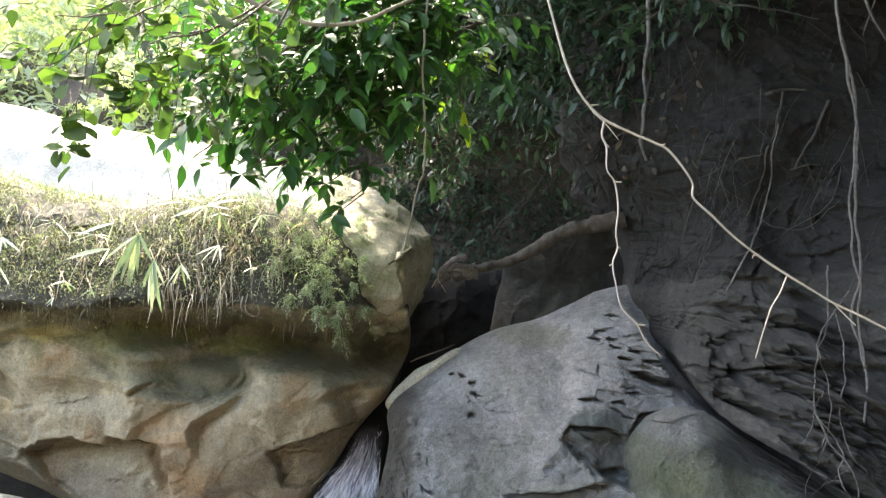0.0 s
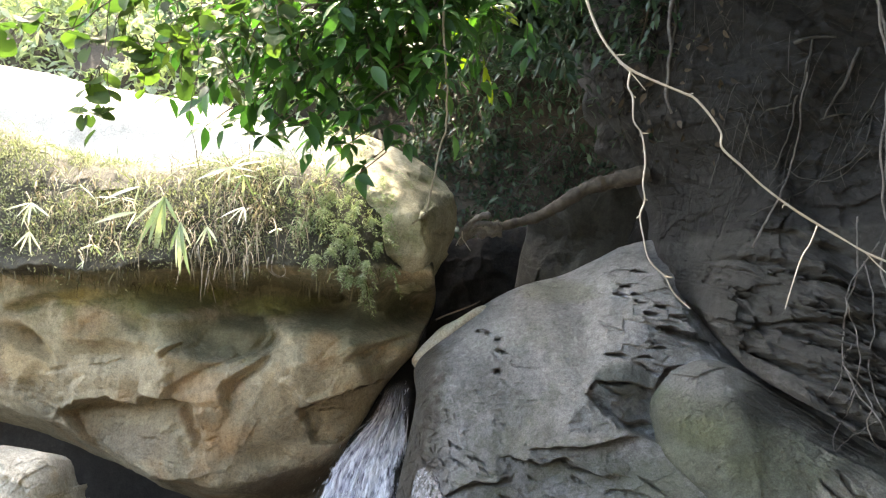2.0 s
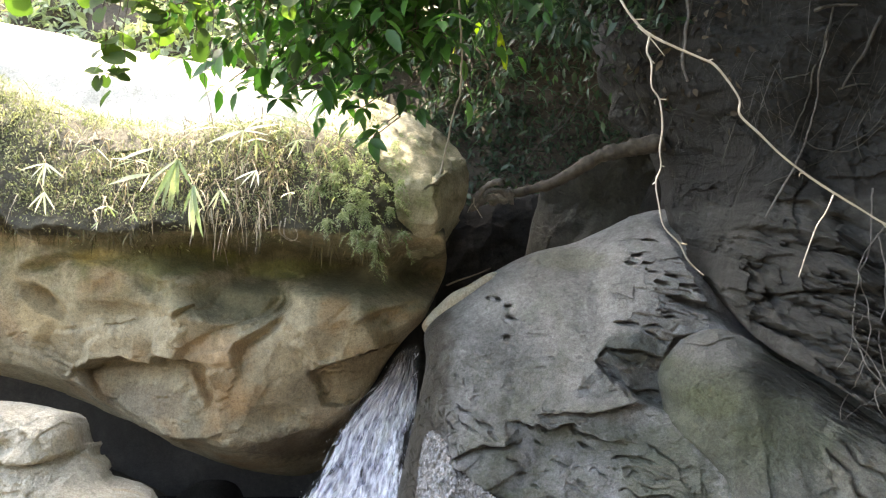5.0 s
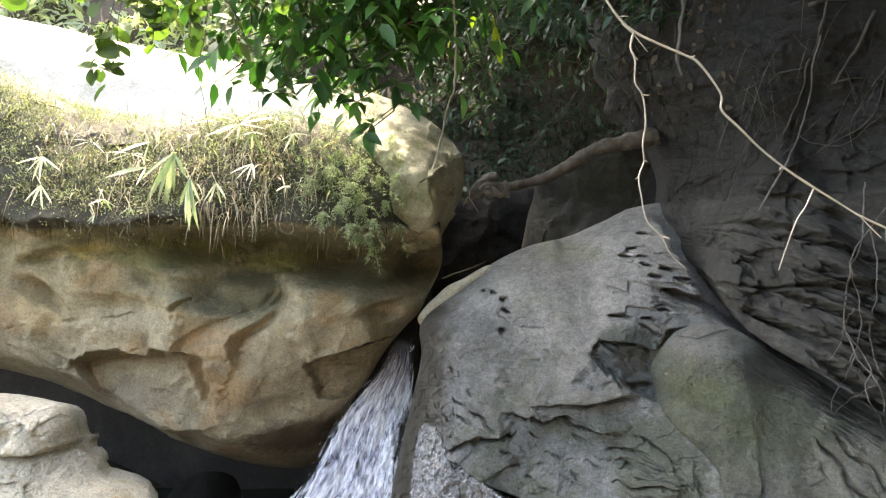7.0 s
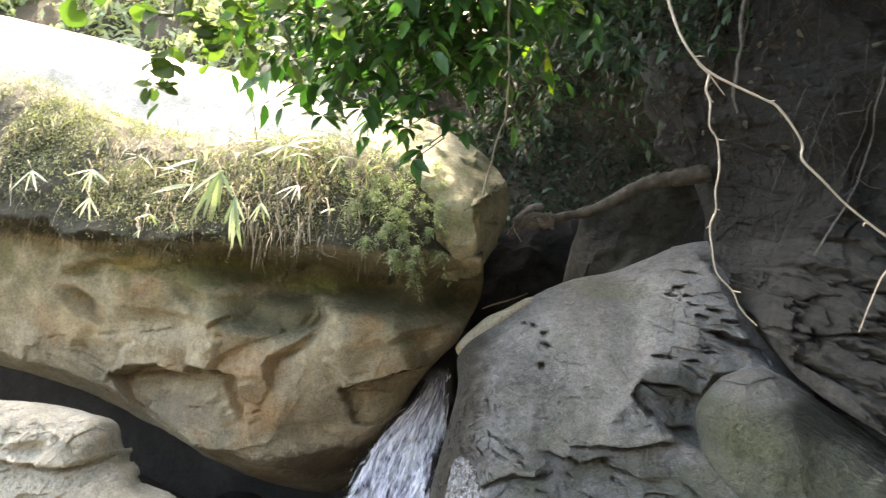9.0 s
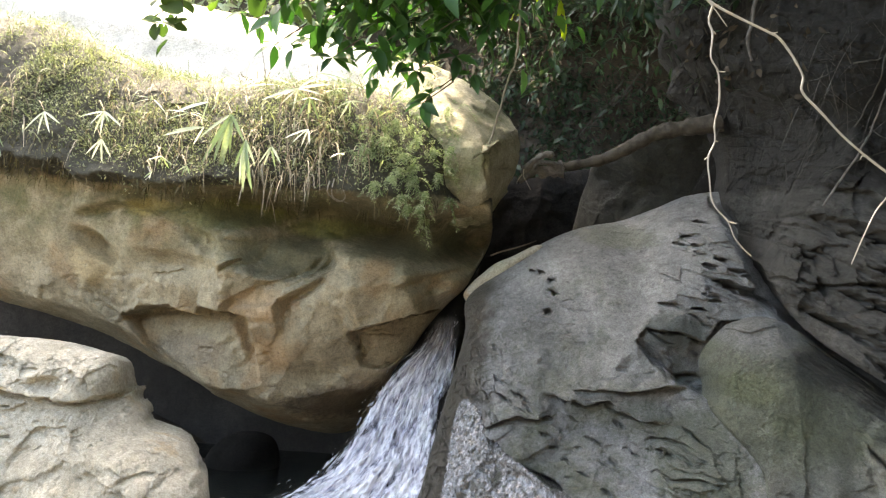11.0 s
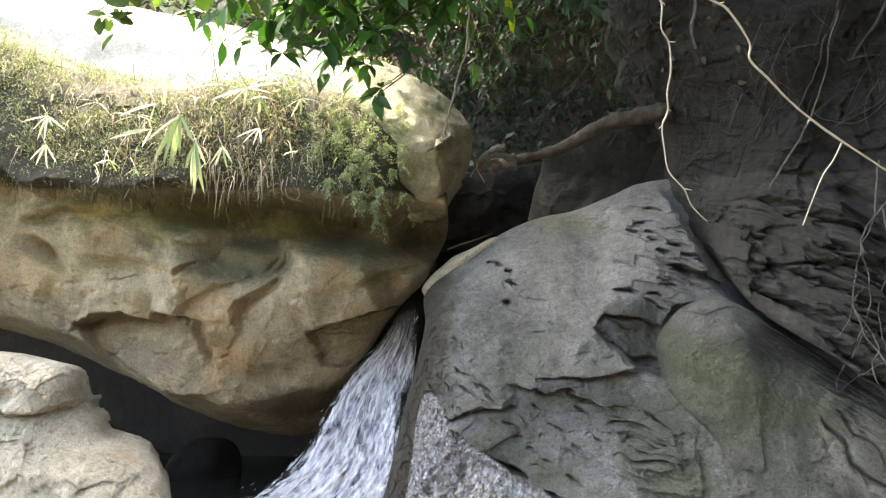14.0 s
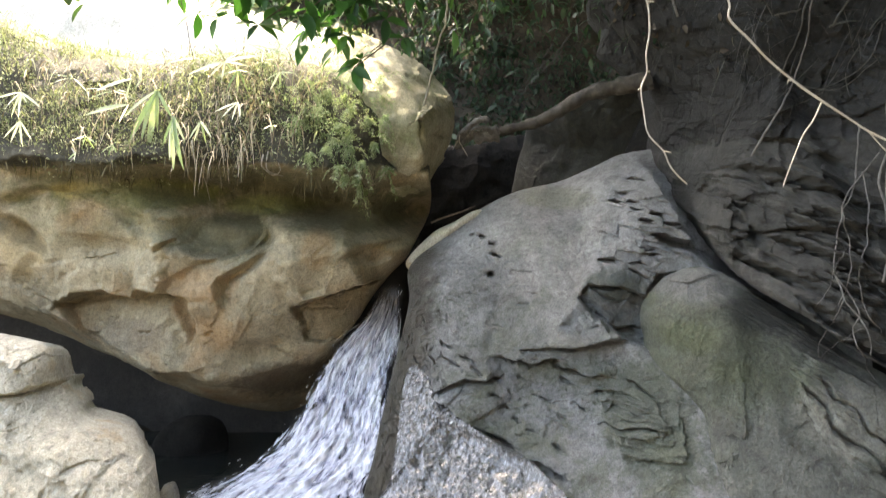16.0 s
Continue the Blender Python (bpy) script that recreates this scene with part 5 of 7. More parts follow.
# ---- water ----
def falling_water():
    """A sheet sliding down the chute between two edges, rippled along its flow."""
    left = spline([(-0.63, 6.05, 1.01), (-0.71, 5.90, 0.85), (-0.88, 5.75, 0.67), (-0.99, 5.60, 0.51), (-1.04, 5.42, 0.37), (-1.11, 5.25, 0.23), (-1.21, 5.10, 0.11), (-1.37, 4.98, -0.00), (-1.63, 4.88, -0.12), (-1.87, 4.78, -0.25), (-2.21, 4.60, -0.47)], 150)
    right = spline([(-0.43, 6.05, 1.05), (-0.43, 5.90, 0.82), (-0.44, 5.70, 0.60), (-0.45, 5.50, 0.44), (-0.45, 5.30, 0.31), (-0.44, 5.12, 0.17), (-0.45, 4.95, 0.04), (-0.45, 4.80, -0.07), (-0.47, 4.68, -0.18), (-0.49, 4.50, -0.42)], 150)
    n, m = 150, 110
    s = np.linspace(0, 1, m)[None, :, None]
    g = left[:, None] * (1 - s) + right[:, None] * s
    p = g.reshape(-1, 3)
    u = np.tile(np.linspace(0, 1, m), n)
    v = np.repeat(np.linspace(0, 1, n), m)
    q = np.stack([u * 14 * (0.5 + v), v * 22, 0 * u], 1)
    lift = 0.05 * np.sin(np.pi * u) + fbm(q, 0.5, 4) * 0.07 + fbm(q * np.array([2.5, 1.5, 1]), 1.0, 4) * 0.04
    p = p + lift[:, None] * np.array([0.0, -0.8, 0.6])
    k = np.arange(n * m).reshape(n, m)
    ob = mesh_object("waterfall", p, np.stack([k[:-1, :-1], k[1:, :-1], k[1:, 1:], k[:-1, 1:]], -1).reshape(-1, 4), M_FALL)
    uv = ob.data.uv_layers.new(name="flow")
    idx = np.zeros(len(ob.data.loops), np.int32)
    ob.data.loops.foreach_get("vertex_index", idx)
    uv.data.foreach_set("uv", np.stack([u[idx], v[idx]], 1).astype(np.float32).ravel())
    tagged(ob, "white foaming water sliding down the chute", "waterfall", kind="structure")
    # stray jets and drops that leap from the sheet
    n = 240
    t, w = rng.random(n) ** 0.8, rng.random(n)
    i = np.minimum((t * 149).astype(int), 148)
    at = left[i] * (1 - w[:, None]) + right[i] * w[:, None]
    run = (left[i + 1] - left[i]) * (1 - w[:, None]) + (right[i + 1] - right[i]) * w[:, None]
    at = at + np.array([0, -0.9, 0.6]) * (0.03 + 0.09 * rng.random((n, 1))) + rng.normal(size=(n, 3)) * 0.012
    L = rng.uniform(0.01, 0.04, n)
    drops = cloud("water_drops", at, run + rng.normal(size=(n, 3)) * 0.004, rand_dirs(n), L, L * 0.18, M_DROP)
    tagged(drops, "white drops and streaks leaping from the falling water", "water drops", kind="stuff")


falling_water()


def pool():
    n = 60
    X, Y = np.meshgrid(np.linspace(-3.5, 2.5, n), np.linspace(2.0, 6.8, n))
    p = np.stack([X.ravel(), Y.ravel(), 0 * X.ravel()], 1)
    p[:, 2] = -0.3 + fbm(p, 4.0, 3) * 0.02
    k = np.arange(n * n).reshape(n, n)
    tagged(mesh_object("pool", p, np.stack([k[:-1, :-1], k[:-1, 1:], k[1:, 1:], k[1:, :-1]], -1).reshape(-1, 4), M_POOL), "dark rippled pool under the boulders", "water", kind="structure")


pool()

# ---- wood ----
log = tagged(new("leaning_log"), "weathered barkless log leaning across the gully", "log")
tube("trunk", [(0.15, 6.12, 2.17), (0.23, 6.12, 2.20), (0.38, 6.12, 2.24), (0.53, 6.12, 2.28), (0.68, 6.10, 2.35), (0.81, 6.08, 2.43), (0.93, 6.05, 2.49), (1.05, 6.00, 2.52), (1.15, 5.98, 2.54), (1.35, 5.95, 2.57)], 0.026, 0.066, M_LOG, log, 20, 140, 0.012, knots=0.14)
tube("root_end", [(-0.06, 6.08, 2.08), (-0.02, 6.08, 2.12), (0.05, 6.08, 2.17), (0.14, 6.10, 2.17), (0.25, 6.12, 2.19)], 0.02, 0.06, M_ROOTEND, log, 16, 60, 0.02, "gnarled broken root end", knots=0.35)
tube("root_stub", [(-0.04, 6.05, 2.14), (0.02, 6.05, 2.21), (0.08, 6.05, 2.27), (0.15, 6.05, 2.29), (0.18, 6.05, 2.27)], 0.03, 0.018, M_ROOTEND, log, 12, 40, 0.02, "short gnarled root stub", knots=0.4)
tube("root_stub", [(0.04, 6.04, 2.18), (0.10, 6.04, 2.23), (0.20, 6.06, 2.21), (0.25, 6.10, 2.18)], 0.026, 0.03, M_ROOTEND, log, 12, 30, 0.02, "short gnarled root stub", knots=0.4)
tube("rootlet", [(-0.03, 6.00, 2.17), (-0.03, 6.00, 2.12), (-0.00, 6.00, 2.07), (0.03, 6.00, 2.02)], 0.005, 0.002, M_VINE, log, 6)
tube("rootlet", [(-0.04, 6.00, 2.13), (-0.06, 6.00, 2.10), (-0.08, 6.00, 2.06)], 0.005, 0.002, M_VINE, log, 6)
tagged(tube("fallen_stick", [(-0.22, 5.66, 1.53), (-0.15, 5.66, 1.56), (-0.03, 5.66, 1.60), (0.09, 5.66, 1.65)], 0.007, 0.004, M_TWIG, None, 7, 16, 0.01), "short brown stick lying on the edge of the slab", "stick")
vine = tagged(new("hanging_vine"), "pale bare vine hanging in a forked bow", "vine")
main = tube("main_stem", [(0.157, 1.45, 2.534), (0.184, 1.45, 2.423), (0.202, 1.45, 2.346), (0.217, 1.45, 2.286), (0.232, 1.45, 2.228), (0.252, 1.45, 2.178), (0.277, 1.45, 2.141), (0.303, 1.45, 2.117), (0.344, 1.45, 2.096), (0.395, 1.45, 2.073), (0.416, 1.45, 2.062), (0.440, 1.45, 2.033), (0.460, 1.45, 1.999), (0.461, 1.45, 1.972), (0.494, 1.45, 1.939), (0.533, 1.45, 1.900), (0.582, 1.45, 1.861), (0.625, 1.45, 1.832), (0.671, 1.45, 1.803), (0.706, 1.45, 1.781), (0.750, 1.45, 1.760), (0.797, 1.45, 1.735), (0.867, 1.45, 1.693), (0.945, 1.45, 1.650)], 0.0023, 0.0018, M_VINE, vine, 8, 280, 0.0, knots=0.12)
side = tube("side_stem", [(0.303, 1.45, 2.117), (0.297, 1.45, 2.088), (0.305, 1.45, 2.065), (0.305, 1.45, 2.025), (0.319, 1.45, 1.999), (0.324, 1.45, 1.952), (0.319, 1.45, 1.911), (0.321, 1.45, 1.880), (0.312, 1.45, 1.852), (0.317, 1.45, 1.813), (0.326, 1.45, 1.773), (0.353, 1.45, 1.743), (0.365, 1.45, 1.718), (0.380, 1.45, 1.700), (0.396, 1.45, 1.686)], 0.0018, 0.0012, M_VINE, vine, 8, 220, 0.0, knots=0.2)
tube("twig", [(0.625, 1.45, 1.832), (0.610, 1.45, 1.798), (0.594, 1.45, 1.773), (0.577, 1.45, 1.728), (0.562, 1.45, 1.683)], 0.0015, 0.0009, M_VINE, vine, 6, 40)
tube("twig", [(0.706, 1.45, 1.781), (0.725, 1.45, 1.760), (0.744, 1.45, 1.741)], 0.0014, 0.0008, M_VINE, vine, 6, 20)
for spur in ([(0.272, 1.45, 2.144), (0.282, 1.45, 2.145), (0.293, 1.45, 2.145)], [(0.281, 1.45, 2.132), (0.303, 1.45, 2.111), (0.328, 1.45, 2.079)], [(0.395, 1.45, 2.072), (0.405, 1.45, 2.070), (0.413, 1.45, 2.072)], [(0.316, 1.45, 2.002), (0.324, 1.45, 2.001), (0.331, 1.45, 2.001)], [(0.320, 1.45, 1.882), (0.324, 1.45, 1.881), (0.327, 1.45, 1.880)], [(0.312, 1.45, 1.852), (0.309, 1.45, 1.851), (0.306, 1.45, 1.848)], [(0.353, 1.45, 1.743), (0.361, 1.45, 1.742), (0.367, 1.45, 1.741)], [(0.304, 1.45, 2.071), (0.308, 1.45, 2.068), (0.310, 1.45, 2.065)], [(0.570, 1.45, 1.867), (0.566, 1.45, 1.868), (0.564, 1.45, 1.862)]):
    tube("spur", spur, 0.0014, 0.0008, M_VINE, side, 6, 8)
cord = tagged(new("hanging_liana"), "thin grey liana hanging from the branches", "vine")
tube("stem", [(-0.02, 3.80, 3.79), (-0.07, 3.80, 3.35), (-0.09, 3.80, 3.18), (-0.10, 3.80, 3.04), (-0.09, 3.80, 2.87), (-0.08, 3.80, 2.68), (-0.09, 3.80, 2.53), (-0.11, 3.80, 2.42), (-0.14, 3.80, 2.29), (-0.18, 3.80, 2.11)], 0.0065, 0.0045, M_LIANA, cord, 8, 90, 0.02, knots=0.15)


# tangle of fine roots over the soil
from mathutils.bvhtree import BVHTree


def tree_of(ob):
    me = ob.data
    return BVHTree.FromPolygons([v.co for v in me.vertices], [list(p.vertices) for p in me.polygons])


def blades(name, at, dirs, lengths, widths, droop, material, parent=None, seg=5, label=""):
    """Curved strips that start along dirs and bend down."""
    n = len(at)
    s = np.linspace(0, 1, seg + 1)
    d = dirs / np.linalg.norm(dirs, axis=1)[:, None]
    side = np.cross(d, rand_dirs(n) * 0.5 + np.array([0, 0, 1.0]))
    side /= np.linalg.norm(side, axis=1)[:, None]
    c = at[:, None] + d[:, None] * (lengths[:, None] * s)[..., None] - np.array([0, 0, 1.0]) * (np.asarray(droop)[:, None] * lengths[:, None] * s ** 2)[..., None]
    w = widths[:, None] * np.sin(np.pi * (0.12 + 0.88 * s)) ** 0.7
    v = np.stack([c - side[:, None] * w[..., None] / 2, c + side[:, None] * w[..., None] / 2], 2).reshape(-1, 3)
    k = (np.arange(n) * 2 * (seg + 1))[:, None] + (np.arange(seg) * 2)[None]
    f = np.stack([k, k + 1, k + 3, k + 2], -1).reshape(-1, 4)
    return mesh_object(name, v, f, material, parent, label)


bvh_b, bvh_n, bvh_s, bvh_w = tree_of(boulder), tree_of(nose), tree_of(brow), tree_of(wall)

def face_points(trees, n, x, z):
    """Points and normals met by level rays from the stream, within ranges of x and z (z may depend on x)."""
    at, no = [], []
    for _ in range(n * 3):
        px = rng.uniform(*x)
        lo, hi = z(px) if callable(z) else z
        pz = rng.uniform(lo, hi)
        best = None
        for t in trees:
            h = t.ray_cast(Vector((px, 2.5, pz)), Vector((0, 1, 0)))
            if h[0] is not None and (best is None or h[0].y < best[0].y):
                best = h
        if best:
            at.append(best[0]), no.append(best[1] if best[1].y < 0 else -best[1])
        if len(at) >= n:
            break
    return np.array(at), np.array(no)

def top_points(trees, n, x, y):
    at, no = [], []
    for _ in range(n * 2):
        p = Vector((rng.uniform(*x), rng.uniform(*y), 5))
        hs = [h for h in (t.ray_cast(p, Vector((0, 0, -1))) for t in trees) if h[0] is not None]
        if hs:
            h = max(hs, key=lambda h: h[0].z)
            at.append(h[0]), no.append(h[1] if h[1].z > 0 else -h[1])
        if len(at) >= n:
            break
    return np.array(at), np.array(no)

def surf(p, trees, off):
    """Where the line from the stream's middle to p meets the rock, off metres short of it."""
    eye = Vector((0, 0, 1.7))
    d = (Vector(p) - eye).normalized()
    hs = [h for h in (t.ray_cast(eye, d) for t in trees) if h[0] is not None]
    return min(hs, key=lambda h: h[3])[0] - d * off if hs else Vector(p)

def hanging_root(pts, r, free, pale=False, label="thin bare root hanging down the bank"):
    if not free:
        pts = [surf(p, [bvh_s, bvh_w], r + (0.1 if pale else 0.015)) for p in spline(pts, 14)]
    ob = tube("hanging_root", pts, r * (1.0 if pale else 0.65), r * (0.6 if pale else 0.35), M_ROOTEND if pale else M_ROOT, None, 7, 60, 0.03, knots=0.15)
    tagged(ob, label, "root", "roots on the bank")


for k, (pts, r) in enumerate((([(1.39, 5.20, 3.68), (1.37, 5.20, 3.44), (1.33, 5.20, 3.21), (1.31, 5.20, 3.02), (1.33, 5.20, 2.85)], 0.016), ([(2.11, 4.90, 3.22), (2.06, 4.90, 2.98), (1.99, 4.90, 2.73), (1.92, 4.90, 2.55), (1.85, 4.90, 2.44)], 0.011),
               ([(2.01, 4.90, 3.20), (2.10, 4.90, 3.23), (2.19, 4.90, 3.23), (2.26, 4.90, 3.23)], 0.017), ([(2.34, 4.60, 3.49), (2.38, 4.60, 3.28), (2.41, 4.60, 3.07), (2.41, 4.60, 2.80), (2.39, 4.60, 2.57), (2.37, 4.60, 2.33), (2.40, 4.60, 2.10), (2.32, 4.60, 1.81), (2.40, 4.60, 1.56), (2.37, 4.60, 1.24)], 0.010),
               ([(2.43, 4.70, 2.89), (2.32, 4.70, 2.72), (2.21, 4.70, 2.55), (2.17, 4.70, 2.42), (2.20, 4.70, 2.28)], 0.006), ([(2.29, 4.60, 2.73), (2.28, 4.60, 2.57), (2.19, 4.60, 2.43), (2.02, 4.60, 2.33), (1.79, 4.60, 2.20), (1.52, 4.60, 2.10)], 0.007),
               ([(2.40, 4.90, 3.16), (2.32, 4.90, 2.98), (2.25, 4.90, 2.87), (2.17, 4.90, 2.73)], 0.018), ([(2.15, 4.90, 2.73), (2.28, 4.90, 2.76), (2.33, 4.90, 2.76)], 0.010), ([(1.82, 4.90, 2.79), (1.96, 4.90, 2.81), (2.00, 4.90, 2.83)], 0.008),
               ([(2.00, 4.20, 2.08), (2.00, 4.20, 1.79), (1.92, 4.20, 1.59), (1.92, 4.20, 1.35), (1.96, 4.20, 1.18), (2.08, 4.20, 1.03), (2.11, 4.20, 0.89)], 0.005), ([(1.96, 4.20, 1.44), (1.92, 4.20, 1.31), (2.04, 4.20, 1.12), (2.01, 4.20, 1.00), (2.14, 4.20, 0.77)], 0.004),
               ([(1.96, 4.20, 1.18), (1.88, 4.20, 1.00), (1.85, 4.20, 0.88), (1.96, 4.20, 0.97), (2.06, 4.20, 1.03)], 0.003), ([(2.04, 4.20, 1.85), (2.08, 4.20, 1.59), (2.04, 4.20, 1.27), (2.09, 4.20, 1.09), (2.16, 4.20, 1.01)], 0.004), ([(1.93, 4.20, 1.38), (1.89, 4.20, 1.26), (1.81, 4.20, 1.14)], 0.003),
               ([(1.45, 4.40, 3.64), (1.64, 4.40, 3.58), (1.80, 4.40, 3.55), (1.93, 4.40, 3.53), (2.12, 4.40, 3.48)], 0.009), ([(1.94, 3.60, 3.32), (2.00, 3.60, 3.17), (2.09, 3.60, 3.01)], 0.012), ([(2.02, 3.60, 3.32), (1.97, 3.60, 3.18), (1.94, 3.60, 3.10)], 0.006),
               ([(1.85, 4.70, 2.41), (1.95, 4.70, 2.35), (2.14, 4.70, 2.34), (2.35, 4.70, 2.52)], 0.006), ([(1.64, 4.70, 1.95), (1.82, 4.70, 2.25), (1.94, 4.70, 2.61), (1.99, 4.70, 2.96)], 0.007), ([(2.22, 4.40, 1.95), (2.03, 4.40, 1.67), (2.10, 4.40, 1.37), (2.02, 4.40, 1.12)], 0.004))):
    hanging_root(pts, r, k in (14, 15, 16), k in (9, 10, 11, 12, 13, 18, 19, 3))

# roots hanging clear of the bank
hanging_root([(1.32, 5.00, 3.88), (1.31, 5.00, 3.58), (1.29, 5.00, 3.37), (1.27, 5.00, 3.08), (1.25, 5.00, 2.91), (1.28, 5.00, 2.80)], 0.014, True, True)
hanging_root([(2.02, 4.00, 3.43), (2.04, 4.00, 3.23), (2.08, 4.00, 2.99), (2.09, 4.00, 2.70), (2.05, 4.00, 2.45), (2.03, 4.00, 2.17), (2.06, 4.00, 1.91), (2.06, 4.00, 1.56)], 0.008, True, True)

# fine roots
at, no = face_points([bvh_s, bvh_w], 380, (1.0, 3.2), lambda x: (2.2, 3.9))
at = at + no * 0.02
d = rand_dirs(len(at)) * np.array([1.2, 0.3, 1.0]) + np.array([0, -0.25, -0.25])
L = rng.uniform(0.08, 0.5, len(at))
tagged(blades("root_tangle", at, d, L, rng.uniform(0.002, 0.005, len(at)), rng.uniform(-0.5, 1.4, len(at)), M_ROOT), "tangle of fine dead roots over the soil", "roots", kind="stuff")

at, no = face_points([bvh_w], 170, (0.85, 1.9), lambda x: (2.2, 3.7))
d = rand_dirs(len(at)) * np.array([1.2, 0.3, 1.0]) + np.array([0, -0.25, -0.25])
tagged(blades("hanging_rootlets", at + no * 0.02, d, rng.uniform(0.08, 0.45, len(at)), rng.uniform(0.002, 0.006, len(at)), rng.uniform(-0.4, 1.5, len(at)), M_ROOT), "matted dead rootlets hanging from the soil beside the log", "roots", kind="stuff")
at, no = face_points([bvh_w], 110, (0.85, 1.7), lambda x: (2.5, 3.7))
L = rng.uniform(0.03, 0.09, len(at))
tagged(cloud("bank_litter", at + no * 0.02, rand_dirs(len(at)) + np.array([0, -0.4, -0.6]), no + rand_dirs(len(at)) * 0.6, L, L * 0.5, M_LITTER), "dead brown leaves caught on the soil bank", "leaf litter", kind="stuff")

# moss and small herbs over the cap of the boulder
def low_edge(x):
    return np.interp(x, [-3.6, -3.0, -2.4, -1.9, -1.4, -1.0, -0.62, -0.4], [1.97, 1.96, 1.92, 1.86, 1.82, 1.82, 1.84, 2.15])
fa, fn = face_points([bvh_b], 12000, (-4.2, -0.55), lambda x: (low_edge(x) - 0.12, 3.1))
ta, tn = top_points([bvh_b, bvh_n], 4200, (-4.2, -0.75), (5.2, 6.9))
at, no = np.concatenate([fa, ta]), np.concatenate([fn, tn])
dens = fbm(at, 1.9, 4) * 1.5 + 0.26
edge = np.array([low_edge(x) for x in at[:, 0]])
keep = (rng.random(len(at)) < 0.15 + dens * 2.0) & ((at[:, 2] > edge + 0.04) | (rng.random(len(at)) < 0.15)) & (rng.random(len(at)) < 0.6 + 1.6 * np.maximum(at[:, 2] - edge, 0))
at, no = at[keep], no[keep]
at = np.repeat(at, 4, 0) + rng.normal(size=(4 * len(at), 3)) * 0.02
no = np.repeat(no, 4, 0)
L = rng.uniform(0.010, 0.030, len(at))
tagged(cloud("moss_cover", at + no * 0.01, no * 0.7 + rand_dirs(len(at)) + np.array([0, -0.2, 0.2]), no + rand_dirs(len(at)) * 0.7, L, L * 0.4, M_MOSS, (CHIP_V, CHIP_F)),
       "yellow-green moss and small herbs covering the boulder top", "moss", kind="stuff")

# dry and green grass hanging from the edge
at, no = face_points([bvh_b], 2600, (-3.9, -0.9), lambda x: (low_edge(x) + 0.1, 2.75))
n = len(at)
near = np.exp(-((at[:, 0] + 1.55) / 0.5) ** 2)
pick = rng.random(n) < (0.12 + 0.55 * near) * smooth(-0.12, 0.12, fbm(at, 2.6, 3)) * 1.5
at, no = at[pick], no[pick]
n = len(at)
L = rng.uniform(0.1, 0.34, n) * (0.5 + 0.5 * smooth(0.05, 0.35, at[:, 2] - np.array([low_edge(x) for x in at[:, 0]])))
d = no * 0.9 + rand_dirs(n) * 0.7 + np.array([0, -0.2, 0.55])
tagged(blades("dry_grass", at, d, L, rng.uniform(0.003, 0.008, n), rng.uniform(0.3, 1.8, n), M_STRAW), "dry straw-coloured grass drooping over the boulder's edge", "grass", kind="stuff")
at, no = np.concatenate([face_points([bvh_b], 220, (-4.1, -0.9), lambda x: (low_edge(x) + 0.1, 2.9))[0], top_points([bvh_b], 500, (-4.1, -0.9), (5.3, 6.6))[0]]), None
n = len(at)
L = rng.uniform(0.08, 0.26, n)
tagged(blades("green_grass", at, rand_dirs(n) * 0.6 + np.array([0, -0.3, 0.9]), L, rng.uniform(0.004, 0.010, n), rng.uniform(0.3, 1.3, n), M_MOSS), "sunlit green grass growing on the boulder", "grass", kind="stuff")

# dead brown strands hanging from the edge of the turf
at, no = face_points([bvh_b], 2600, (-4.0, -0.45), lambda x: (low_edge(x) - 0.1, low_edge(x) + 0.2))
pick = rng.random(len(at)) < 0.25 + 1.6 * np.clip(fbm(at, 2.2, 3) + 0.1, 0, 1)
at, no = at[pick], no[pick]
n = len(at)
tagged(blades("turf_fringe", at, no * 0.6 + rand_dirs(n) * 0.5, rng.uniform(0.015, 0.075, n), rng.uniform(0.003, 0.008, n), rng.uniform(0.3, 1.6, n), M_DEAD), "brown dead strands fringing the turf on the boulder", "grass", kind="stuff")

# feathery ferns and creeping herbs on the right of the cap
at, no = face_points([bvh_b, bvh_n], 75, (-1.18, -0.5), lambda x: (2.05, 2.62))
leaf_at, leaf_d = [], []
for a, nn in zip(at, no):
    L, dirv = rng.uniform(0.14, 0.4), np.array(nn) * 0.8 + rand_dirs(1)[0] * 0.6 + np.array([0, 0, 0.25])
    dirv /= np.linalg.norm(dirv)
    for s in np.linspace(0.1, 1, 22):
        c = np.array(a) + dirv * L * s * 0.8 - np.array([0, 0, 1]) * L * 0.9 * s ** 1.8
        for sg in (-1, 1):
            leaf_at.append(c + rng.normal(size=3) * 0.004)
            leaf_d.append(np.cross(dirv, (0, 0, 1)) * sg + dirv * 0.5 - np.array([0, 0, 0.5]) + rng.normal(size=3) * 0.3)
ua, un = top_points([bvh_b], 70, (-1.35, -0.7), (5.15, 5.7))
for a in ua:
    L, dirv = rng.uniform(0.12, 0.3), rand_dirs(1)[0] * 0.5 + np.array([0, -0.15, 1.0])
    for s in np.linspace(0.1, 1, 16):
        c = np.array(a) + dirv * L * s - np.array([0, 0.2, 0.4]) * L * s ** 2
        leaf_at.append(c + rng.normal(size=3) * 0.006)
        leaf_d.append(rand_dirs(1)[0] + np.array([0, -0.2, -0.2]))
leaf_at, leaf_d = np.array(leaf_at), np.array(leaf_d)
L = rng.uniform(0.012, 0.032, len(leaf_at))
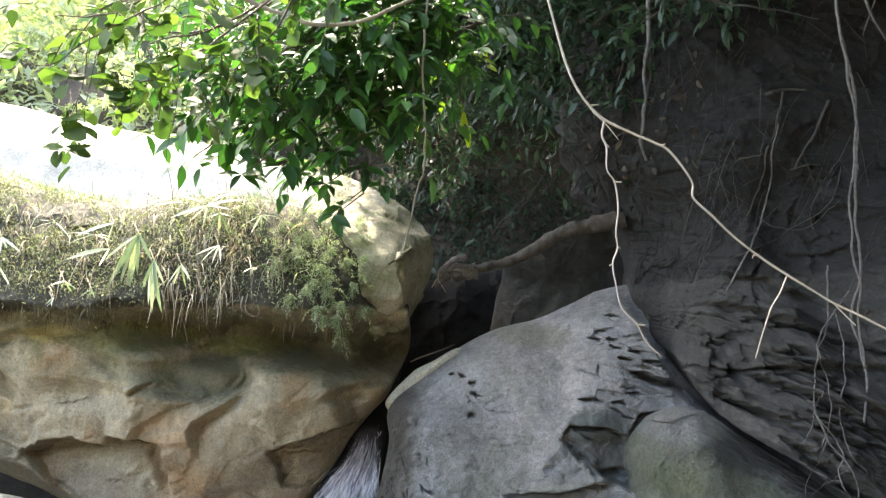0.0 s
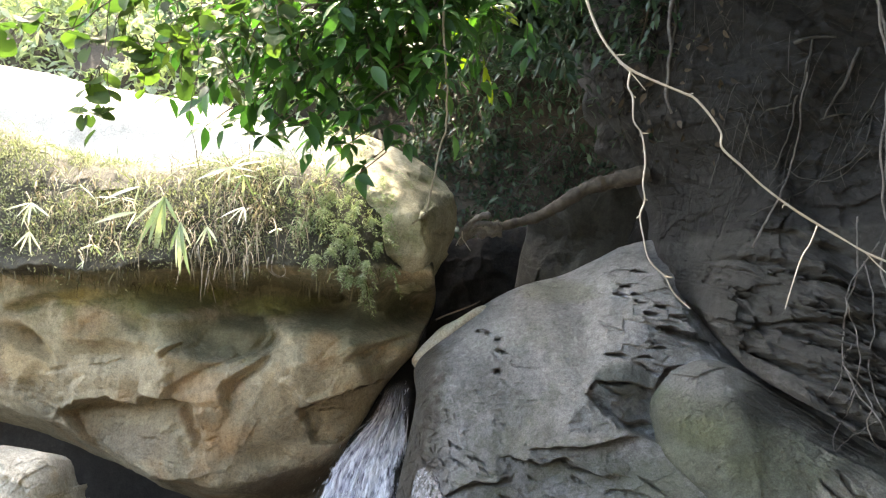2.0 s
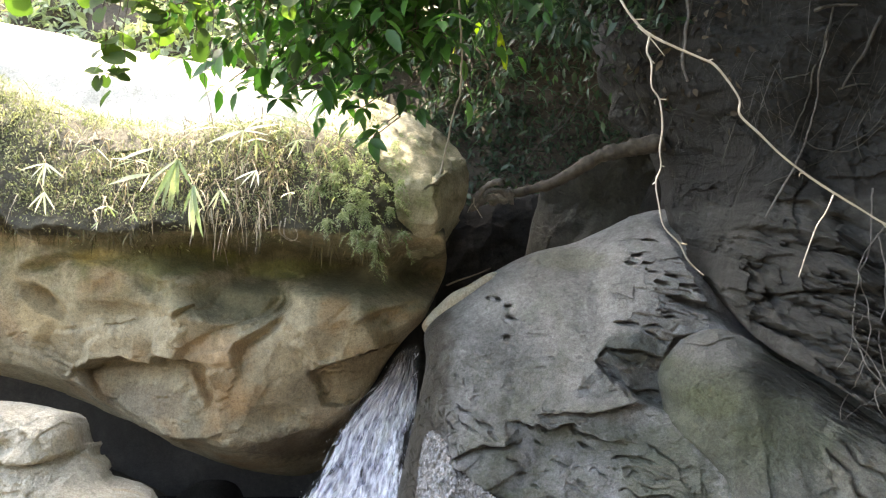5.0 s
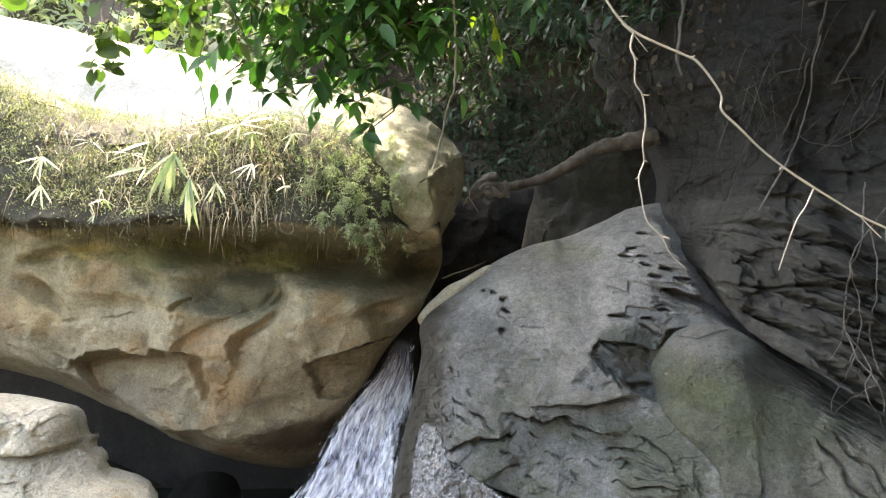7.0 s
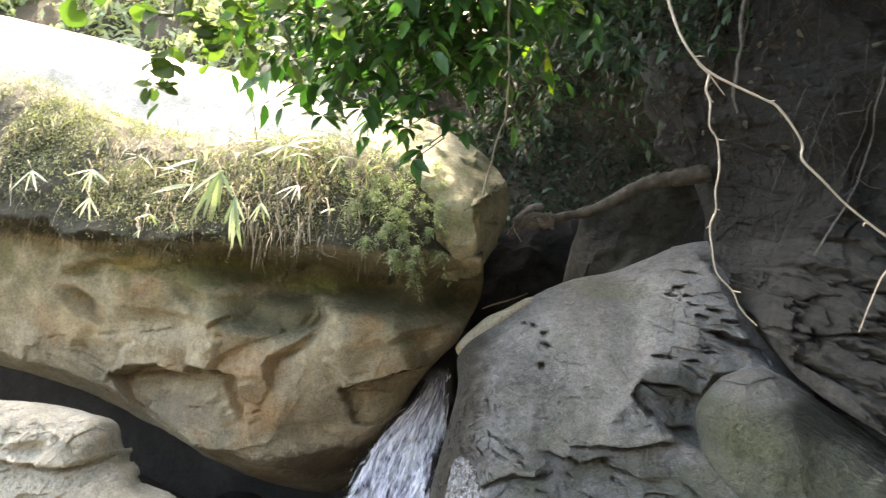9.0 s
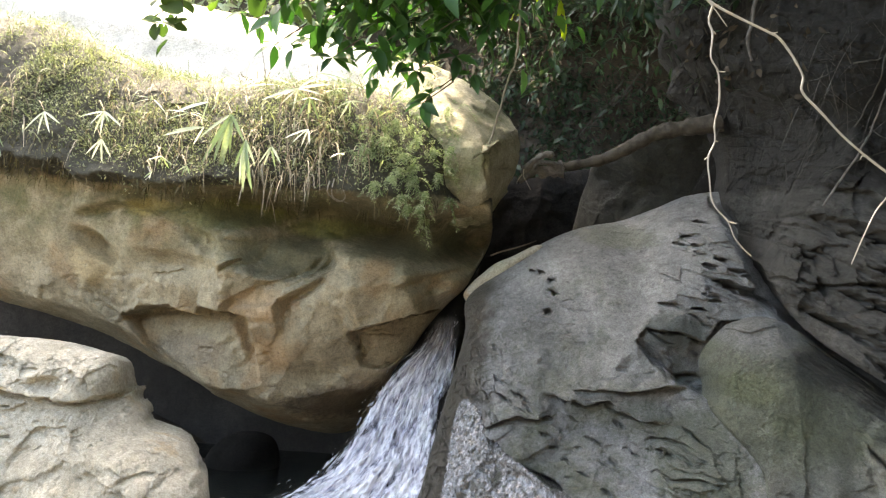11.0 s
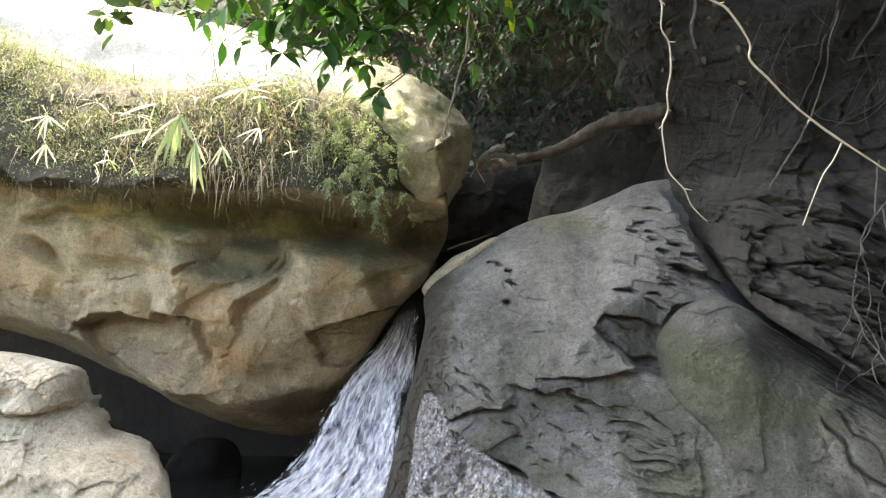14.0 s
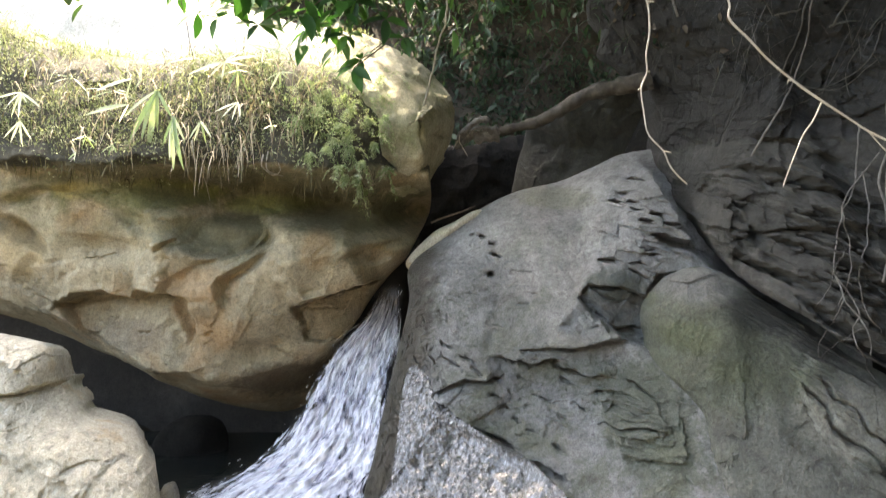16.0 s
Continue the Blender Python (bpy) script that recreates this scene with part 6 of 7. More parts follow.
tagged(cloud("creeping_herbs", leaf_at, leaf_d, rand_dirs(len(leaf_at)) * 0.5 + np.array([0, -0.5, 1]), L, L * 0.3, M_FERN, (CHIP_V, CHIP_F)), "feathery green herbs trailing down the boulder", "herbs", kind="stuff")

# feathery clumps that hang over the edge of the cap
frond_at, frond_d = [], []
for spot in [(-1.00, 5.15, 2.44), (-0.86, 5.15, 2.37), (-0.71, 5.15, 2.26), (-0.93, 5.15, 2.26), (-0.78, 5.15, 2.16), (-0.60, 5.15, 2.19), (-0.49, 5.15, 2.21), (-0.87, 5.15, 2.01), (-0.78, 5.15, 1.90), (-0.67, 5.15, 1.83), (-0.64, 5.15, 1.76), (-0.70, 5.15, 2.01), (-0.56, 5.15, 2.04), (-0.97, 5.15, 1.97), (-0.49, 5.15, 1.88), (-0.82, 5.15, 2.07), (-1.05, 5.15, 2.19), (-0.73, 5.15, 2.08), (-0.64, 5.15, 1.92), (-0.76, 5.15, 1.83)]:
    root = surf(spot, [bvh_b, bvh_n], 0.07)
    for _ in range(8):
        L, dirv = rng.uniform(0.05, 0.15), rand_dirs(1)[0] * 0.7 + np.array([0, -0.7, 0.15])
        dirv /= np.linalg.norm(dirv)
        for s in np.linspace(0.1, 1, 18):
            c = np.array(root) + dirv * L * s * 0.8 - np.array([0, 0, 1]) * L * 0.9 * s ** 1.6
            for sg in (-1, 1):
                frond_at.append(c + rng.normal(size=3) * 0.003)
                frond_d.append(np.cross(dirv, (0, 0, 1)) * sg + dirv * 0.5 - np.array([0, 0, 0.6]) + rng.normal(size=3) * 0.25)
frond_at, frond_d = np.array(frond_at), np.array(frond_d)
L = rng.uniform(0.014, 0.034, len(frond_at)) * 0.9
tagged(cloud("hanging_fern", frond_at, frond_d, rand_dirs(len(frond_at)) * 0.5 + np.array([0, -0.8, 0.7]), L, L * 0.28, M_FERN, (CHIP_V, CHIP_F)), "pale green feathery ferns hanging over the boulder's edge", "fern", kind="stuff")

# dead roots trailing under the cap
for pts in ([(-1.68, 5.00, 2.03), (-1.66, 5.00, 1.92), (-1.61, 5.00, 1.82), (-1.57, 5.00, 1.67)], [(-1.74, 5.00, 1.99), (-1.72, 5.00, 1.89), (-1.73, 5.00, 1.81)], [(-1.23, 5.00, 1.95), (-1.24, 5.00, 1.88), (-1.18, 5.00, 1.83), (-1.13, 5.00, 1.85), (-1.14, 5.00, 1.90)], [(-1.20, 5.00, 1.97), (-1.21, 5.00, 1.86), (-1.11, 5.00, 1.82)], [(-2.43, 5.00, 1.98), (-2.41, 5.00, 1.93), (-2.44, 5.00, 1.89)]):
    tagged(tube("trailing_root", [surf(p, [bvh_b], 0.05) for p in pts], 0.005, 0.002, M_VINE, None, 6, 24, 0.01), "pale dead rootlet trailing from the boulder's edge", "root", "rootlets under the cap")

# bamboo-like plants with long pale leaves
strap_me = bpy.data.meshes.new("leaf")
sv, seg = [], 8
for i in range(seg + 1):
    s = i / seg
    w = 0.5 * math.sin(math.pi * (0.1 + 0.9 * s)) ** 0.75
    for e in (-1, 0, 1):
        sv.append((s, e * w * 0.085, 0.012 * abs(e) - 0.28 * s ** 2))
sf = [(3 * i + j, 3 * i + j + 1, 3 * i + j + 4, 3 * i + j + 3) for i in range(seg) for j in (0, 1)]
strap_me.from_pydata(sv, [], sf)
strap_me.materials.append(M_BAMBOO)
for p in strap_me.polygons:
    p.use_smooth = True

def bamboo_plant(root, tip, count, size, spread, fall):
    ob = tagged(new("bamboo_grass"), "bamboo grass with long pale green drooping leaves", "plant", "bamboo grass on the boulder")
    r, t = surf(root, [bvh_b], -0.01), surf(tip, [bvh_b], 0.12)
    mid = (r + t) / 2 + Vector((0, -0.03, 0.06))
    stem = tube("stem", [r, mid, t], 0.004, 0.002, M_STRAW, ob, 6, 12)
    for k in range(count):
        a = (k / count - 0.5) * spread + rng.normal() * 0.15
        d = Vector((math.sin(a), -0.45 + rng.normal() * 0.25, math.cos(a) * 0.7 - fall + rng.normal() * 0.1)).normalized()
        up = Vector((rng.normal() * 0.3, -0.6, 0.8))
        y = up.cross(d).normalized()
        m = Matrix((d, y, d.cross(y))).transposed().to_4x4()
        L = size * rng.uniform(1.0, 1.75)
        lf = new("leaf", strap_me)
        lf.parent = ob
        lf.matrix_basis = Matrix.Translation(t + d * 0.005) @ m @ Matrix.Diagonal((L, L * 0.72, L, 1))

strap_green = strap_me.copy()
strap_green.materials[0] = M_BAMBOO_GREEN

def leaf_plant(base, tips, me):
    """A tuft of long leaves that spring from one node, each to its own tip (x, z) a little clear of the turf."""
    ob = tagged(new("bamboo_grass"), "bamboo grass with long drooping leaves on the boulder's edge", "plant", "bamboo grass on the boulder")
    b = surf((base[0], 5.0, base[1]), [bvh_b], 0.26)
    r = surf((base[0] - 0.04, 5.0, base[1] + 0.06), [bvh_b], -0.01)
    tube("stem", [r, (r + b) / 2 + Vector((0, -0.02, 0.03)), b], 0.004, 0.002, M_STRAW, ob, 6, 12)
    for x, z in tips:
        k = b.y / 5.0
        tip = Vector((x * k, b.y - 0.03 + rng.normal() * 0.03, 1.65 + (z - 1.65) * k))
        d = tip - b
        L = d.length * 1.03
        up = Vector((rng.normal() * 0.25, -0.8, 0.6))
        y = up.cross(d).normalized()
        x_ax = (d.normalized() + y.cross(d.normalized()) * -0.12).normalized()
        m = Matrix((x_ax, y, x_ax.cross(y))).transposed().to_4x4()
        lf = new("leaf", me)
        lf.parent = ob
        lf.matrix_basis = Matrix.Translation(b) @ m @ Matrix.Diagonal((L, max(L, 0.1) * 1.1, L * 0.6, 1))

leaf_plant((-1.47, 2.52), [(-1.62, 2.46), (-1.57, 2.42), (-1.49, 2.38), (-1.40, 2.44), (-1.31, 2.49), (-1.23, 2.55), (-1.33, 2.61), (-1.53, 2.63), (-1.60, 2.50), (-1.69, 2.44)], strap_me)
leaf_plant((-1.39, 2.47), [(-1.46, 2.33), (-1.40, 2.31), (-1.32, 2.33), (-1.28, 2.44), (-1.52, 2.41)], strap_green)
leaf_plant((-1.13, 2.46), [(-1.22, 2.41), (-1.18, 2.34), (-1.13, 2.36), (-1.07, 2.41), (-1.03, 2.45)], strap_me)
leaf_plant((-1.39, 2.27), [(-1.53, 2.21), (-1.48, 2.17), (-1.42, 2.16), (-1.35, 2.17)], strap_me)
leaf_plant((-1.89, 2.34), [(-2.05, 2.02), (-2.00, 2.00), (-1.95, 1.94), (-1.89, 2.09), (-1.78, 2.17), (-2.09, 2.18)], strap_green)
leaf_plant((-1.79, 2.18), [(-1.85, 2.00), (-1.81, 1.91), (-1.78, 1.86), (-1.75, 1.97), (-1.72, 1.86), (-1.71, 2.03)], strap_green)
leaf_plant((-2.07, 2.25), [(-2.30, 2.18), (-2.14, 2.14), (-2.24, 2.22)], strap_me)
leaf_plant((-2.05, 2.41), [(-2.26, 2.33), (-2.20, 2.37), (-2.09, 2.26)], strap_me)
leaf_plant((-1.62, 2.15), [(-1.69, 2.04), (-1.53, 2.05), (-1.59, 2.02), (-1.66, 2.03)], strap_green)
leaf_plant((-2.74, 2.32), [(-2.85, 2.23), (-2.80, 2.17), (-2.73, 2.17), (-2.67, 2.25), (-2.60, 2.23), (-2.86, 2.27)], strap_me)
leaf_plant((-2.75, 2.14), [(-2.84, 2.04), (-2.79, 2.01), (-2.73, 1.99), (-2.68, 2.03)], strap_me)
leaf_plant((-2.34, 2.05), [(-2.40, 2.02), (-2.31, 1.98), (-2.27, 2.01), (-2.36, 2.00)], strap_green)
leaf_plant((-2.17, 2.00), [(-2.23, 1.95), (-2.14, 1.95), (-2.20, 1.94), (-2.12, 2.02)], strap_green)
leaf_plant((-2.40, 1.95), [(-2.43, 1.91), (-2.38, 1.90)], strap_green)
leaf_plant((-1.18, 2.13), [(-1.22, 2.10), (-1.13, 2.12), (-1.17, 2.09)], strap_green)
leaf_plant((-1.99, 2.40), [(-1.98, 2.49), (-2.02, 2.34)], strap_green)
leaf_plant((-3.15, 2.30), [(-3.26, 2.17), (-3.17, 2.15), (-3.08, 2.17), (-3.02, 2.23)], strap_me)

for (root, tip), count, size, spread, fall in (
        ([(-1.81, 5.35, 2.62), (-1.67, 5.05, 2.59)], 6, 0.16, 3.6, 0.2), ([(-1.45, 5.35, 2.66), (-1.34, 5.05, 2.63)], 8, 0.16, 5, 0.2), ([(-1.98, 5.35, 2.54), (-1.83, 5.05, 2.52)], 5, 0.13, 2.5, 0), ([(-2.62, 5.35, 2.44), (-2.44, 5.05, 2.42)], 5, 0.1, 4, 0.5), ([(-2.36, 5.35, 2.35), (-2.19, 5.05, 2.34)], 5, 0.1, 4, 0.5), ([(-3.80, 5.35, 2.22), (-3.55, 5.05, 2.21)], 7, 0.18, 2.2, 1.1), ([(-1.36, 5.35, 2.55), (-1.25, 5.05, 2.53)], 7, 0.13, 4.6, 0.3)):
    bamboo_plant(root, tip, count, size, spread, fall)

# long brown stems hanging in a loose skein
for k in range(46):
    x0, z0 = rng.uniform(-1.95, -1.2), rng.uniform(2.2, 2.55)
    a = surf((x0, 5.0, z0), [bvh_b], 0.05 + rng.random() * 0.08)
    drop, drift = rng.uniform(0.15, 0.5), rng.normal() * 0.1 - 0.04
    pts = [a + Vector((0.03, 0.06, 0.0)), a, a + Vector((drift * 0.6, -0.05, -drop * 0.45)), a + Vector((drift, -0.03, -drop))]
    tagged(tube("dry_stem", pts, 0.0028, 0.0014, M_DRYSTEM, None, 5, 14, 0.01), "thin dry brown stem hanging from the turf", "stem", "dry stems on the boulder")

# ---- trees ----
leaf_me = bpy.data.meshes.new("leaf")
leaf_me.from_pydata(LEAF_V.tolist(), [], LEAF_F)
leaf_me.materials.append(M_LEAF_ONE)
for p in leaf_me.polygons:
    p.use_smooth = True
heart_me = bpy.data.meshes.new("leaf")
hv, hf = [(0.08, 0, 0.0)], []
for i in range(20):
    a = 2 * math.pi * i / 20
    rr = 0.5 * (1 + 0.16 * math.cos(a)) * (0.78 + 0.22 * abs(math.sin(a / 2 + math.pi / 2)) ** 0.5) - (0.2 if i == 10 else 0.0) + 0.03 * math.sin(5 * a)
    hv.append((0.42 + rr * math.cos(a) * 1.05, rr * math.sin(a) * 1.7, 0.07 * abs(math.sin(a)) - 0.18 * max(0, math.cos(a)) ** 2))
hv.append((0.5, 0, -0.03))
hf = [(21, 1 + i, 1 + (i + 1) % 20) for i in range(20)]
heart_me.from_pydata(hv, [], hf)
heart_me.materials.append(M_CREEPER)
for p in heart_me.polygons:
    p.use_smooth = True

def leafy_branch(ob, knots, sprigs, size, singles, me, mat, r0=0.012, reach=0.25, fall=0.35, width=0.42, spread=0.15):
    """A limb through knots with short twigs, leaves set in turn along each; the first ones are leaves of their own."""
    tube("limb", knots, r0, r0 * 0.4, M_TWIG, ob, 7, 40, 0.03)
    c = spline(knots, 60)
    A, D, U = [], [], []
    for k in range(sprigs):
        b = c[rng.integers(6, 60)] + rng.normal(size=3) * spread * np.array([1, 1, 0.8])
        d = rand_dirs(1)[0] * np.array([1, 0.8, 0.7]) + np.array([-0.25, -0.15, -fall])
        d /= np.linalg.norm(d)
        L = reach * rng.uniform(0.6, 1.2)
        pts = [b, b + d * L * 0.5 + np.array([0, 0, 0.03]), b + d * L - np.array([0, 0, 0.06])]
        if k < 40:
            tube("twig", pts, 0.003, 0.0015, M_TWIG, ob, 5, 8)
        m = rng.integers(5, 9)
        for j in range(m):
            s = 0.15 + 0.85 * j / (m - 1)
            p = pts[0] * (1 - s) ** 2 + 2 * s * (1 - s) * pts[1] + s * s * pts[2]
            side = np.cross(d, (0, 0, 1)) * (1 if j % 2 else -1)
            A.append(p), D.append(d * 0.6 + side * 0.9 * (j < m - 1) + np.array([0, 0, -0.2]) + rng.normal(size=3) * 0.3), U.append(np.array([0, -0.35, 1]) + rng.normal(size=3) * 0.35)
    A, D, U = np.array(A), np.array(D), np.array(U)
    L = size * rng.uniform(0.65, 1.25, len(A))
    order = np.argsort(A[:, 1])
    A, D, U = A[order], D[order], U[order]
    M = frames(D[:singles], U[:singles])
    for j in range(min(singles, len(A))):
        lf = new("leaf", me)
        lf.parent = ob
        m = Matrix(M[j].tolist()).to_4x4()
        lf.matrix_basis = Matrix.Translation(A[j]) @ m @ Matrix.Diagonal((L[j], L[j] * width * 1.05, L[j], 1))
    if len(A) > singles:
        cl = cloud("foliage", A[singles:], D[singles:], U[singles:], L[singles:], L[singles:] * width, mat, parent=ob)
        tagged(cl, kind="stuff")

tree = tagged(new("overhanging_tree"), "glossy green broadleaf branches hanging over the boulder", "tree")
leafy_branch(tree, [(-0.06, 4.00, 4.21), (-0.24, 4.00, 3.62), (-0.35, 4.00, 3.26), (-0.45, 4.00, 3.04), (-0.54, 4.00, 2.84)], 75, 0.13, 90, leaf_me, M_LEAF, 0.02)
leafy_branch(tree, [(-0.18, 3.90, 3.75), (-0.52, 3.90, 3.39), (-0.71, 3.90, 3.16), (-0.8, 3.90, 2.98), (-0.84, 3.90, 2.86)], 62, 0.13, 80, leaf_me, M_LEAF, 0.016)
leafy_branch(tree, [(-0.07, 4.10, 3.67), (-0.11, 4.10, 3.36), (-0.20, 4.10, 3.11), (-0.33, 4.10, 2.86)], 60, 0.12, 40, leaf_me, M_LEAF, 0.014, spread=0.16)
# whorls of large leaves at the twig ends
for x, y, z, n in ((-1.21, 3.85, 2.75, 6), (-1.47, 3.94, 2.71, 3), (-1.41, 4.03, 2.67, 4), (-1.25, 4.12, 2.58, 4), (-1.26, 3.85, 2.54, 3), (-1.06, 3.94, 2.67, 6), (-1.14, 4.03, 2.61, 5), (-1.02, 4.12, 2.76, 6), (-0.97, 3.85, 2.49, 5), (-0.88, 3.94, 2.74, 6), (-0.94, 4.03, 2.62, 6), (-0.81, 4.12, 2.98, 5), (-0.78, 3.85, 2.53, 6), (-0.69, 3.94, 2.70, 6), (-0.66, 4.03, 2.52, 5), (-0.58, 4.12, 2.89, 6), (-0.51, 3.85, 2.60, 6), (-0.57, 3.94, 2.46, 4), (-0.42, 4.03, 2.72, 6), (-0.52, 4.12, 2.38, 5), (-0.52, 3.85, 2.29, 4), (-0.38, 3.94, 2.54, 5), (-0.30, 4.03, 2.47, 3), (-1.08, 4.12, 2.99, 5), (-0.87, 3.85, 3.02, 6), (-0.66, 3.94, 3.01, 6), (-0.45, 4.03, 2.98, 6), (-0.28, 4.12, 2.89, 5)):
    start = Vector((x + 0.14, y + 0.05, z + 0.12))
    tube("twig", [start, Vector((x + 0.06, y + 0.02, z + 0.05)), (x, y, z)], 0.004, 0.002, M_TWIG, tree, 5, 8)
    turn = rng.uniform(0, 6.28)
    for k in range(n):
        a = turn + 6.28 * k / n + rng.normal() * 0.6
        d = np.array([math.cos(a), -0.35 + rng.normal() * 0.3, math.sin(a) * 0.6 - 0.5])
        L = 0.125 * rng.uniform(0.75, 1.2)
        m = Matrix(frames(d[None], np.array([[rng.normal() * 0.4, -0.6, 0.8]]))[0].tolist()).to_4x4()
        lf = new("leaf", leaf_me)
        lf.parent = tree
        lf.matrix_basis = Matrix.Translation((x, y, z)) @ m @ Matrix.Diagonal((L, L * 0.46, L, 1))
leafy_branch(tree, [(-0.39, 3.30, 3.34), (-0.73, 3.30, 3.14), (-0.99, 3.30, 3.01), (-1.25, 3.30, 2.94)], 12, 0.10, 0, leaf_me, M_OLIVE, 0.008, spread=0.12)
leafy_branch(tree, [(-0.83, 3.10, 3.26), (-1.09, 3.10, 3.10), (-1.32, 3.10, 3.00), (-1.54, 3.10, 2.98)], 7, 0.09, 0, leaf_me, M_OLIVE, 0.006, spread=0.1)
leafy_branch(tree, [(-0.71, 5.40, 3.47), (-1.10, 5.40, 3.29), (-1.41, 5.40, 3.21), (-1.76, 5.40, 3.13)], 10, 0.12, 0, leaf_me, M_LEAF, 0.01, spread=0.13)
leafy_branch(tree, [(0.25, 4.30, 3.76), (-0.07, 4.30, 3.60), (-0.38, 4.30, 3.50), (-0.70, 4.30, 3.44), (-1.04, 4.30, 3.47)], 80, 0.13, 0, leaf_me, M_LEAF, 0.014, spread=0.2)
leafy_branch(tree, [(0.26, 4.50, 3.52), (-0.01, 4.50, 3.41), (-0.27, 4.50, 3.31), (-0.59, 4.50, 3.28), (-0.86, 4.50, 3.35)], 70, 0.13, 0, leaf_me, M_LEAF, 0.012, spread=0.18)
leafy_branch(tree, [(-0.57, 5.50, 4.00), (-0.97, 5.50, 3.79), (-1.37, 5.50, 3.62), (-1.72, 5.50, 3.54)], 12, 0.13, 0, leaf_me, M_LEAF, 0.012, spread=0.16)
leafy_branch(tree, [(-0.33, 3.70, 3.62), (-0.66, 3.70, 3.39), (-0.95, 3.70, 3.21), (-1.22, 3.70, 3.14), (-1.44, 3.70, 3.17)], 24, 0.11, 0, leaf_me, M_LEAF, 0.01, spread=0.15)
leafy_branch(tree, [(-0.39, 3.80, 3.29), (-0.64, 3.80, 3.15), (-0.86, 3.80, 3.04), (-1.08, 3.80, 2.96)], 30, 0.12, 0, leaf_me, M_LEAF, 0.01, spread=0.13)
shade_tree = tagged(new("understorey_tree"), "dim understorey tree with small dark leaves", "tree")
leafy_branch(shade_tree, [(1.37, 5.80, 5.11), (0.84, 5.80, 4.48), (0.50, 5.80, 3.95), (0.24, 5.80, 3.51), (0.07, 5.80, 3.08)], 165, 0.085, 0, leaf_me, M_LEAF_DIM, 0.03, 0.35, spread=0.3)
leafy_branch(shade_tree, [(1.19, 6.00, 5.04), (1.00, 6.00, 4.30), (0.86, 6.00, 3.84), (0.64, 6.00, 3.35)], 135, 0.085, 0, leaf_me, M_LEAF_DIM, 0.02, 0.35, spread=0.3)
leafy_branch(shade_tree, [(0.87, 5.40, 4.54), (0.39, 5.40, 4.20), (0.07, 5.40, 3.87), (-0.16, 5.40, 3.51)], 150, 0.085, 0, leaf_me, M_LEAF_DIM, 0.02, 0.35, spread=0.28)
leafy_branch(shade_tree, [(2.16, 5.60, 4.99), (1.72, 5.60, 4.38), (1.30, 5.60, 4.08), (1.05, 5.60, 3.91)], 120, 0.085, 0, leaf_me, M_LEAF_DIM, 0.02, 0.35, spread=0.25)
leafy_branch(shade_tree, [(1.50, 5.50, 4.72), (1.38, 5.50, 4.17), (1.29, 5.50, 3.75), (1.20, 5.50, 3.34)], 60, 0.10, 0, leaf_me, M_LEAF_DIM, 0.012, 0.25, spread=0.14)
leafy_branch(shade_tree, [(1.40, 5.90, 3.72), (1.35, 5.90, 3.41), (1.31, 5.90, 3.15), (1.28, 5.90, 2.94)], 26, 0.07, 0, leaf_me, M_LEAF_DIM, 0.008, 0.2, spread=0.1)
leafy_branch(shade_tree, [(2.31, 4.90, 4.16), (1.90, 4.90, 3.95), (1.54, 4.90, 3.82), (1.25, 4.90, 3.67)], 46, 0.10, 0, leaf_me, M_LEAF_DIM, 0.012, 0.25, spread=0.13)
yellow = tagged(new("yellow_shrub"), "shrub leaves painted a sunlit yellow-green", "shrub")
leafy_branch(yellow, [(0.17, 4.90, 3.60), (0.12, 4.90, 3.38), (0.06, 4.90, 3.23), (0.01, 4.90, 3.09)], 9, 0.10, 0, leaf_me, M_LEAF_YELLOW, 0.006, 0.2, spread=0.08)
near = tagged(new("creeper_spray"), "dark heart-shaped creeper leaves on thin stalks", "creeper")
leafy_branch(near, [(-0.44, 2.70, 3.00), (-0.67, 2.70, 2.82), (-0.87, 2.70, 2.66), (-0.98, 2.70, 2.59), (-1.07, 2.70, 2.57)], 7, 0.062, 70, heart_me, M_LEAF, 0.005, 0.14, 0.4, 0.7, 0.05)
leafy_branch(near, [(-0.72, 2.70, 3.04), (-0.95, 2.70, 2.88), (-1.18, 2.70, 2.76), (-1.36, 2.70, 2.65), (-1.50, 2.70, 2.69)], 7, 0.068, 65, heart_me, M_LEAF, 0.004, 0.14, 0.4, 0.7, 0.06)
leafy_branch(near, [(-0.50, 2.60, 2.84), (-0.57, 2.60, 2.72), (-0.68, 2.60, 2.60), (-0.72, 2.60, 2.52)], 4, 0.06, 40, heart_me, M_LEAF, 0.004, 0.12, 0.5, 0.6, 0.05)
leafy_branch(near, [(-1.13, 2.50, 2.68), (-1.14, 2.50, 2.55), (-1.16, 2.50, 2.44), (-1.17, 2.50, 2.41)], 2, 0.06, 12, heart_me, M_LEAF, 0.002, 0.06, 0.2, 0.7, 0.02)
sprig = tagged(new("hanging_sprig"), "small sprig of dark leaves dangling on a thread", "creeper")
tube("stalk", [(-1.10, 2.50, 2.62), (-1.12, 2.50, 2.49), (-1.13, 2.50, 2.42), (-1.12, 2.50, 2.34), (-1.13, 2.50, 2.30)], 0.0015, 0.001, M_TWIG, sprig, 5, 20)
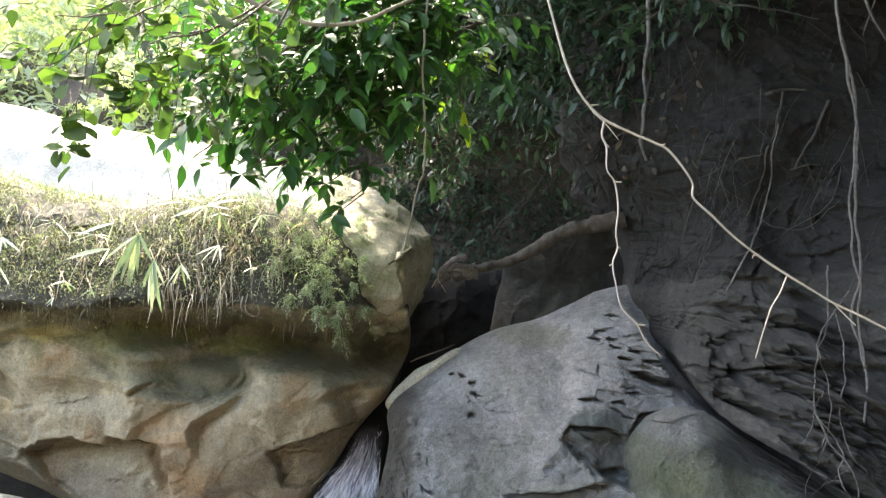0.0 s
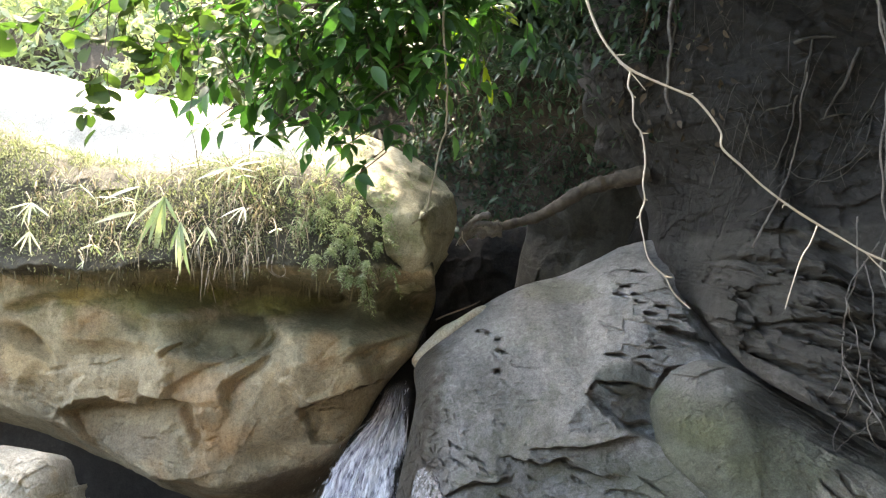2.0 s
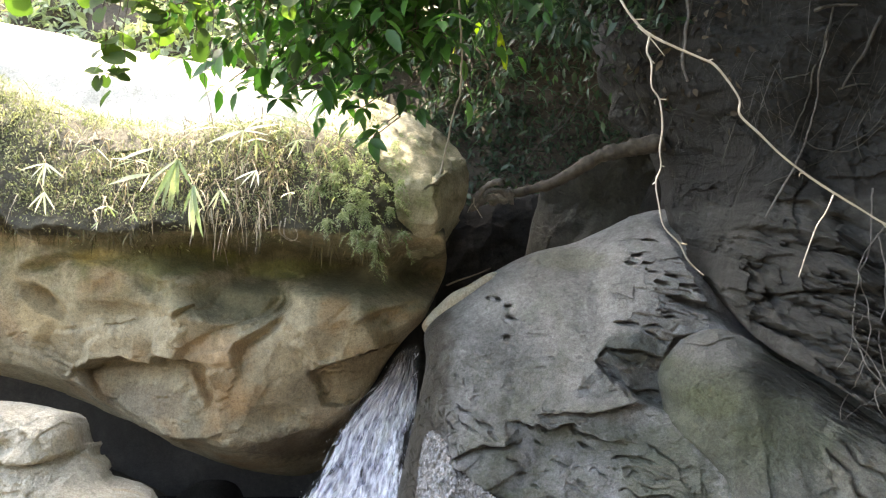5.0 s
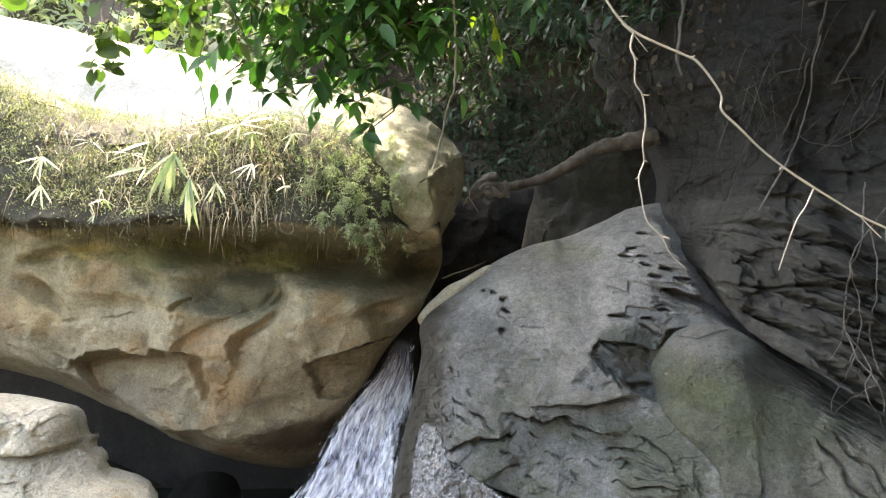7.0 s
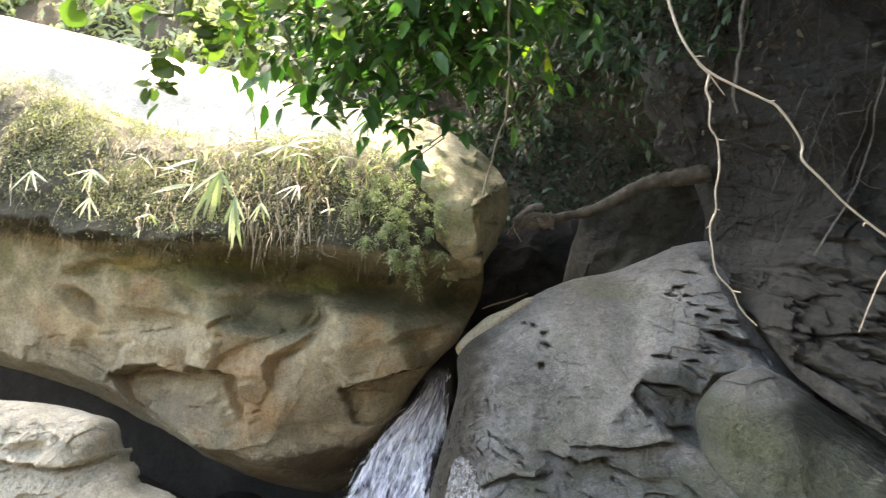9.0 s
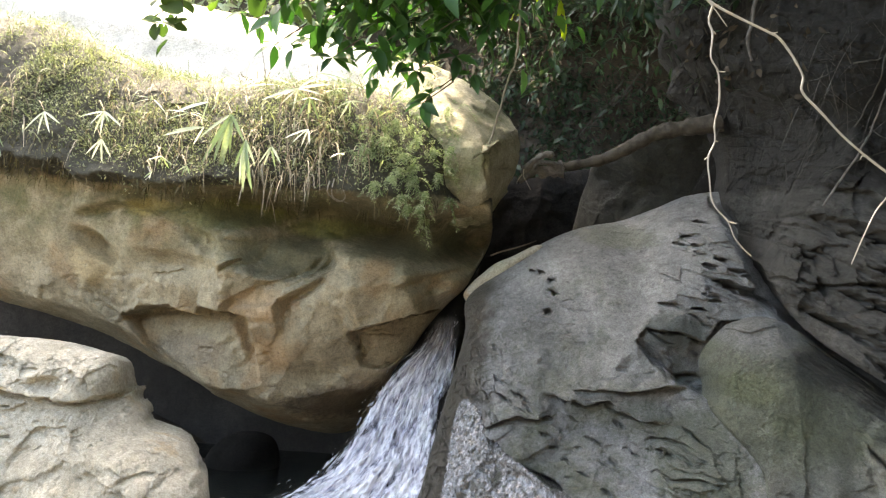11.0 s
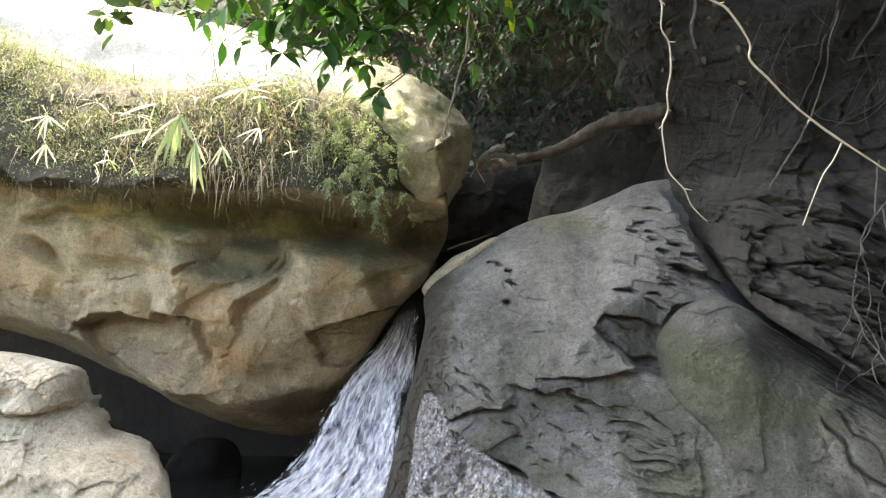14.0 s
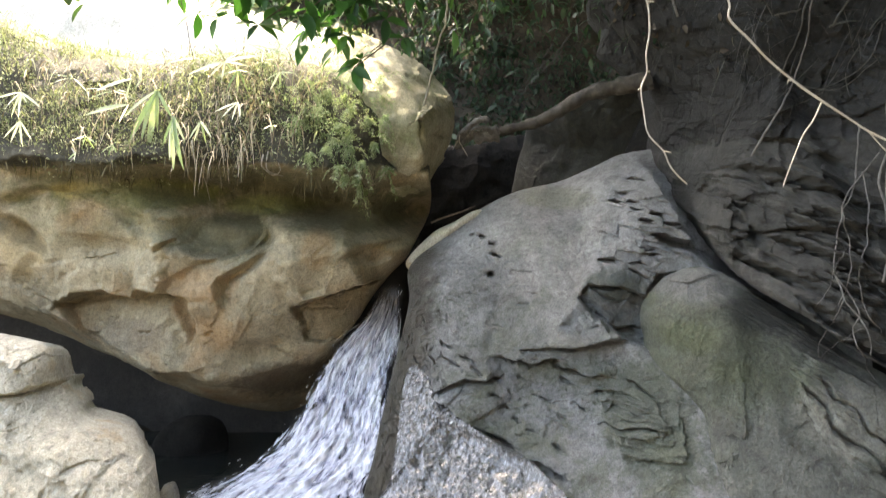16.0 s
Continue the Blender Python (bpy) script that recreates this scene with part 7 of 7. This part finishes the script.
for a, b, w in (([(-1.19, 2.50, 2.30), (-1.26, 2.50, 2.32)], 0, 0.5), ([(-1.19, 2.50, 2.31), (-1.11, 2.50, 2.29)], 0, 0.5), ([(-1.20, 2.50, 2.30), (-1.22, 2.50, 2.25)], 0, 0.6), ([(-1.15, 2.50, 2.30), (-1.11, 2.50, 2.32)], 0, 0.5), ([(-1.16, 2.50, 2.25), (-1.21, 2.50, 2.20)], 0, 0.22), ([(-1.18, 2.50, 2.30), (-1.19, 2.50, 2.26)], 0, 0.8)):
    s, e = Vector(a[0]), Vector(a[1])
    d = (e - s)
    m = Matrix(frames(np.array([d]), np.array([[0.2, -0.7, 0.7]]))[0].tolist()).to_4x4()
    lf = new("leaf", heart_me)
    lf.parent = sprig
    lf.matrix_basis = Matrix.Translation(s) @ m @ Matrix.Diagonal((d.length, d.length * w * 0.7, d.length, 1))
tagged(tube("dangling_thread", [(-0.86, 2.60, 2.76), (-0.87, 2.60, 2.56), (-0.88, 2.60, 2.45), (-0.90, 2.60, 2.31), (-0.88, 2.60, 2.20), (-0.86, 2.60, 2.10)], 0.0016, 0.001, M_TWIG, None, 5, 40, 0.01), "thin dark aerial root dangling from the branches", "root")
for pts in ([(0.86, 6.60, 3.07), (0.75, 6.60, 2.90), (0.61, 6.60, 2.77), (0.49, 6.60, 2.65), (0.37, 6.60, 2.47)], [(0.82, 6.60, 3.02), (0.70, 6.60, 2.81), (0.56, 6.60, 2.74), (0.42, 6.60, 2.54)], [(0.79, 6.60, 2.90), (0.63, 6.60, 2.74), (0.51, 6.60, 2.63), (0.44, 6.60, 2.47)], [(0.75, 6.60, 2.85), (0.65, 6.60, 2.82), (0.58, 6.60, 2.72), (0.53, 6.60, 2.61)], [(0.70, 6.60, 2.95), (0.63, 6.60, 2.85), (0.57, 6.60, 2.85), (0.52, 6.60, 2.75)], [(0.89, 6.60, 3.14), (0.90, 6.60, 2.99), (0.79, 6.60, 2.85), (0.63, 6.60, 2.76)]):
    tagged(tube("arching_twig", pts, 0.0036, 0.0018, M_ROOT, None, 6, 30, 0.02), "thin bare twig arching over the gully", "twig", "twigs over the gully")
bough = tagged(tube("bare_bough", [(-0.94, 3.20, 3.17), (-0.73, 3.20, 3.06), (-0.52, 3.20, 2.99), (-0.40, 3.20, 2.98), (-0.24, 3.20, 3.03), (-0.05, 3.20, 3.12)], 0.010, 0.007, M_LIANA, None, 8, 50, 0.02, knots=0.1), "pale bare bough among the leaves", "branch")

# scrub on the bank behind
def scatter(name, n, x, y, h, size, mat, label, cat, gap=0.0, shape=(LEAF_V, LEAF_F)):
    px, py = rng.uniform(*x, n), rng.uniform(*y, n)
    z = ground_z(px, py)
    p = np.stack([px, py, z], 1)
    tall = np.clip(0.5 + fbm(p, 0.8 / max(h, 0.3) ** 0.5, 3) * 1.8, 0.03, 1.6)
    p[:, 2] += rng.random(n) ** 1.3 * h * tall
    if gap:
        p = p[fbm(p, 2.0 / max(h, 0.3), 3) > gap - 0.25]
    L = size * rng.uniform(0.5, 1.3, len(p))
    return tagged(cloud(name, p, rand_dirs(len(p), 0.4), rand_dirs(len(p)) * 0.7 + np.array([0, -0.3, 1.0]), L, L * 0.42, mat, shape), label, cat, kind="stuff")

scatter("bank_scrub", 32000, (-1.6, 8), (7.4, 15), 1.0, 0.13, M_SCRUB, "dark small-leaved scrub on the bank behind the gully", "scrub", 0.2)
scatter("gully_scrub", 9000, (-0.9, 2.6), (7.35, 10.5), 0.55, 0.09, M_SCRUB, "low dark scrub crowding the gully head", "scrub")
scatter("leaf_litter", 16000, (-1.6, 8), (7.2, 12), 0.05, 0.08, M_LITTER, "brown fallen leaves on the bank", "leaf litter", 0.0, (CHIP_V, CHIP_F))
scatter("bank_woods", 16000, (-12, -1.6), (9.6, 13), 1.2, 0.22, M_FAR, "sunlit shrubs above the pale rock, haze painted in", "shrubs", 0.1, (CHIP_V, CHIP_F))
scatter("far_woods", 95000, (-28, -1.2), (13, 42), 3.2, 0.4, M_FAR, "sunlit far hillside woods, haze painted into their leaves", "woods", 0.05, (CHIP_V, CHIP_F))
n = 620
px, py = rng.uniform(-1, 4, n), rng.uniform(7.4, 9.5, n)
p = np.stack([px, py, ground_z(px, py)], 1)
tagged(blades("bank_twigs", p, rand_dirs(n) + np.array([0, -0.6, 0.9]), rng.uniform(0.25, 0.8, n), rng.uniform(0.003, 0.008, n), rng.uniform(0.2, 1.2, n), M_LIANA, None, 7), "bare arching twigs on the bank", "twigs", kind="stuff")

# an unseen tall tree, added overhead to keep the gully in shade
tall = tagged(new("tall_shade_tree"), "unseen tall tree added so that its crown shades the gully", "tree")
tube("trunk", [(6.5, 9.5, 3.0), (6.3, 9.3, 6.0), (5.8, 9.0, 9.0)], 0.28, 0.16, M_TWIG, tall, 12, 24, 0.1)
for tip in ((0.5, 7.5, 6.6), (2.5, 3.5, 6.2), (4.5, 0.5, 6.5), (-0.5, 5.5, 5.4)):
    tube("limb", [(6.2, 9.2, 6.5), ((6.2 + tip[0]) / 2, (9.2 + tip[1]) / 2, 7.4), tip], 0.12, 0.03, M_TWIG, tall, 8, 24, 0.1)
B = []
for x, y, z, s in ((-0.6, 8.6, 6.0, 0.55), (0.4, 8.4, 6.2, 0.7), (1.6, 8.6, 6.4, 0.8), (3.0, 8.6, 6.4, 0.9), (0.2, 7.0, 6.0, 0.6), (1.4, 7.0, 6.0, 0.8), (2.8, 7.0, 6.0, 0.8), (4.2, 7.0, 6.0, 0.8), (0.4, 5.6, 5.2, 0.5), (1.6, 5.4, 5.6, 0.7), (3.0, 5.4, 5.6, 0.8), (4.4, 5.4, 5.6, 0.8),
                   (2.2, 3.6, 5.4, 0.8), (3.6, 3.6, 5.6, 0.8), (5.0, 3.6, 5.6, 0.8), (3.0, 1.8, 5.6, 0.8), (4.4, 1.8, 5.6, 0.9), (5.5, 0.5, 5.5, 1.0), (4.0, 0.0, 5.8, 0.9), (-1.4, 10.9, 6.4, 0.6), (-0.6, 11.0, 6.4, 0.6), (-2.1, 10.9, 6.7, 0.45), (3.2, 3.0, 4.6, 0.6), (2.6, 4.2, 4.5, 0.5), (3.6, 4.4, 4.5, 0.6), (1.7, 4.4, 4.7, 0.5), (4.2, 2.6, 4.4, 0.8), (3.4, 1.4, 4.8, 0.7), (-0.9, 9.4, 7.0, 0.6), (0.2, 13.3, 7.9, 0.7), (0.7, 13.2, 7.8, 0.6), (0.5, 9.8, 7.2, 0.8), (-1.0, 9.8, 6.4, 0.6)):
    B.append((x, y, z, s))
b = np.array(B)
n = 46000
i = rng.integers(0, len(b), n)
at = b[i, :3] + rng.normal(size=(n, 3)) * b[i, 3:4] * np.array([0.75, 0.75, 0.4])
L = rng.uniform(0.12, 0.3, n)
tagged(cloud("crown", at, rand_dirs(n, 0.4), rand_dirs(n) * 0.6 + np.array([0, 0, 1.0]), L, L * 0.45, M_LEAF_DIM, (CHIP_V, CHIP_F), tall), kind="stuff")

def roof_of_leaves(name, parent, n, x, y, z, size, gap, lift=None):
    at = np.stack([rng.uniform(*x, n), rng.uniform(*y, n), rng.uniform(*z, n)], 1)
    if lift:
        at[:, 2] += lift(at[:, 0], at[:, 1])
    at = at[(fbm(at * np.array([1, 1, 0.3]), 1.3, 3) > gap)]
    L = size * rng.uniform(0.6, 1.2, len(at))
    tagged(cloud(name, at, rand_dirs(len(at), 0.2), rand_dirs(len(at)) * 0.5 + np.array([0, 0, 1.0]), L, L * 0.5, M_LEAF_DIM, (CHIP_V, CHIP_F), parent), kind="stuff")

# leaf roofs added out of view to stop sun flecks below
roof_of_leaves("lower_crown", tall, 26000, (-1.44, 2.0), (6.8, 10.6), (5.5, 6.1), 0.26, -0.8)
roof_of_leaves("upper_crown", tall, 24000, (-1.2, 7), (9.3, 13.5), (2.2, 3.2), 0.34, -0.7, ground_z)

# another, unseen, added on the near bank, its crown shading the stream
bank_shade_tree = tagged(new("bank_shade_tree"), "unseen broad tree added on the near bank to block sky light", "tree")
tube("trunk", [(4.6, -3.4, 1.5), (4.4, -3.2, 4.0), (3.8, -2.8, 6.5)], 0.3, 0.16, M_TWIG, bank_shade_tree, 12, 24, 0.1)
for tip in ((-0.5, -1.5, 6.4), (1.5, 2.0, 6.4), (2.0, -4.5, 6.6)):
    tube("limb", [(4.2, -3.0, 5.0), ((4.2 + tip[0]) / 2, (-3.0 + tip[1]) / 2, 6.2), tip], 0.12, 0.03, M_TWIG, bank_shade_tree, 8, 24, 0.1)
n = 15000
at = np.stack([rng.uniform(-0.6, 6.5, n), rng.uniform(-6.5, 3.2, n), np.zeros(n)], 1)
at[:, 2] = 6.2 + fbm(at, 0.8, 3) * 1.2 + rng.normal(size=n) * 0.25
at = at[fbm(at, 0.9, 3) > -0.33]
L = rng.uniform(0.15, 0.36, len(at))
tagged(cloud("crown", at, rand_dirs(len(at), 0.3), rand_dirs(len(at)) * 0.6 + np.array([0, 0, 1.0]), L, L * 0.5, M_LEAF_DIM, (CHIP_V, CHIP_F), bank_shade_tree), kind="stuff")
